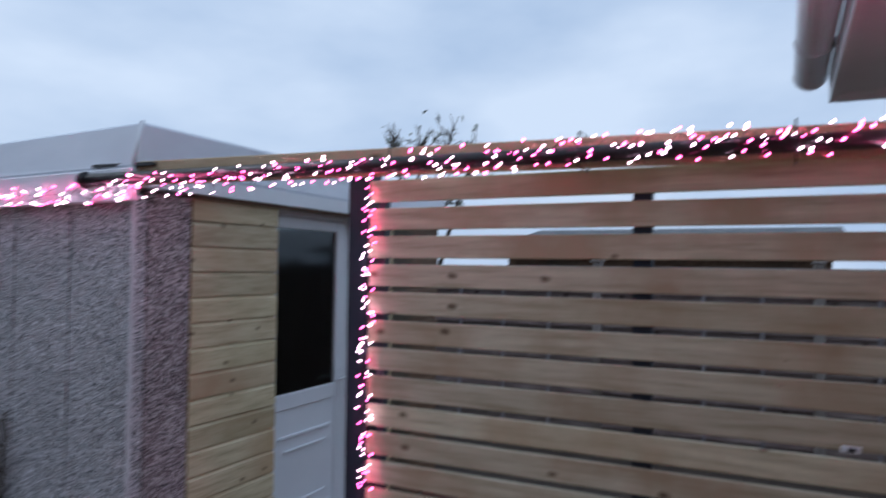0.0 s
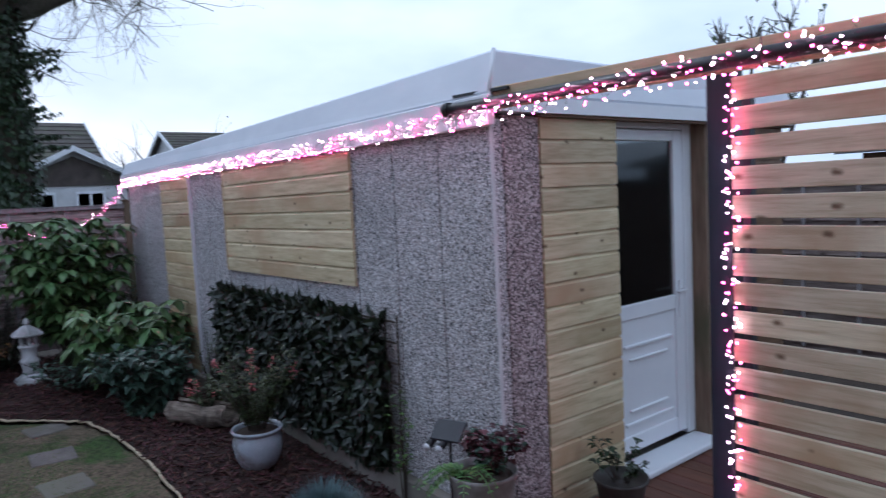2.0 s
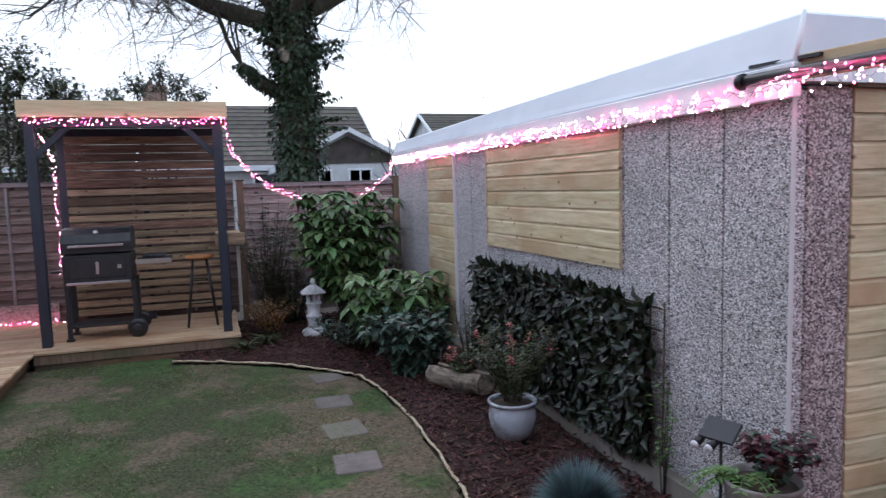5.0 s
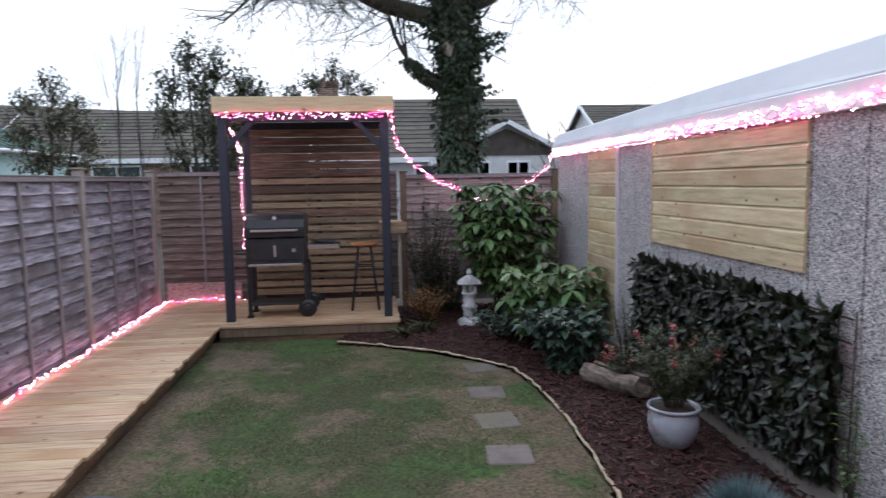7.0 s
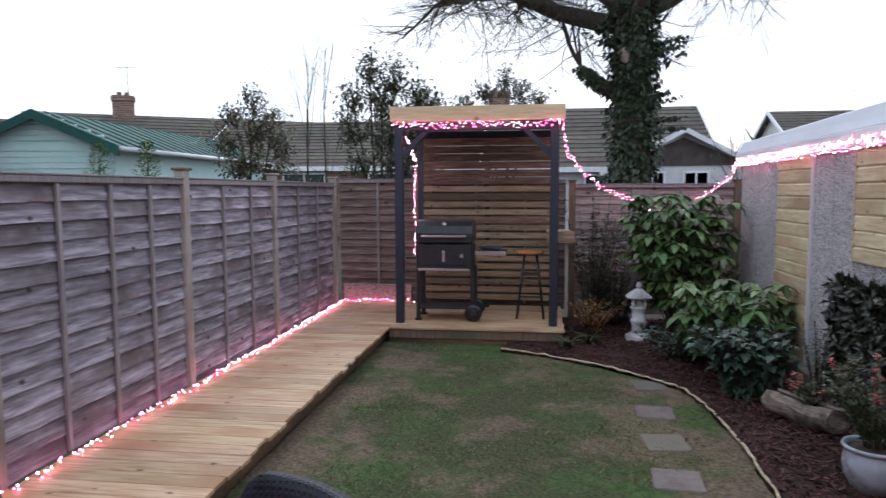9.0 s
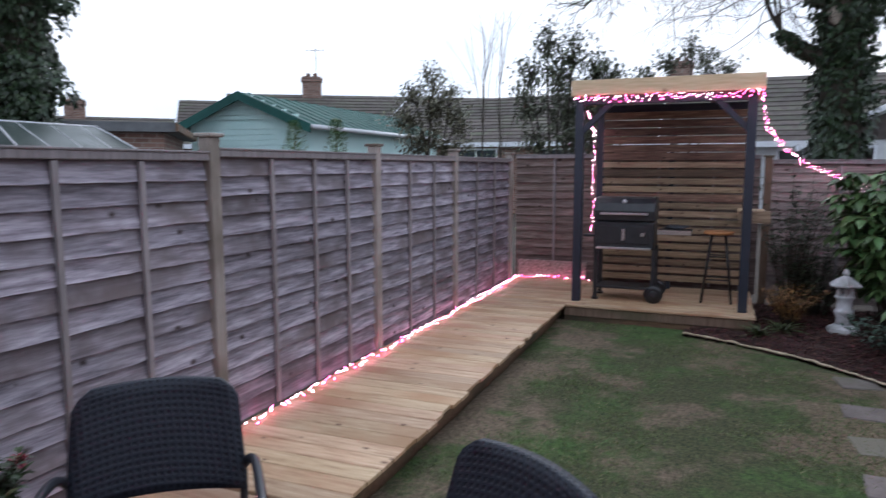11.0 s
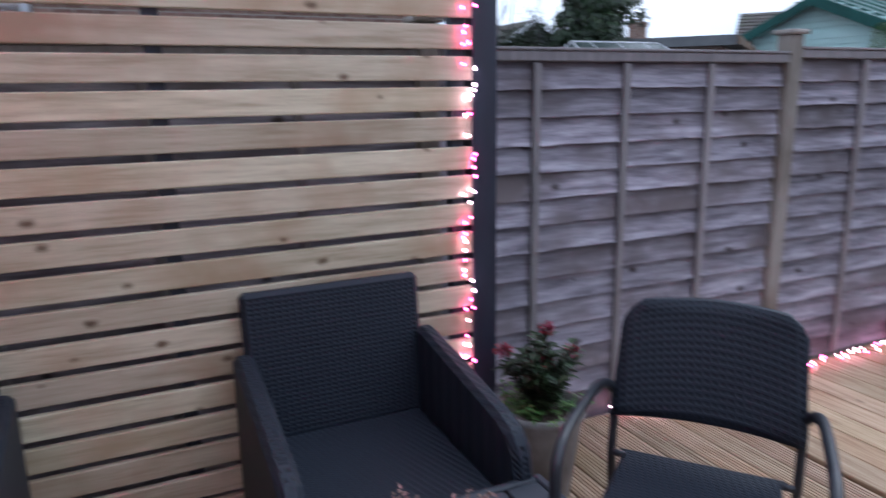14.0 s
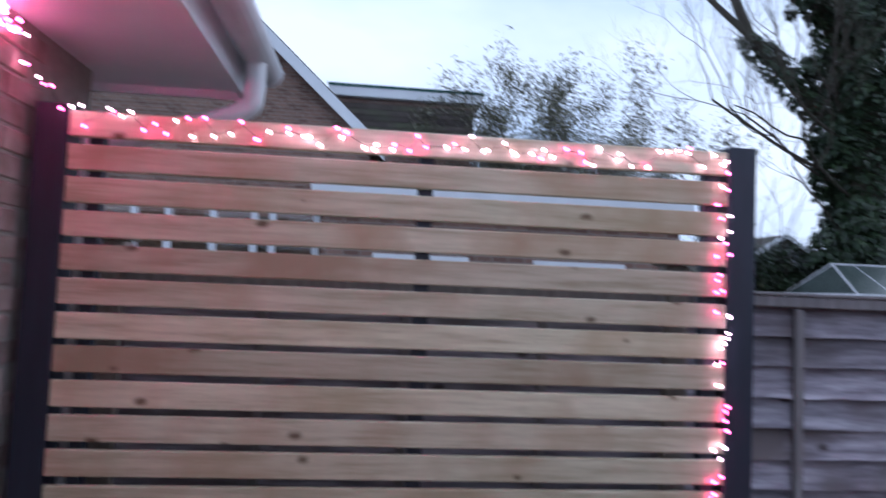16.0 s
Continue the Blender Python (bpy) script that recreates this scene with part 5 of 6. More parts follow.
leaves_on(g, tips, 58, 0.020, 0.035, 52, 0.10)
g.done("foliage", SMALLLEAF, t, kind="stuff")
g = Geo()
leaves_on(g, tips[:9], 20, 0.016, 0.032, 53, 0.80, 0.6)
g.done("coral_tips", PINKTIP, t, "coral-red young leaves", kind="stuff")

t = thing("log_planter", "hollowed pale log planter lying on the mulch", "planter", (-5.24, 1.63, -0.155), 27)
pr = []
for k in range(15):
    a = radians(125 + 290 * k / 14)
    pr.append((math.cos(a) * 0.105, 0.10 + math.sin(a) * 0.10))
inner = [(u * 0.78, 0.10 + (w - 0.10) * 0.78) for u, w in pr[::-1]]
v, f, n = [], [], len(pr) + len(inner)
g = Geo()
for i in range(9):
    s = -0.29 + 0.58 * i / 8
    g.v += [(s + 0.012 * noise.noise((u * 20, w * 20, i)), u * (1 + 0.22 * noise.noise((s * 7, u * 9, w * 9))), w + 0.03 * noise.noise((s * 5, u * 8, 4))) for u, w in pr + inner]
for i in range(8):
    for j in range(n):
        k = (j + 1) % n
        g.f.append((i * n + j, (i + 1) * n + j, (i + 1) * n + k, i * n + k))
        g.s.append(False)
for e in (0, 8):
    for j in range(len(pr) - 1):
        g.f.append((e * n + j, e * n + j + 1, e * n + n - 2 - j, e * n + n - 1 - j))
        g.s.append(False)
g.done("log", LOG, t)
g = Geo()
tips = stems(g, 16, (0.05, 0, 0.12), 0.16, 0.26, 0.003, 61)
leaves_on(g, tips, 14, 0.022, 0.045, 62)
g.done("plant", SMALLLEAF, t, "small green plant in the log")
g = Geo()
leaves_on(g, tips[:6], 12, 0.02, 0.035, 63, 0.7)
g.done("coral_tips", PINKTIP, t, "coral-red flowers", kind="stuff")

tall = [(0.10, 0.0), (0.106, 0.02), (0.145, 0.42), (0.157, 0.455), (0.159, 0.47), (0.147, 0.47), (0.138, 0.44)]
pot("tall_planter", "tall tapered weathered grey planter by the garage corner", (-2.215, 1.85, -0.165), tall, GREYPOT, 0.44, 0.137)
t = thing("fern", "bright green fern with arching fronds in the tall planter", "plant", (-2.255, 1.785, 0.29))
g, q = Geo(), random.Random(71)
for k in range(13):
    a = q.uniform(3.5, 6.2)
    ln, up = q.uniform(0.17, 0.25), q.uniform(0.5, 1.1)
    pts = []
    for s in range(9):
        u = s / 8
        pts.append(Vector((math.cos(a) * ln * u, math.sin(a) * ln * u, ln * (up * u - 1.0 * u * u))))
    g.tube(pts, 0.0022, 4)
    side = Vector((-math.sin(a), math.cos(a), 0))
    for s in range(1, 9):
        for e in (-1, 1):
            g.leaf(pts[s], side * e + (pts[s] - pts[s - 1]).normalized() * 0.5, 0.016, 0.07 * (1.05 - s / 9), droop=0.1)
g.done("fronds", FERN, t)
t = thing("red_plant", "dark red leafy plant in the tall planter", "plant", (-2.185, 1.89, 0.28))
g = Geo()
tips = stems(g, 22, (0, 0, 0), 0.13, 0.22, 0.003, 72)
leaves_on(g, tips, 12, 0.040, 0.045, 73, 0.5)
g.done("foliage", REDLEAF, t, kind="stuff")
g = Geo()
leaves_on(g, tips, 7, 0.035, 0.045, 74, 0.2)
g.done("lower_leaves", AUCUBA, t, kind="stuff")

low = [(0.095, 0.0), (0.10, 0.012), (0.125, 0.17), (0.138, 0.185), (0.140, 0.20), (0.128, 0.20), (0.12, 0.18)]
pot("door_pot", "wide dark brown-grey pot beside the white door", (-2.07, 2.65, -0.13), low, DARKPOT, 0.17, 0.118)
t = thing("leggy_plant", "sparse dark leafy plant in the pot by the door", "plant", (-2.07, 2.65, 0.03))
g = Geo()
tips = stems(g, 11, (0, 0, 0), 0.20, 0.24, 0.004, 81)
g.done("branchwork", TWIG, t, kind="stuff")
g = Geo()
leaves_on(g, tips, 11, 0.030, 0.045, 82, 0.4)
g.done("foliage", IVY, t, kind="stuff")

t = thing("solar_spotlight", "dark solar panel with two small white spotlights on a stake", "garden light", (-2.575, 1.955, -0.17), 20)
Geo().tube([(0, 0, 0), (0, 0, 0.52)], 0.008, 8).done("stake", BLACK, t)
m = Matrix.Translation((0, -0.01, 0.54)) @ pose(0, 0, 0, 38, 0, 0)
Geo().box(-0.085, 0.085, -0.06, 0.06, -0.008, 0.008, m).done("panel", METAL_DARK, t, "tilted dark solar panel", bevel=0.004)
for x in (-0.07, 0.0):
    h = Geo().tube([(x, -0.03, 0.50), (x - 0.01, -0.085, 0.475)], [0.017, 0.022], 10).done("spot_head", BLACK, t)
    Geo().tube([(x - 0.01, -0.086, 0.475), (x - 0.012, -0.098, 0.47)], 0.019, 12).done("spot_lens", WHITE, h, "white lens")

t = thing("wall_climber", "thin leafy climber stem against the garage wall", "plant", (-3.02, 1.97, -0.15))
g = Geo()
tips = stems(g, 5, (0, 0, 0), 0.07, 0.75, 0.004, 91)
g.done("branchwork", TWIG, t, kind="stuff")
g = Geo()
leaves_on(g, tips, 14, 0.025, 0.04, 92, 0.2)
g.done("foliage", FERN, t, kind="stuff")
bushy("small_wall_shrub", "thin leafy shrub by the narrow cladding panel", "shrub", (-5.75, 1.92, -0.17), 16, 0.16, 0.72, SMALLLEAF, 16, 0.025, 0.04, 93, start=0.2)

spot = [(0.10, 0.0), (0.11, 0.015), (0.142, 0.30), (0.158, 0.33), (0.16, 0.355), (0.146, 0.355), (0.135, 0.33)]
pot("patio_pot", "weathered grey pot on the deck beside the screen post", (-1.50, -2.58, -0.012), spot, GREYPOT, 0.325, 0.138)
t = thing("skimmia", "evergreen with dark red flower buds in the patio pot", "plant", (-1.50, -2.58, 0.295))
g = Geo()
tips = stems(g, 30, (0, 0, 0), 0.11, 0.30, 0.004, 101)
g.done("branchwork", TWIG, t, kind="stuff")
g = Geo()
leaves_on(g, tips, 30, 0.026, 0.055, 102, 0.25, 0.5)
g.done("foliage", IVY, t, kind="stuff")
g = Geo()
q = random.Random(103)
for pts in (tips[0], tips[4], tips[9], tips[15]):
    for _ in range(90):
        d = Vector((q.uniform(-1, 1), q.uniform(-1, 1), q.uniform(-0.3, 1))).normalized()
        g.leaf(pts[-1] + d * q.uniform(0, 0.026) + Vector((0, 0, 0.02)), d, 0.012, 0.018)
g.done("bud_cluster", BUD, t, "crimson bud clusters", kind="stuff")
g = Geo()
leaves_on(g, stems(Geo(), 40, (0, 0, -0.02), 0.16, 0.12, 0.002, 104), 10, 0.018, 0.03, 105)
g.done("moss_leaves", FERN, t, kind="stuff")

pot("heather_pot", "small dark pot on the coffee table", (-0.70, -1.71, 0.455), [(0.05, 0), (0.055, 0.01), (0.075, 0.09), (0.08, 0.10), (0.07, 0.10), (0.066, 0.085)], METAL_DARK, 0.085, 0.066)
t = thing("heather", "dry pinkish heather in the small table pot", "plant", (-0.70, -1.71, 0.54))
g = Geo()
tips = stems(g, 56, (0, 0, 0), 0.16, 0.095, 0.0018, 111)
g.done("branchwork", TWIG, t, kind="stuff")
g = Geo()
leaves_on(g, tips, 60, 0.008, 0.013, 112, 0.25, 0.7)
g.done("bloom", HEATHER, t, kind="stuff")

lan = thing("stone_lantern", "small grey cast-stone garden lantern on the mulch", "garden ornament", (-7.93, 0.85, -0.155))
Geo().lathe([(0.15, 0.0), (0.16, 0.02), (0.15, 0.05), (0.10, 0.075), (0.085, 0.09)], 6, smooth=False).done("base", LANTERN, lan)
Geo().lathe([(0.075, 0.09), (0.07, 0.14), (0.085, 0.20), (0.092, 0.22), (0.085, 0.235), (0.07, 0.25), (0.075, 0.34), (0.09, 0.36), (0.095, 0.375), (0.08, 0.385)], 14).done("column", LANTERN, lan)
g = Geo()
for k in range(6):
    a = radians(60 * k)
    g.box(-0.014, 0.014, -0.014, 0.014, 0.385, 0.475, Matrix.Translation((0.068 * math.cos(a), 0.068 * math.sin(a), 0)) @ pose(0, 0, 0, 0, 0, 60 * k))
g.done("fire_box", LANTERN, lan)
Geo().lathe([(0.10, 0.475), (0.155, 0.48), (0.158, 0.495), (0.11, 0.535), (0.055, 0.57), (0.03, 0.585)], 6, smooth=False).done("cap", LANTERN, lan)
Geo().lathe([(0.02, 0.585), (0.032, 0.60), (0.034, 0.62), (0.022, 0.645), (0.004, 0.66)], 12).done("finial", LANTERN, lan)


# ---- trees ----
def grow(g, p, d, length, r, depth, q, tips, bend=0.35, split=(2, 3), shrink=0.68, lift=0.08):
    """A tapering limb that wavers and splits."""
    pts, rad = [p.copy()], [r]
    n = 4
    for k in range(n):
        d = (d + Vector((q.uniform(-1, 1), q.uniform(-1, 1), q.uniform(-0.7, 1) + lift)) * bend * 0.5).normalized()
        p = p + d * length / n
        pts.append(p.copy())
        rad.append(r * (1 - 0.42 * (k + 1) / n))
    g.tube(pts, rad, 7 if r > 0.05 else (5 if r > 0.015 else 3), closed=False)
    tips.append((pts, r))
    if depth <= 0:
        return
    for k in range(q.randint(*split)):
        i = q.randint(2, n)
        s = Vector((q.uniform(-1, 1), q.uniform(-1, 1), q.uniform(-0.4, 0.9))).normalized()
        grow(g, pts[i], (d + s * 0.95).normalized(), length * shrink * q.uniform(0.75, 1.1), rad[i] * 0.68, depth - 1, q, tips, bend, split, shrink, lift)


def clad_ivy(g, path, radius, n, seed, size=0.10):
    """Ivy leaves hung round a trunk or limb."""
    q = random.Random(seed)
    for _ in range(n):
        s = q.random() * (len(path) - 1.001)
        i = int(s)
        c = Vector(path[i]).lerp(Vector(path[i + 1]), s - i)
        a = q.uniform(0, 6.283)
        o = Vector((math.cos(a), math.sin(a), q.uniform(-0.2, 0.2)))
        lump = 1 + 0.35 * noise.noise((c.z * 1.6, math.cos(a) * 1.5, math.sin(a) * 1.5))
        g.leaf(c + o * radius * lump * q.uniform(0.75, 1.08), o + Vector((q.uniform(-0.6, 0.6), q.uniform(-0.6, 0.6), -0.9)), size * q.uniform(0.6, 1.1), size * q.uniform(0.8, 1.3), up=o, droop=0.15)


oak = thing("oak_tree", "big bare tree with an ivy-covered trunk behind the fence", "tree")
g, q, tips = Geo(), random.Random(201), []
base = Vector((-14.0, 1.52, -0.2))
trunk = [base, base + Vector((0.0, 0.02, 1.8)), base + Vector((0.02, 0.0, 3.4)), base + Vector((0.0, -0.06, 4.7)), base + Vector((0.0, 0.0, 5.9))]
g.tube(trunk, [0.42, 0.35, 0.32, 0.34, 0.36], 12)
for d, ln, r in (((0.1, -0.9, 0.36), 2.9, 0.20), ((0.2, 0.95, 0.30), 2.9, 0.19), ((0.9, 0.25, 0.5), 2.6, 0.15), ((-0.8, -0.2, 0.7), 2.6, 0.16), ((0.6, -0.7, 0.55), 2.8, 0.14), ((0.4, 0.7, 0.7), 2.8, 0.16), ((0.3, -0.4, 1.0), 2.6, 0.17)):
    grow(g, trunk[3] + Vector((0, 0, q.uniform(0.1, 0.6))), Vector(d).normalized(), ln, r, 5, q, tips, 0.55, (3, 4), 0.62, -0.18)
stub = [base + Vector((0, -0.25, 3.55)), base + Vector((0.05, -0.75, 3.85)), base + Vector((0.1, -1.0, 4.1))]
g.tube(stub, [0.16, 0.13, 0.07], 8)
for _ in range(5):
    grow(g, stub[2], Vector((q.uniform(-0.5, 0.5), q.uniform(-1, 0.1), q.uniform(0.2, 1))).normalized(), 1.1, 0.03, 2, q, tips, 0.5)
for pts, r in list(tips):
    if r > 0.022 and pts[0].z < 7.5:
        for _ in range(3 if r < 0.06 else 6):
            p = q.choice(pts[1:])
            grow(g, p, Vector((q.uniform(-0.6, 0.9), q.uniform(-1, 1), q.uniform(-0.75, 0.15))).normalized(), q.uniform(0.7, 1.5), 0.012, 2, q, [], 0.6, (2, 3), 0.7, -0.15)
g.done("trunk", BARK, oak, "rough brown trunk and bare spreading limbs")
g = Geo()
clad_ivy(g, [tuple(p) for p in trunk], 0.435, 4800, 202, 0.115)
clad_ivy(g, [tuple(p) for p in stub], 0.17, 260, 203, 0.10)
q = random.Random(204)
for _ in range(16):
    z, a = q.uniform(2.4, 4.4), q.uniform(0, 6.283)
    c = Vector((-14.0 + math.cos(a) * 0.4, 1.5 + math.sin(a) * 0.4, z))
    e = c + Vector((math.cos(a) * 0.5, math.sin(a) * 0.6, q.uniform(-0.1, 0.3)))
    clad_ivy(g, [tuple(c), tuple(e)], 0.09, 46, 205 + _, 0.10)
scar = Geo().lathe([(0.11, 0.0), (0.105, 0.03), (0.06, 0.04)], 14, wob=0.2).done("limb_scar", LOG, oak, "pale scar where a limb was cut")
scar.matrix_basis = pose(-13.60, 1.30, 4.05, 0, 82, 10) @ Matrix.Diagonal((1.5, 1.0, 1.0, 1.0))
g.done("ivy", IVY, oak, "dense dark ivy on the trunk", kind="stuff")

ivied = thing("ivy_tree", "tall tree thick with ivy and a few bare branches", "tree")
g, q, tips = Geo(), random.Random(211), []
base = Vector((-7.5, -10.25, -0.2))
trunk = [base, base + Vector((0.05, 0, 2.2)), base + Vector((-0.05, 0.0, 3.8)), base + Vector((0.1, 0.05, 5.4)), base + Vector((0.0, 0.0, 7.6))]
g.tube(trunk, [0.38, 0.34, 0.32, 0.26, 0.16], 10)
arms = []
for d, ln, r, z in (((0.9, -0.3, 0.55), 2.6, 0.032, 3.6), ((0.8, -0.2, 0.9), 3.4, 0.13, 4.2), ((-0.8, 0.3, 0.8), 3.0, 0.12, 4.5), ((0.7, 0.2, 1.0), 3.0, 0.12, 5.2), ((-0.5, -0.4, 0.8), 2.6, 0.10, 5.6), ((1.0, -0.1, 0.35), 1.6, 0.022, 2.7), ((0.95, 0.1, 0.45), 2.6, 0.034, 3.3), ((0.95, 0.25, 0.30), 2.4, 0.030, 4.0), ((0.85, 0.0, 0.75), 2.8, 0.032, 4.8), ((1.0, -0.2, 0.15), 2.2, 0.026, 3.6), ((0.9, 0.1, 0.2), 2.6, 0.030, 4.4), ((0.9, -0.1, 0.5), 2.6, 0.030, 5.4)):
    k = len(tips)
    fine = r < 0.05
    grow(g, base + Vector((0, 0, z)), Vector(d).normalized(), ln, r, 5 if fine else 4, q, tips, 0.75 if fine else 0.45, (3, 4) if fine else (2, 3), 0.64, 0.2 if fine else 0.08)
    arms.append(tips[k][0])
g.done("trunk", BARK, ivied, "bare brown limbs")
g = Geo()
clad_ivy(g, [tuple(p) for p in trunk[1:]], 0.40, 4200, 212, 0.10)
for i, a in enumerate(arms[1:5]):
    clad_ivy(g, [tuple(p) for p in a[:4]], 0.24, 900, 213 + i, 0.10)
for k in range(54):
    z, a = q.uniform(2.2, 7.2), q.uniform(0, 6.283)
    o = q.uniform(0.22, 0.46) + 0.14 * max(0.0, z - 3.6)
    c = base + Vector((math.cos(a) * o, math.sin(a) * o, z))
    e = c + Vector((math.cos(a) * 0.15, math.sin(a) * 0.15, -q.uniform(0.3, 0.8)))
    clad_ivy(g, [tuple(c), tuple(c.lerp(e, 0.5)), tuple(e)], q.uniform(0.14, 0.30), 170, 260 + k, 0.10)
g.done("ivy", IVY, ivied, "dense dark ivy", kind="stuff")


def leafy_tree(name, label, at, height, spread, leaf_mat, n_leaf, size, seed, stemn=5, depth=3, puff=0.13):
    t = thing(name, label, "tree", at)
    g, q, tips = Geo(), random.Random(seed), []
    for k in range(stemn):
        a = q.uniform(0, 6.283)
        grow(g, Vector((0, 0, 0)) + Vector((math.cos(a), math.sin(a), 0)) * 0.12, Vector((math.cos(a) * spread / height, math.sin(a) * spread / height, 1)).normalized(), height * q.uniform(0.42, 0.60), 0.045, depth, q, tips, 0.3, (2, 3), 0.66, 0.25)
    g.done("trunk", TWIG, t, "thin dark stems")
    g = Geo()
    fine = [p for p in tips if p[1] < 0.036]
    for _ in range(n_leaf):
        pts, r = q.choice(fine)
        s = q.random() * 3.999
        i = int(s)
        p = pts[i].lerp(pts[i + 1], s - i) + Vector((q.gauss(0, 1), q.gauss(0, 1), q.gauss(0, 1))) * puff
        g.leaf(p, (q.uniform(-1, 1), q.uniform(-1, 1), q.uniform(-0.9, 0.5)), size * 0.5 * q.uniform(0.7, 1.2), size * q.uniform(0.7, 1.2))
    g.done("crown", leaf_mat, t, "thin broken crown of small leaves", kind="stuff")
    return t




def clump_tree(name, label, at, clumps, leaf_mat, per, size, seed, category="tree"):
    """Several stems rising from one foot, each into a loose clump of leaves on short twigs; clumps holds (x, y, height, radius)."""
    t = thing(name, label, category, at)
    wood, crown, q = Geo(), Geo(), random.Random(seed)
    for cx, cy, cz, cr in clumps:
        end = Vector((cx, cy, cz))
        mid = Vector((cx * 0.35 + q.uniform(-0.1, 0.1), cy * 0.35 + q.uniform(-0.1, 0.1), cz * 0.55))
        wood.tube(smooth_path([(q.uniform(-0.08, 0.08), q.uniform(-0.08, 0.08), 0), mid, end], 4), [0.04 - 0.03 * k / 8 for k in range(9)], 5)
        twigs = []
        for _ in range(16):
            d = Vector((q.gauss(0, 1), q.gauss(0, 1), q.gauss(0.35, 0.9))).normalized()
            root = mid.lerp(end, q.uniform(0.75, 1.0))
            tip = end + d * cr * q.uniform(0.55, 1.25)
            bow = root.lerp(tip, 0.5) + Vector((q.uniform(-1, 1), q.uniform(-1, 1), q.uniform(0, 1))) * cr * 0.15
            wood.tube([root, bow, tip], [0.009, 0.006, 0.003], 3, closed=False)
            twigs.append((root, bow, tip))
        for _ in range(int(per * cr * cr / 0.16)):
            root, bow, tip = q.choice(twigs)
            f = q.random() ** 0.6
            p = root.lerp(bow, f * 2) if f < 0.5 else bow.lerp(tip, f * 2 - 1)
            p = p + Vector((q.gauss(0, 1), q.gauss(0, 1), q.gauss(0, 1))) * size * 0.7
            crown.leaf(p, (q.uniform(-1, 1), q.uniform(-1, 1), q.uniform(-0.9, 0.5)), size * 0.5 * q.uniform(0.7, 1.2), size * q.uniform(0.7, 1.2))
    wood.done("trunk", TWIG, t, "thin dark stems")
    crown.done("crown", leaf_mat, t, "broken crown of small leaves with gaps", kind="stuff")
    return t


clump_tree("garden_tree", "evergreen tree with a broken crown behind the pergola", (-12.75, -3.2, -0.2), [(0, -0.2, 4.0, 0.34), (0.2, 0.3, 3.8, 0.36), (-0.2, -0.6, 3.5, 0.34), (0.1, 0.05, 3.4, 0.45), (0, 0.75, 3.5, 0.38), (0.1, 1.05, 3.3, 0.28), (0, -0.6, 2.9, 0.38), (-0.2, 0.15, 2.8, 0.48), (0.2, 0.7, 2.8, 0.45), (0, 0.35, 2.25, 0.5), (0.1, 0.85, 2.2, 0.45), (0, -0.35, 2.2, 0.32)], TREELEAF, 460, 0.11, 221)
clump_tree("garden_tree", "small olive-green leafy tree over the neighbour's fence", (-12.0, -5.4, -0.2), [(0, 0.05, 3.35, 0.28), (0, -0.35, 3.15, 0.3), (0, 0.4, 3.05, 0.3), (0, -0.5, 2.65, 0.4), (0.2, 0.05, 2.7, 0.45), (0, 0.5, 2.55, 0.4), (0, -0.3, 2.15, 0.45), (0, 0.35, 2.1, 0.45)], OLIVELEAF, 440, 0.09, 222)
clump_tree("garden_tree", "far leafy treetop above the house roof", (-18.0, -1.2, -0.2), [(0, -0.5, 4.25, 0.40), (0, 0.05, 4.55, 0.38), (0, 0.45, 4.15, 0.4), (0, 0.9, 3.95, 0.38), (0, -0.95, 3.9, 0.4)], TREELEAF, 380, 0.11, 223)
leafy_tree("hedge_tree", "tall grey-brown twiggy hedge tree", (-4.9, -16.0, -0.2), 6.0, 2.0, OLIVELEAF, 27000, 0.095, 224, 14, 4)
leafy_tree("hedge_tree", "tall grey-brown twiggy hedge tree", (-3.0, -16.6, -0.2), 5.7, 1.6, OLIVELEAF, 24000, 0.095, 225, 11, 4)
for x, y, top, sd in ((-10.5, -7.39, 2.52, 226), (-10.9, -6.78, 2.55, 227)):
    t = thing("young_conifer", "small bright green young conifer by the shed", "tree", (x, y, -0.2))
    g, q = Geo(), random.Random(sd)
    Geo().tube([(0, 0, 0), (0.02, 0, top * 0.5), (0, 0.01, top - 0.1)], [0.03, 0.022, 0.008], 6).done("trunk", TWIG, t)
    for k in range(1500):
        h = q.random() ** 0.8
        a, z = q.uniform(0, 6.283), 0.9 + (top - 0.9) * h
        w = (0.34 * (1 - h) ** 0.7 + 0.03) * (1 + 0.3 * math.sin(a * 3 + z * 9)) * q.random() ** 0.4
        g.leaf(Vector((math.cos(a) * w, math.sin(a) * w, z)), (math.cos(a), math.sin(a), q.uniform(0.0, 1.2)), 0.022, 0.08)
    g.done("crown", FERN, t, "dense feathery green foliage", kind="stuff")
clump_tree("neighbour_shrub", "shrub showing over the beam from next door", (-2.95, 5.75, -0.2), [(-0.30, 0, 3.1, 0.10), (0.05, 0, 2.95, 0.2), (0.35, 0, 3.0, 0.2), (0.55, 0.1, 2.88, 0.2), (0.3, 0, 2.55, 0.3)], SMALLLEAF, 130, 0.075, 228, "shrub")
leafy_tree("hedge", "low yellow-green hedge behind the back fence", (-10.3, -3.7, -0.2), 2.0, 0.8, FERN, 1200, 0.06, 229, 8, 2)
clump_tree("garden_bush", "dark bush below the ivy tree", (-6.6, -10.7, -0.2), [(-0.6, 0, 2.3, 0.4), (0.0, 0, 2.4, 0.42), (0.5, 0, 2.35, 0.38), (-0.3, 0.1, 1.9, 0.5), (0.4, 0.1, 1.9, 0.5)], IVY, 700, 0.10, 230, "bush")
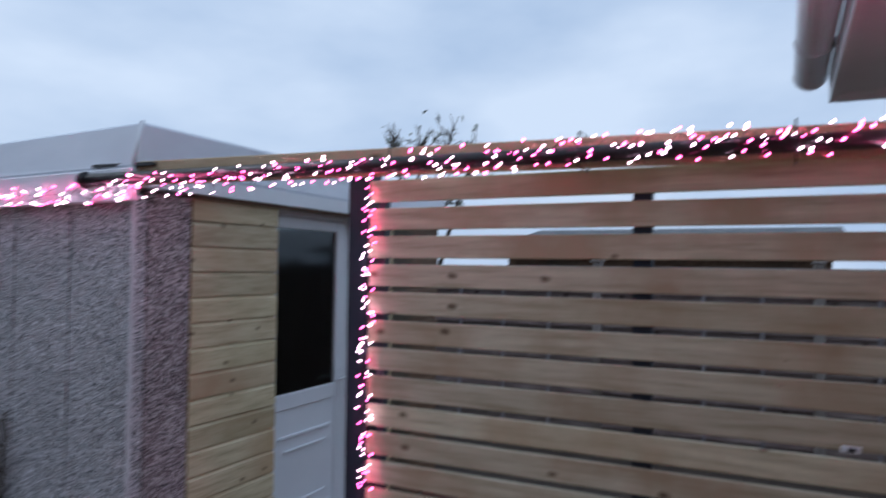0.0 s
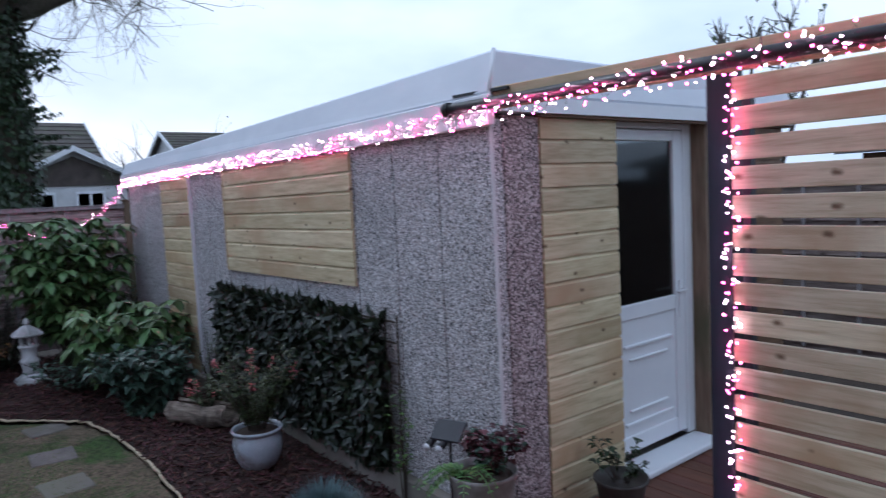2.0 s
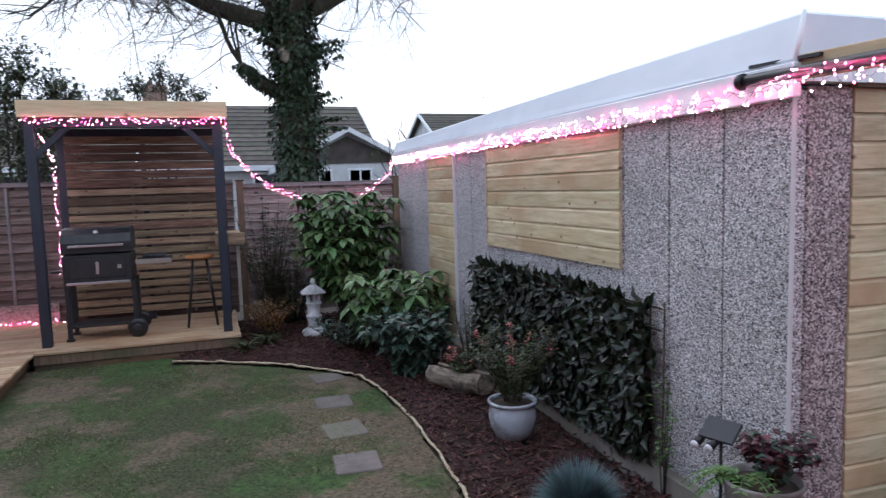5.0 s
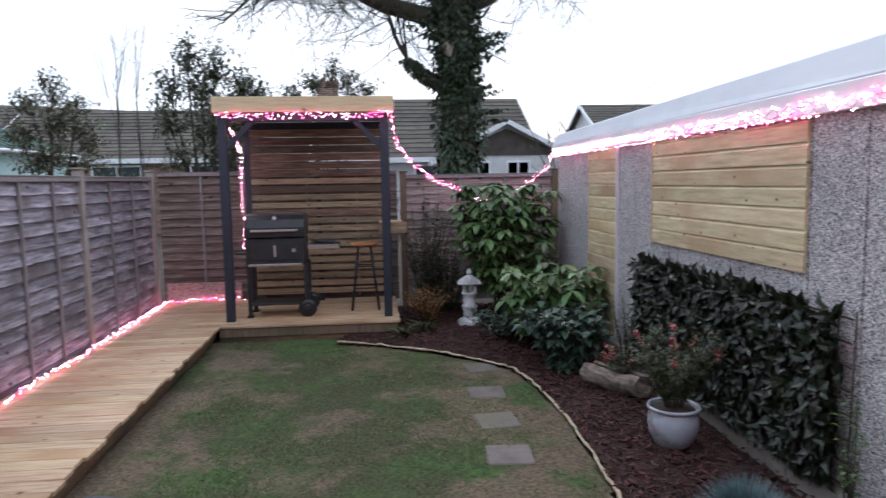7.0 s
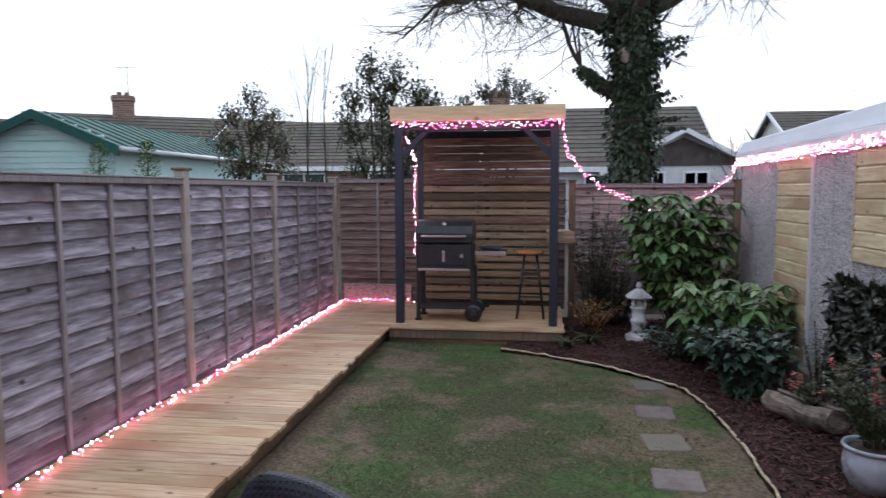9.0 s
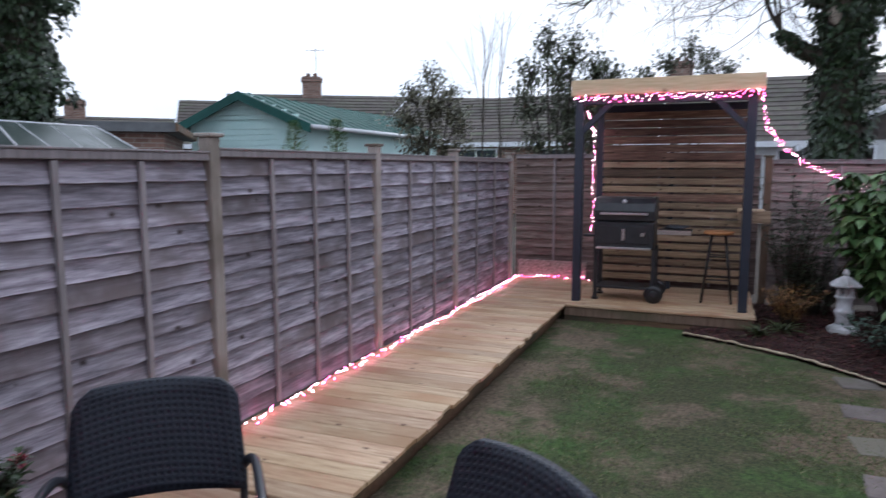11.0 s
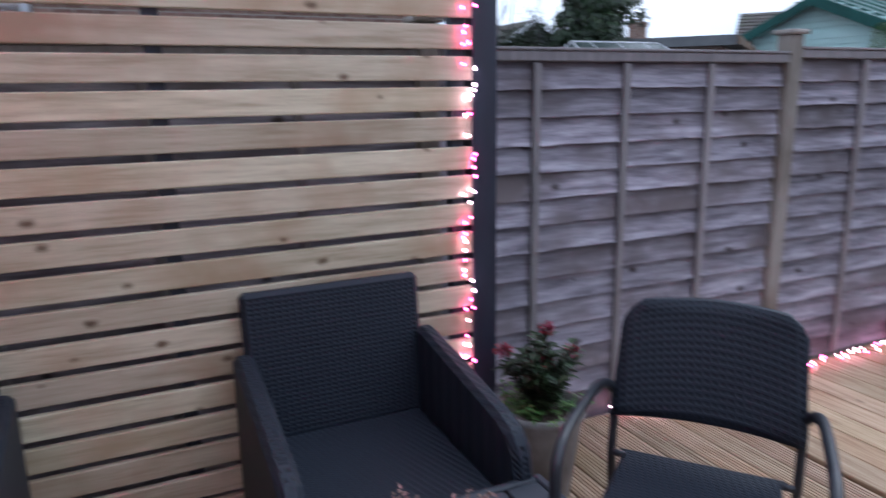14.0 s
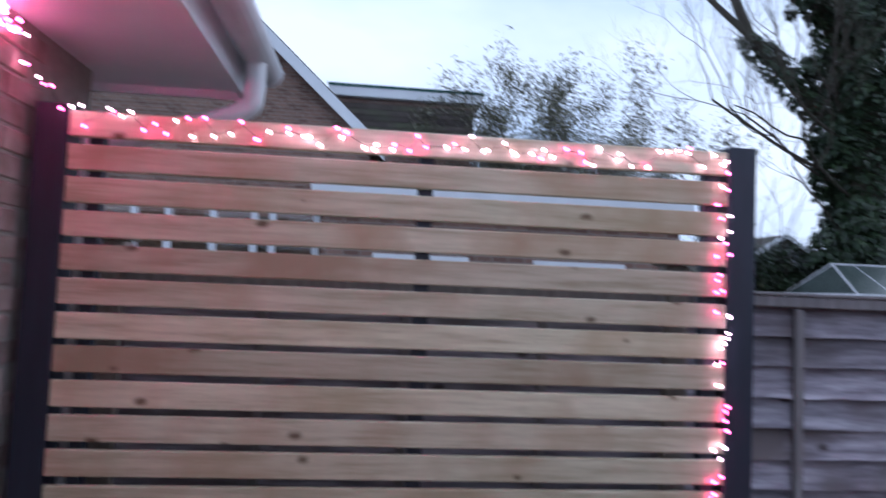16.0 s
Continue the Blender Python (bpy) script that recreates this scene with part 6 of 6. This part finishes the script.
leafy_tree("garden_tree", "bare grey twiggy tree behind the garage", (-17.5, 5.2, -0.2), 3.9, 1.0, OLIVELEAF, 160, 0.07, 231, 8)
leafy_tree("garden_tree", "bare twiggy tree below the ivy tree", (-6.4, -11.4, -0.2), 3.7, 0.9, OLIVELEAF, 60, 0.07, 232, 9, 4)
for x, y, sd in ((-14.3, -5.2, 241), (-14.6, -4.85, 242)):
    t = thing("bare_sapling", "thin bare sapling against the sky", "tree", (x, y, -0.2))
    g, q, tips = Geo(), random.Random(sd), []
    grow(g, Vector((0, 0, 0)), Vector((0.02, 0, 1)), 3.4, 0.03, 0, q, tips, 0.08)
    top = tips[0][0]
    for k in range(9):
        i = q.randint(1, 4)
        grow(g, top[i], Vector((q.uniform(-0.3, 0.3), q.uniform(-0.3, 0.3), 1)).normalized(), q.uniform(1.0, 2.2), 0.011, 1, q, tips, 0.15)
    g.done("trunk", TWIG, t, kind="stuff")


# ---- neighbouring buildings ----
def pitched(name, label, at, turn, w, d, eave, ridge, wall, tile=TILE, courses=14, windows=(), over=0.3, barge=True, category="house"):
    """A house with its gables at its own -x and +x ends; its ridge runs along x."""
    h = thing(name, label, category, at, turn)
    Geo().box(-w / 2, w / 2, -d / 2, d / 2, 0, eave).done("wall", wall, h)
    for s in (-1, 1):
        Geo().prism([(-d / 2, eave), (d / 2, eave), (0, ridge - 0.06)], "x", s * (w / 2 - 0.12), s * w / 2).done("gable", wall, h)
    for s in (-1, 1):
        g = Geo()
        y1, z1 = s * (d / 2 + over), eave - over * (ridge - eave) / (d / 2)
        for k in range(courses):
            a, b = k / courses, (k + 1) / courses
            ya, za, yb, zb = y1 * (1 - a), z1 + (ridge - z1) * a, y1 * (1 - b), z1 + (ridge - z1) * b
            g.add([(-w / 2 - over, ya, za + 0.045), (w / 2 + over, ya, za + 0.045), (w / 2 + over, yb, zb + 0.015), (-w / 2 - over, yb, zb + 0.015),
                   (-w / 2 - over, ya, za), (w / 2 + over, ya, za), (w / 2 + over, yb, zb - 0.03), (-w / 2 - over, yb, zb - 0.03)],
                  [(0, 1, 2, 3), (7, 6, 5, 4), (0, 4, 5, 1), (1, 5, 6, 2), (3, 2, 6, 7), (0, 3, 7, 4)])
        g.done("roof_slope", tile, h, kind="stuff")
        Geo().box(-w / 2 - over, w / 2 + over, y1 - 0.02 * s, y1 + 0.03 * s, z1 - 0.14, z1 + 0.03).done("eaves_board", WHITE, h)
        if barge:
            for e in (-1, 1):
                x = e * (w / 2 + over)
                Geo().add([(x - 0.02, y1, z1 - 0.13), (x + 0.03, y1, z1 - 0.13), (x + 0.03, 0, ridge - 0.10), (x - 0.02, 0, ridge - 0.10), (x - 0.02, y1, z1 + 0.05), (x + 0.03, y1, z1 + 0.05), (x + 0.03, 0, ridge + 0.06), (x - 0.02, 0, ridge + 0.06)],
                          [(0, 1, 2, 3), (4, 7, 6, 5), (0, 4, 5, 1), (2, 6, 7, 3), (0, 3, 7, 4), (1, 5, 6, 2)]).done("barge_board", WHITE, h)
    for x, y, z, ww, hh, face in windows:
        axis = pose(x, y, z, 0, 0, face)
        win = Geo()
        for a, b, c, e in ((-ww / 2, ww / 2, -hh / 2, -hh / 2 + 0.07), (-ww / 2, ww / 2, hh / 2 - 0.07, hh / 2), (-ww / 2, -ww / 2 + 0.07, -hh / 2 + 0.07, hh / 2 - 0.07), (ww / 2 - 0.07, ww / 2, -hh / 2 + 0.07, hh / 2 - 0.07), (-0.03, 0.03, -hh / 2 + 0.07, hh / 2 - 0.07)):
            win.box(a, b, -0.05, 0.02, c, e)
        wo = win.done("window", WHITE, h)
        wo.matrix_basis = axis
        Geo().box(-ww / 2 + 0.05, ww / 2 - 0.05, -0.03, -0.02, -hh / 2 + 0.05, hh / 2 - 0.05).done("pane", PANEFAR, wo)
    return h


PANEFAR = surf("dark_window_glass", [(0.02, 0.025, 0.03), (0.05, 0.055, 0.06)], 1.0, rough=0.08, bump=0)


def chimney(parent, x, y, z0, z1, aerial=True):
    c = Geo().box(x - 0.42, x + 0.42, y - 0.30, y + 0.30, z0, z1).box(x - 0.47, x + 0.47, y - 0.35, y + 0.35, z1 - 0.22, z1 - 0.06).done("chimney", BRICK_FAR, parent)
    for k in (-0.15, 0.15):
        Geo().lathe([(0.10, z1), (0.09, z1 + 0.12), (0.11, z1 + 0.15)], 10, (x + k, y, 0)).done("chimney_pot", BRICK_FAR, c)
    if aerial:
        g = Geo().tube([(x + 0.2, y, z1), (x + 0.2, y, z1 + 1.25)], 0.018, 5).tube([(x - 0.25, y, z1 + 1.15), (x + 0.6, y, z1 + 1.2)], 0.012, 4)
        for k in range(7):
            g.tube([(x - 0.2 + 0.12 * k, y - 0.22, z1 + 1.16), (x - 0.2 + 0.12 * k, y + 0.22, z1 + 1.16)], 0.008, 4)
        g.done("aerial", METAL_DARK, c)


pitched("bungalow", "brown-tiled bungalow with a white-trimmed gable porch", (-26.5, 1.6, -0.2), 90, 7.0, 7.6, 2.6, 4.75, RENDERED, windows=((0.3, -3.83, 1.7, 1.5, 1.1, 180),))
porch = pitched("porch", "white-boarded gable porch on the bungalow", (-23.2, 4.1, -0.2), 0, 2.2, 4.3, 2.45, 3.55, RENDERED, windows=((1.12, 0.4, 1.95, 0.8, 0.7, -90), (1.12, -0.9, 1.95, 0.8, 0.7, -90)), category="porch")
Geo().prism([(-1.95, 2.46), (1.95, 2.46), (0, 3.32)], "x", 1.115, 1.14).done("gable_board", TILE, porch, "dark boarded gable")
longh = pitched("bungalow", "long brown-tiled bungalow with white eaves", (-28.5, -7.5, -0.2), 90, 11.5, 7.0, 2.75, 4.6, BRICK_FAR, windows=((-1.5, -3.53, 1.9, 1.7, 1.0, 180), (1.8, -3.53, 1.9, 1.7, 1.0, 180)))
chimney(longh, 5.6, 0.0, 4.2, 5.7, False)
pitched("bungalow", "grey-roofed house with a white gable edge", (-31.2, 13.6, -0.2), 90, 8.0, 6.6, 3.3, 5.0, RENDERED)
far_row = pitched("bungalow", "distant brown-roofed bungalow with a chimney and aerial", (-29.0, -14.5, -0.2), 122, 14.0, 7.0, 2.9, 4.9, BRICK_FAR)
chimney(far_row, -3.6, 0.0, 4.5, 5.7)
pitched("bungalow", "distant low bungalow with brown roof tiles", (-24.0, -20.0, -0.2), 128, 2.9, 6.0, 2.7, 4.45, BRICK_FAR)
row3 = pitched("bungalow", "distant low bungalow with a small chimney", (-24.5, -27.0, -0.2), 135, 9.0, 7.0, 2.3, 4.0, BRICK_FAR)
chimney(row3, -1.4, 0.0, 3.6, 4.75, False)

pitched("bungalow", "distant grey-roofed bungalow with a white gable edge", (-15.6, -28.0, -0.2), 90, 6.0, 4.6, 2.9, 4.35, LEAD)

shed = thing("garden_shed", "mint-green boarded garden building with a dark green roof", "shed", (-16.60, -10.18, -0.2), -88)
W, D2, EV, RG = 2.95, 8.0, 2.68, 3.24
for k in range(23):
    z = 0.0 + k * 0.115
    Geo().box(-W / 2, W / 2, D2 / 2 - 0.02, D2 / 2 + 0.012, z, z + 0.104).done("board", MINT, shed)
for k in range(7):
    z = EV + 0.06 + k * 0.105
    half = (W / 2) * (1 - (z - EV) / (RG - EV)) - 0.02
    if half > 0.05:
        Geo().box(-half, half, D2 / 2 - 0.02, D2 / 2 + 0.012, z, z + 0.095).done("board", MINT, shed)
Geo().box(-W / 2, W / 2, -D2 / 2, D2 / 2 - 0.03, 0, EV).done("wall", MINT, shed)
Geo().prism([(-W / 2, EV), (W / 2, EV), (0, RG)], "y", -D2 / 2, D2 / 2 - 0.03).done("gable", MINT, shed)
for s in (-1, 1):
    g = Geo()
    g.add([(0, -D2 / 2 - 0.2, RG + 0.03), (0, D2 / 2 + 0.25, RG + 0.03), (s * (W / 2 + 0.25), D2 / 2 + 0.25, EV - 0.12), (s * (W / 2 + 0.25), -D2 / 2 - 0.2, EV - 0.12), (0, -D2 / 2 - 0.2, RG + 0.07), (0, D2 / 2 + 0.25, RG + 0.07), (s * (W / 2 + 0.25), D2 / 2 + 0.25, EV - 0.08), (s * (W / 2 + 0.25), -D2 / 2 - 0.2, EV - 0.08)],
          [(0, 1, 2, 3), (7, 6, 5, 4), (0, 4, 5, 1), (1, 5, 6, 2), (2, 6, 7, 3), (3, 7, 4, 0)])
    roof_ob = g.done("roof", GREENROOF, shed, "ribbed dark green sheet roof")
    for k in range(18):
        y = -D2 / 2 - 0.1 + k * 0.47
        Geo().tube([(0, y, RG + 0.075), (s * (W / 2 + 0.25), y, EV - 0.075)], 0.02, 5).done("rib", GREENROOF, roof_ob)
    Geo().add([(0, D2 / 2 + 0.25, RG - 0.10), (s * (W / 2 + 0.28), D2 / 2 + 0.25, EV - 0.27), (s * (W / 2 + 0.28), D2 / 2 + 0.25, EV - 0.07), (0, D2 / 2 + 0.25, RG + 0.09), (0, D2 / 2 + 0.29, RG - 0.10), (s * (W / 2 + 0.28), D2 / 2 + 0.29, EV - 0.27), (s * (W / 2 + 0.28), D2 / 2 + 0.29, EV - 0.07), (0, D2 / 2 + 0.29, RG + 0.09)],
              [(0, 1, 2, 3), (7, 6, 5, 4), (0, 4, 5, 1), (1, 5, 6, 2), (2, 6, 7, 3), (3, 7, 4, 0)]).done("barge_board", GREENROOF, shed, "dark green barge board")
for s in (-1, 1):
    Geo().tube([(s * (W / 2 + 0.29), -D2 / 2 - 0.2, EV - 0.13), (s * (W / 2 + 0.29), D2 / 2 + 0.22, EV - 0.13)], 0.05, 8).done("gutter", PIPE, shed, "white gutter")
Geo().box(W / 2 + 0.005, W / 2 + 0.03, -1.6, 1.9, 1.5, 2.25).done("window_strip", WHITE, shed, "white framed side window")

store = thing("brick_garage", "flat-roofed brick garage next door", "garage", (-9.25, -10.6, -0.2), 38)
Geo().box(-2.2, 1.6, -1.2, 1.2, 0, 2.27).done("wall", BRICK_FAR, store)
Geo().box(-2.9, 1.75, -1.4, 1.4, 2.27, 2.42).done("roof", LEAD, store, "dark felt flat roof")
Geo().box(-2.95, 1.8, 1.4, 1.44, 2.28, 2.40).done("fascia", SKIRT, store)
green = thing("greenhouse", "glass greenhouse with a hipped roof showing over the fence", "greenhouse", (-7.15, -9.25, -0.2))
EAVES = [(-1.0, 0.75, 1.92), (1.0, 0.75, 1.92), (1.0, -0.75, 1.92), (-1.0, -0.75, 1.92)]
RIDGE = [(-0.8, 0, 2.33), (0.8, 0, 2.33)]
for p in EAVES:
    Geo().tube([(p[0], p[1], 0), p], 0.018, 5).done("corner_bar", PIPE, green)
Geo().tube(EAVES + EAVES[:1], 0.016, 5).done("eaves_bar", PIPE, green, "pale glazing bar")
Geo().tube(RIDGE, 0.016, 5).done("ridge_bar", PIPE, green)
for e, r in zip(EAVES, (RIDGE[0], RIDGE[1], RIDGE[1], RIDGE[0])):
    Geo().tube([e, r], 0.014, 5).done("hip_bar", PIPE, green)
for x in (-0.5, 0.0, 0.5):
    for y in (-0.75, 0.75):
        Geo().tube([(x, y, 0.0), (x, y, 1.92), (x, 0, 2.33)], 0.007, 5).done("glazing_bar", PIPE, green)
for face in ((EAVES[0], EAVES[1], RIDGE[1], RIDGE[0]), (EAVES[2], EAVES[3], RIDGE[0], RIDGE[1]), (EAVES[1], EAVES[2], RIDGE[1]), (EAVES[3], EAVES[0], RIDGE[0])):
    n = len(face)
    low = [(x, y, z - 0.006) for x, y, z in face]
    Geo().add(list(face) + low, [tuple(range(n)), tuple(range(2 * n - 1, n - 1, -1))] + [(i, n + i, n + (i + 1) % n, (i + 1) % n) for i in range(n)]).done("pane", GREENPANE, green, "opaque dark greenish glass")

annex = thing("rear_extension", "single-storey brick extension with white window frames next door", "house extension", (-1.9, -11.4, -0.2))
Geo().box(-2.6, 2.4, -1.5, 1.5, 0, 2.72).done("wall", BRICK_FAR, annex)
Geo().box(-2.75, 2.55, -1.6, 1.62, 2.95, 3.10).done("roof_edge", WHITE, annex, "white roof edge")
Geo().box(-2.65, 2.45, -1.5, 1.55, 2.72, 2.95).done("parapet", LEAD, annex)
for x in (1.05, -1.15):
    w = Geo().box(x - 0.65, x + 0.65, 1.5, 1.55, 2.12, 2.22).box(x - 0.65, x - 0.58, 1.5, 1.55, 1.0, 2.12).box(x + 0.58, x + 0.65, 1.5, 1.55, 1.0, 2.12).box(x - 0.65, x + 0.65, 1.5, 1.55, 0.93, 1.0).done("window", WHITE, annex)
    Geo().box(x - 0.58, x + 0.58, 1.505, 1.515, 1.0, 2.12).done("pane", PANEFAR, w)
cons = thing("conservatory", "white-framed glazed lean-to next door", "conservatory", (2.3, -10.4, -0.2))
g = Geo()
for x in (-1.7, -1.1, -0.85, -0.3, 0.3, 0.75, 1.4):
    g.box(x - 0.045, x + 0.045, 0.0, 0.09, 0.0, 2.75)
g.box(-1.75, 1.5, -0.01, 0.10, 2.75, 2.88).box(-1.75, 1.5, -0.01, 0.10, 0.55, 0.62)
g.done("glazing_frame", WHITE, cons)
# dark sheet just behind the glazing, standing for the unlit interior
Geo().box(-1.75, 1.5, -0.3, -0.2, 0, 2.7).done("dark_interior", SKIRT, cons)
Geo().box(-1.72, 1.47, 0.03, 0.038, 0.62, 2.75).done("pane", PANE, cons)

tallh = thing("brick_house", "two-storey brick house with a white gable edge", "house", (4.05, -17.0, -0.2))
Geo().prism([(-4.1, 0), (4.1, 0), (4.1, 4.7), (0.0, 8.5), (-4.1, 4.7)], "y", -2.4, 2.4).done("wall", BRICK_FAR, tallh)
for s in (-1, 1):
    g = Geo()
    g.add([(0, -2.6, 8.55), (0, 2.65, 8.55), (s * 4.4, 2.65, 4.47), (s * 4.4, -2.6, 4.47), (0, -2.6, 8.7), (0, 2.65, 8.7), (s * 4.4, 2.65, 4.62), (s * 4.4, -2.6, 4.62)], [(0, 1, 2, 3), (7, 6, 5, 4), (0, 4, 5, 1), (1, 5, 6, 2), (2, 6, 7, 3), (3, 7, 4, 0)])
    g.done("roof", TILE, tallh)
    Geo().add([(0, 2.66, 8.38), (s * 4.4, 2.66, 4.30), (s * 4.4, 2.66, 4.58), (0, 2.66, 8.66), (0, 2.71, 8.38), (s * 4.4, 2.71, 4.30), (s * 4.4, 2.71, 4.58), (0, 2.71, 8.66)], [(0, 1, 2, 3), (7, 6, 5, 4), (0, 4, 5, 1), (1, 5, 6, 2), (2, 6, 7, 3), (3, 7, 4, 0)]).done("barge_board", WHITE, tallh, "white barge board")
dorm = thing("flat_roofed_house", "dark tile-hung flat-roofed upper storey with white edge", "house", (-1.4, -17.2, -0.2))
Geo().box(-0.9, 2.2, -1.5, 1.5, 0, 5.9).done("wall", BRICK_FAR, dorm)
g = Geo()
for k in range(7):
    g.box(-0.92, 2.2, 1.5, 1.53 + 0.012, 4.9 + k * 0.13, 5.02 + k * 0.13)
g.done("hung_tiles", TILE, dorm, kind="stuff")
Geo().box(-1.1, 2.3, -1.6, 1.66, 5.92, 6.12).done("fascia", WHITE, dorm)
Geo().box(-1.12, 2.32, -1.62, 1.68, 6.12, 6.18).done("roof", GREENROOF, dorm, "thin dark green roof covering")

fence_run("dark panel fence beyond the side passage", (0, 6.9, -0.15), 180, [-2.4, -0.45, 1.5, 3.45], [(-2.4, -0.45, 1.75, (-1.9, -1.4, -0.9)), (-0.45, 1.5, 1.75, (0.0, 0.5, 1.0)), (1.5, 3.45, 1.75, (2.0, 2.5, 3.0))], LAP_BROWN, 1.8)
north_shed = thing("lean_to", "pale lean-to roof behind the side fence", "shed", (-1.2, 8.6, -0.2))
Geo().box(-1.6, 1.8, -0.8, 0.8, 0, 1.95).done("wall", SKIRT, north_shed)
Geo().add([(-1.8, -1.0, 1.95), (2.0, -1.0, 1.95), (2.0, 1.0, 2.28), (-1.8, 1.0, 2.28), (-1.8, -1.0, 2.0), (2.0, -1.0, 2.0), (2.0, 1.0, 2.33), (-1.8, 1.0, 2.33)], [(3, 2, 1, 0), (4, 5, 6, 7), (0, 1, 5, 4), (1, 2, 6, 5), (2, 3, 7, 6), (3, 0, 4, 7)]).done("roof", LEAD, north_shed)


# ---- string lights ----
def bulbs(g, p, r):
    x, y, z = p
    g.add([(x + r, y, z), (x - r, y, z), (x, y + r, z), (x, y - r, z), (x, y, z + r * 1.25), (x, y, z - r * 1.25)],
          [(0, 2, 4), (2, 1, 4), (1, 3, 4), (3, 0, 4), (2, 0, 5), (1, 2, 5), (3, 1, 5), (0, 3, 5)])


def string_lights(label, path, per_metre, jitter, seed, white=0.5, r=0.0055, loops=1):
    """Cable with many tiny bulbs, some pink and some white, scattered close round a path."""
    t = thing("string_lights", label, "string lights")
    q = random.Random(seed)
    cable, pink, pale = Geo(), Geo(), Geo()
    path = [Vector(p) for p in path]
    for lp in range(loops):
        pts, carry = [], 0.0
        for a, b in zip(path, path[1:]):
            n = max(2, int((b - a).length * per_metre / loops))
            for k in range(n):
                c = a.lerp(b, (k + q.random()) / n)
                o = Vector((q.uniform(-1, 1) * jitter[0], q.uniform(-1, 1) * jitter[1], q.uniform(-1, 1) * jitter[2]))
                pts.append(c + o * 0.7)
                bulbs(pale if q.random() < white else pink, c + o, r * q.uniform(0.85, 1.1))
        if len(pts) > 2:
            cable.tube(pts, 0.0011, 3)
    cable.done("cable", WIRE, t)
    pink.done("pink_bulbs", PINKBULB, t, "tiny glowing pink bulbs", kind="stuff")
    pale.done("white_bulbs", WHITEBULB, t, "tiny glowing white bulbs", kind="stuff")
    return t


string_lights("pink and white cluster lights along the garage eaves", [(-2.26, 1.983, 1.885), (-4.0, 1.983, 1.865), (-6.2, 1.983, 1.85), (-8.52, 1.983, 1.835)], 58, (0.02, 0.014, 0.046), 301, 0.6, r=0.0050, loops=3)
string_lights("pink and white lights wound along the cross beam", [(0.8, 2.235, 1.96), (-0.3, 2.14, 1.955), (-1.28, 2.06, 1.93), (-1.8, 2.02, 1.91), (-2.3, 1.975, 1.90)], 98, (0.02, 0.012, 0.05), 302, 0.5, r=0.0047, loops=2)
string_lights("pink and white lights down the screen post by the garage", [(-1.262, 2.285, 1.92), (-1.272, 2.29, 1.2), (-1.262, 2.285, 0.6), (-1.268, 2.285, 0.0)], 74, (0.032, 0.008, 0.02), 303, 0.5, r=0.0046, loops=2)
string_lights("pink and white lights along the screen top and house wall", [(-1.29, -2.722, 2.02), (-0.6, -2.722, 2.01), (0.1, -2.722, 2.015), (0.70, -2.722, 2.035), (0.78, -2.71, 2.09), (0.82, -2.68, 2.18), (0.845, -2.55, 2.26), (0.82, -2.3, 2.27)], 34, (0.012, 0.006, 0.036), 304, 0.55, r=0.005)
string_lights("pink and white cluster lights under the house eaves", [(0.835, -2.62, 2.24), (0.81, -2.3, 2.265), (0.80, -1.1, 2.268)], 84, (0.02, 0.02, 0.026), 311, 0.15, r=0.0070, loops=2)
string_lights("pink and white lights down the screen post by the armchair", [(-1.28, -2.722, 2.02), (-1.288, -2.722, 1.3), (-1.28, -2.722, 0.6), (-1.285, -2.722, 0.05)], 36, (0.024, 0.006, 0.02), 305, 0.55, r=0.005)
string_lights("pink and white lights along the foot of the fence", [(-2.1, -2.93, 0.03), (-3.3, -2.90, 0.025), (-5.2, -2.90, 0.025), (-7.1, -2.90, 0.025), (-9.1, -2.90, 0.03), (-9.22, -2.75, 0.03), (-9.24, -1.95, 0.03)], 28, (0.03, 0.02, 0.02), 306, 0.6, r=0.0060)
string_lights("pink and white lights across the pergola front", [(-7.68, -1.90, 2.27), (-7.68, -1.45, 2.24), (-7.68, -0.95, 2.255), (-7.68, -0.45, 2.24), (-7.68, -0.02, 2.27), (-7.69, 0.0, 2.10)], 62, (0.012, 0.02, 0.035), 307, 0.45, r=0.0048)
string_lights("pink and white lights down the pergola's back post", [(-7.80, -1.76, 2.12), (-8.3, -1.79, 2.02), (-8.93, -1.86, 1.9), (-8.96, -1.88, 1.3), (-8.94, -1.87, 0.95), (-8.96, -1.88, 0.62)], 34, (0.012, 0.015, 0.02), 308, 0.6, r=0.0048)
string_lights("pink and white lights swagged from pergola to garage over the shrubs", [(-7.70, 0.01, 2.08), (-7.9, 0.06, 1.93), (-8.3, 0.21, 1.77), (-8.7, 0.475, 1.56), (-9.0, 0.755, 1.46), (-9.22, 1.0, 1.35), (-9.25, 1.35, 1.20), (-9.22, 1.67, 1.39), (-9.0, 1.88, 1.54), (-8.76, 2.02, 1.70), (-8.53, 1.99, 1.83)], 52, (0.012, 0.02, 0.028), 309, 0.6, r=0.0037)


# ---- bricks of the house wall ----
brick = piece_mesh("brick", BRICK, 0.03, 0.215, 0.065, 0.004)
rest = Geo()
for k in range(33):
    z = -0.16 + 0.075 * k
    y = -2.74 + (0.1125 if k % 2 else 0)
    while y < 3.0:
        if y < -1.6:
            piece("brick", brick, house, 0.862 + R.uniform(-0.001, 0.001), y, z)
        else:
            rest.box(0.848, 0.868, y - 0.1075, y + 0.1075, z - 0.0325, z + 0.0325)
        y += 0.225
rest.done("bricks", BRICK, house, kind="stuff")
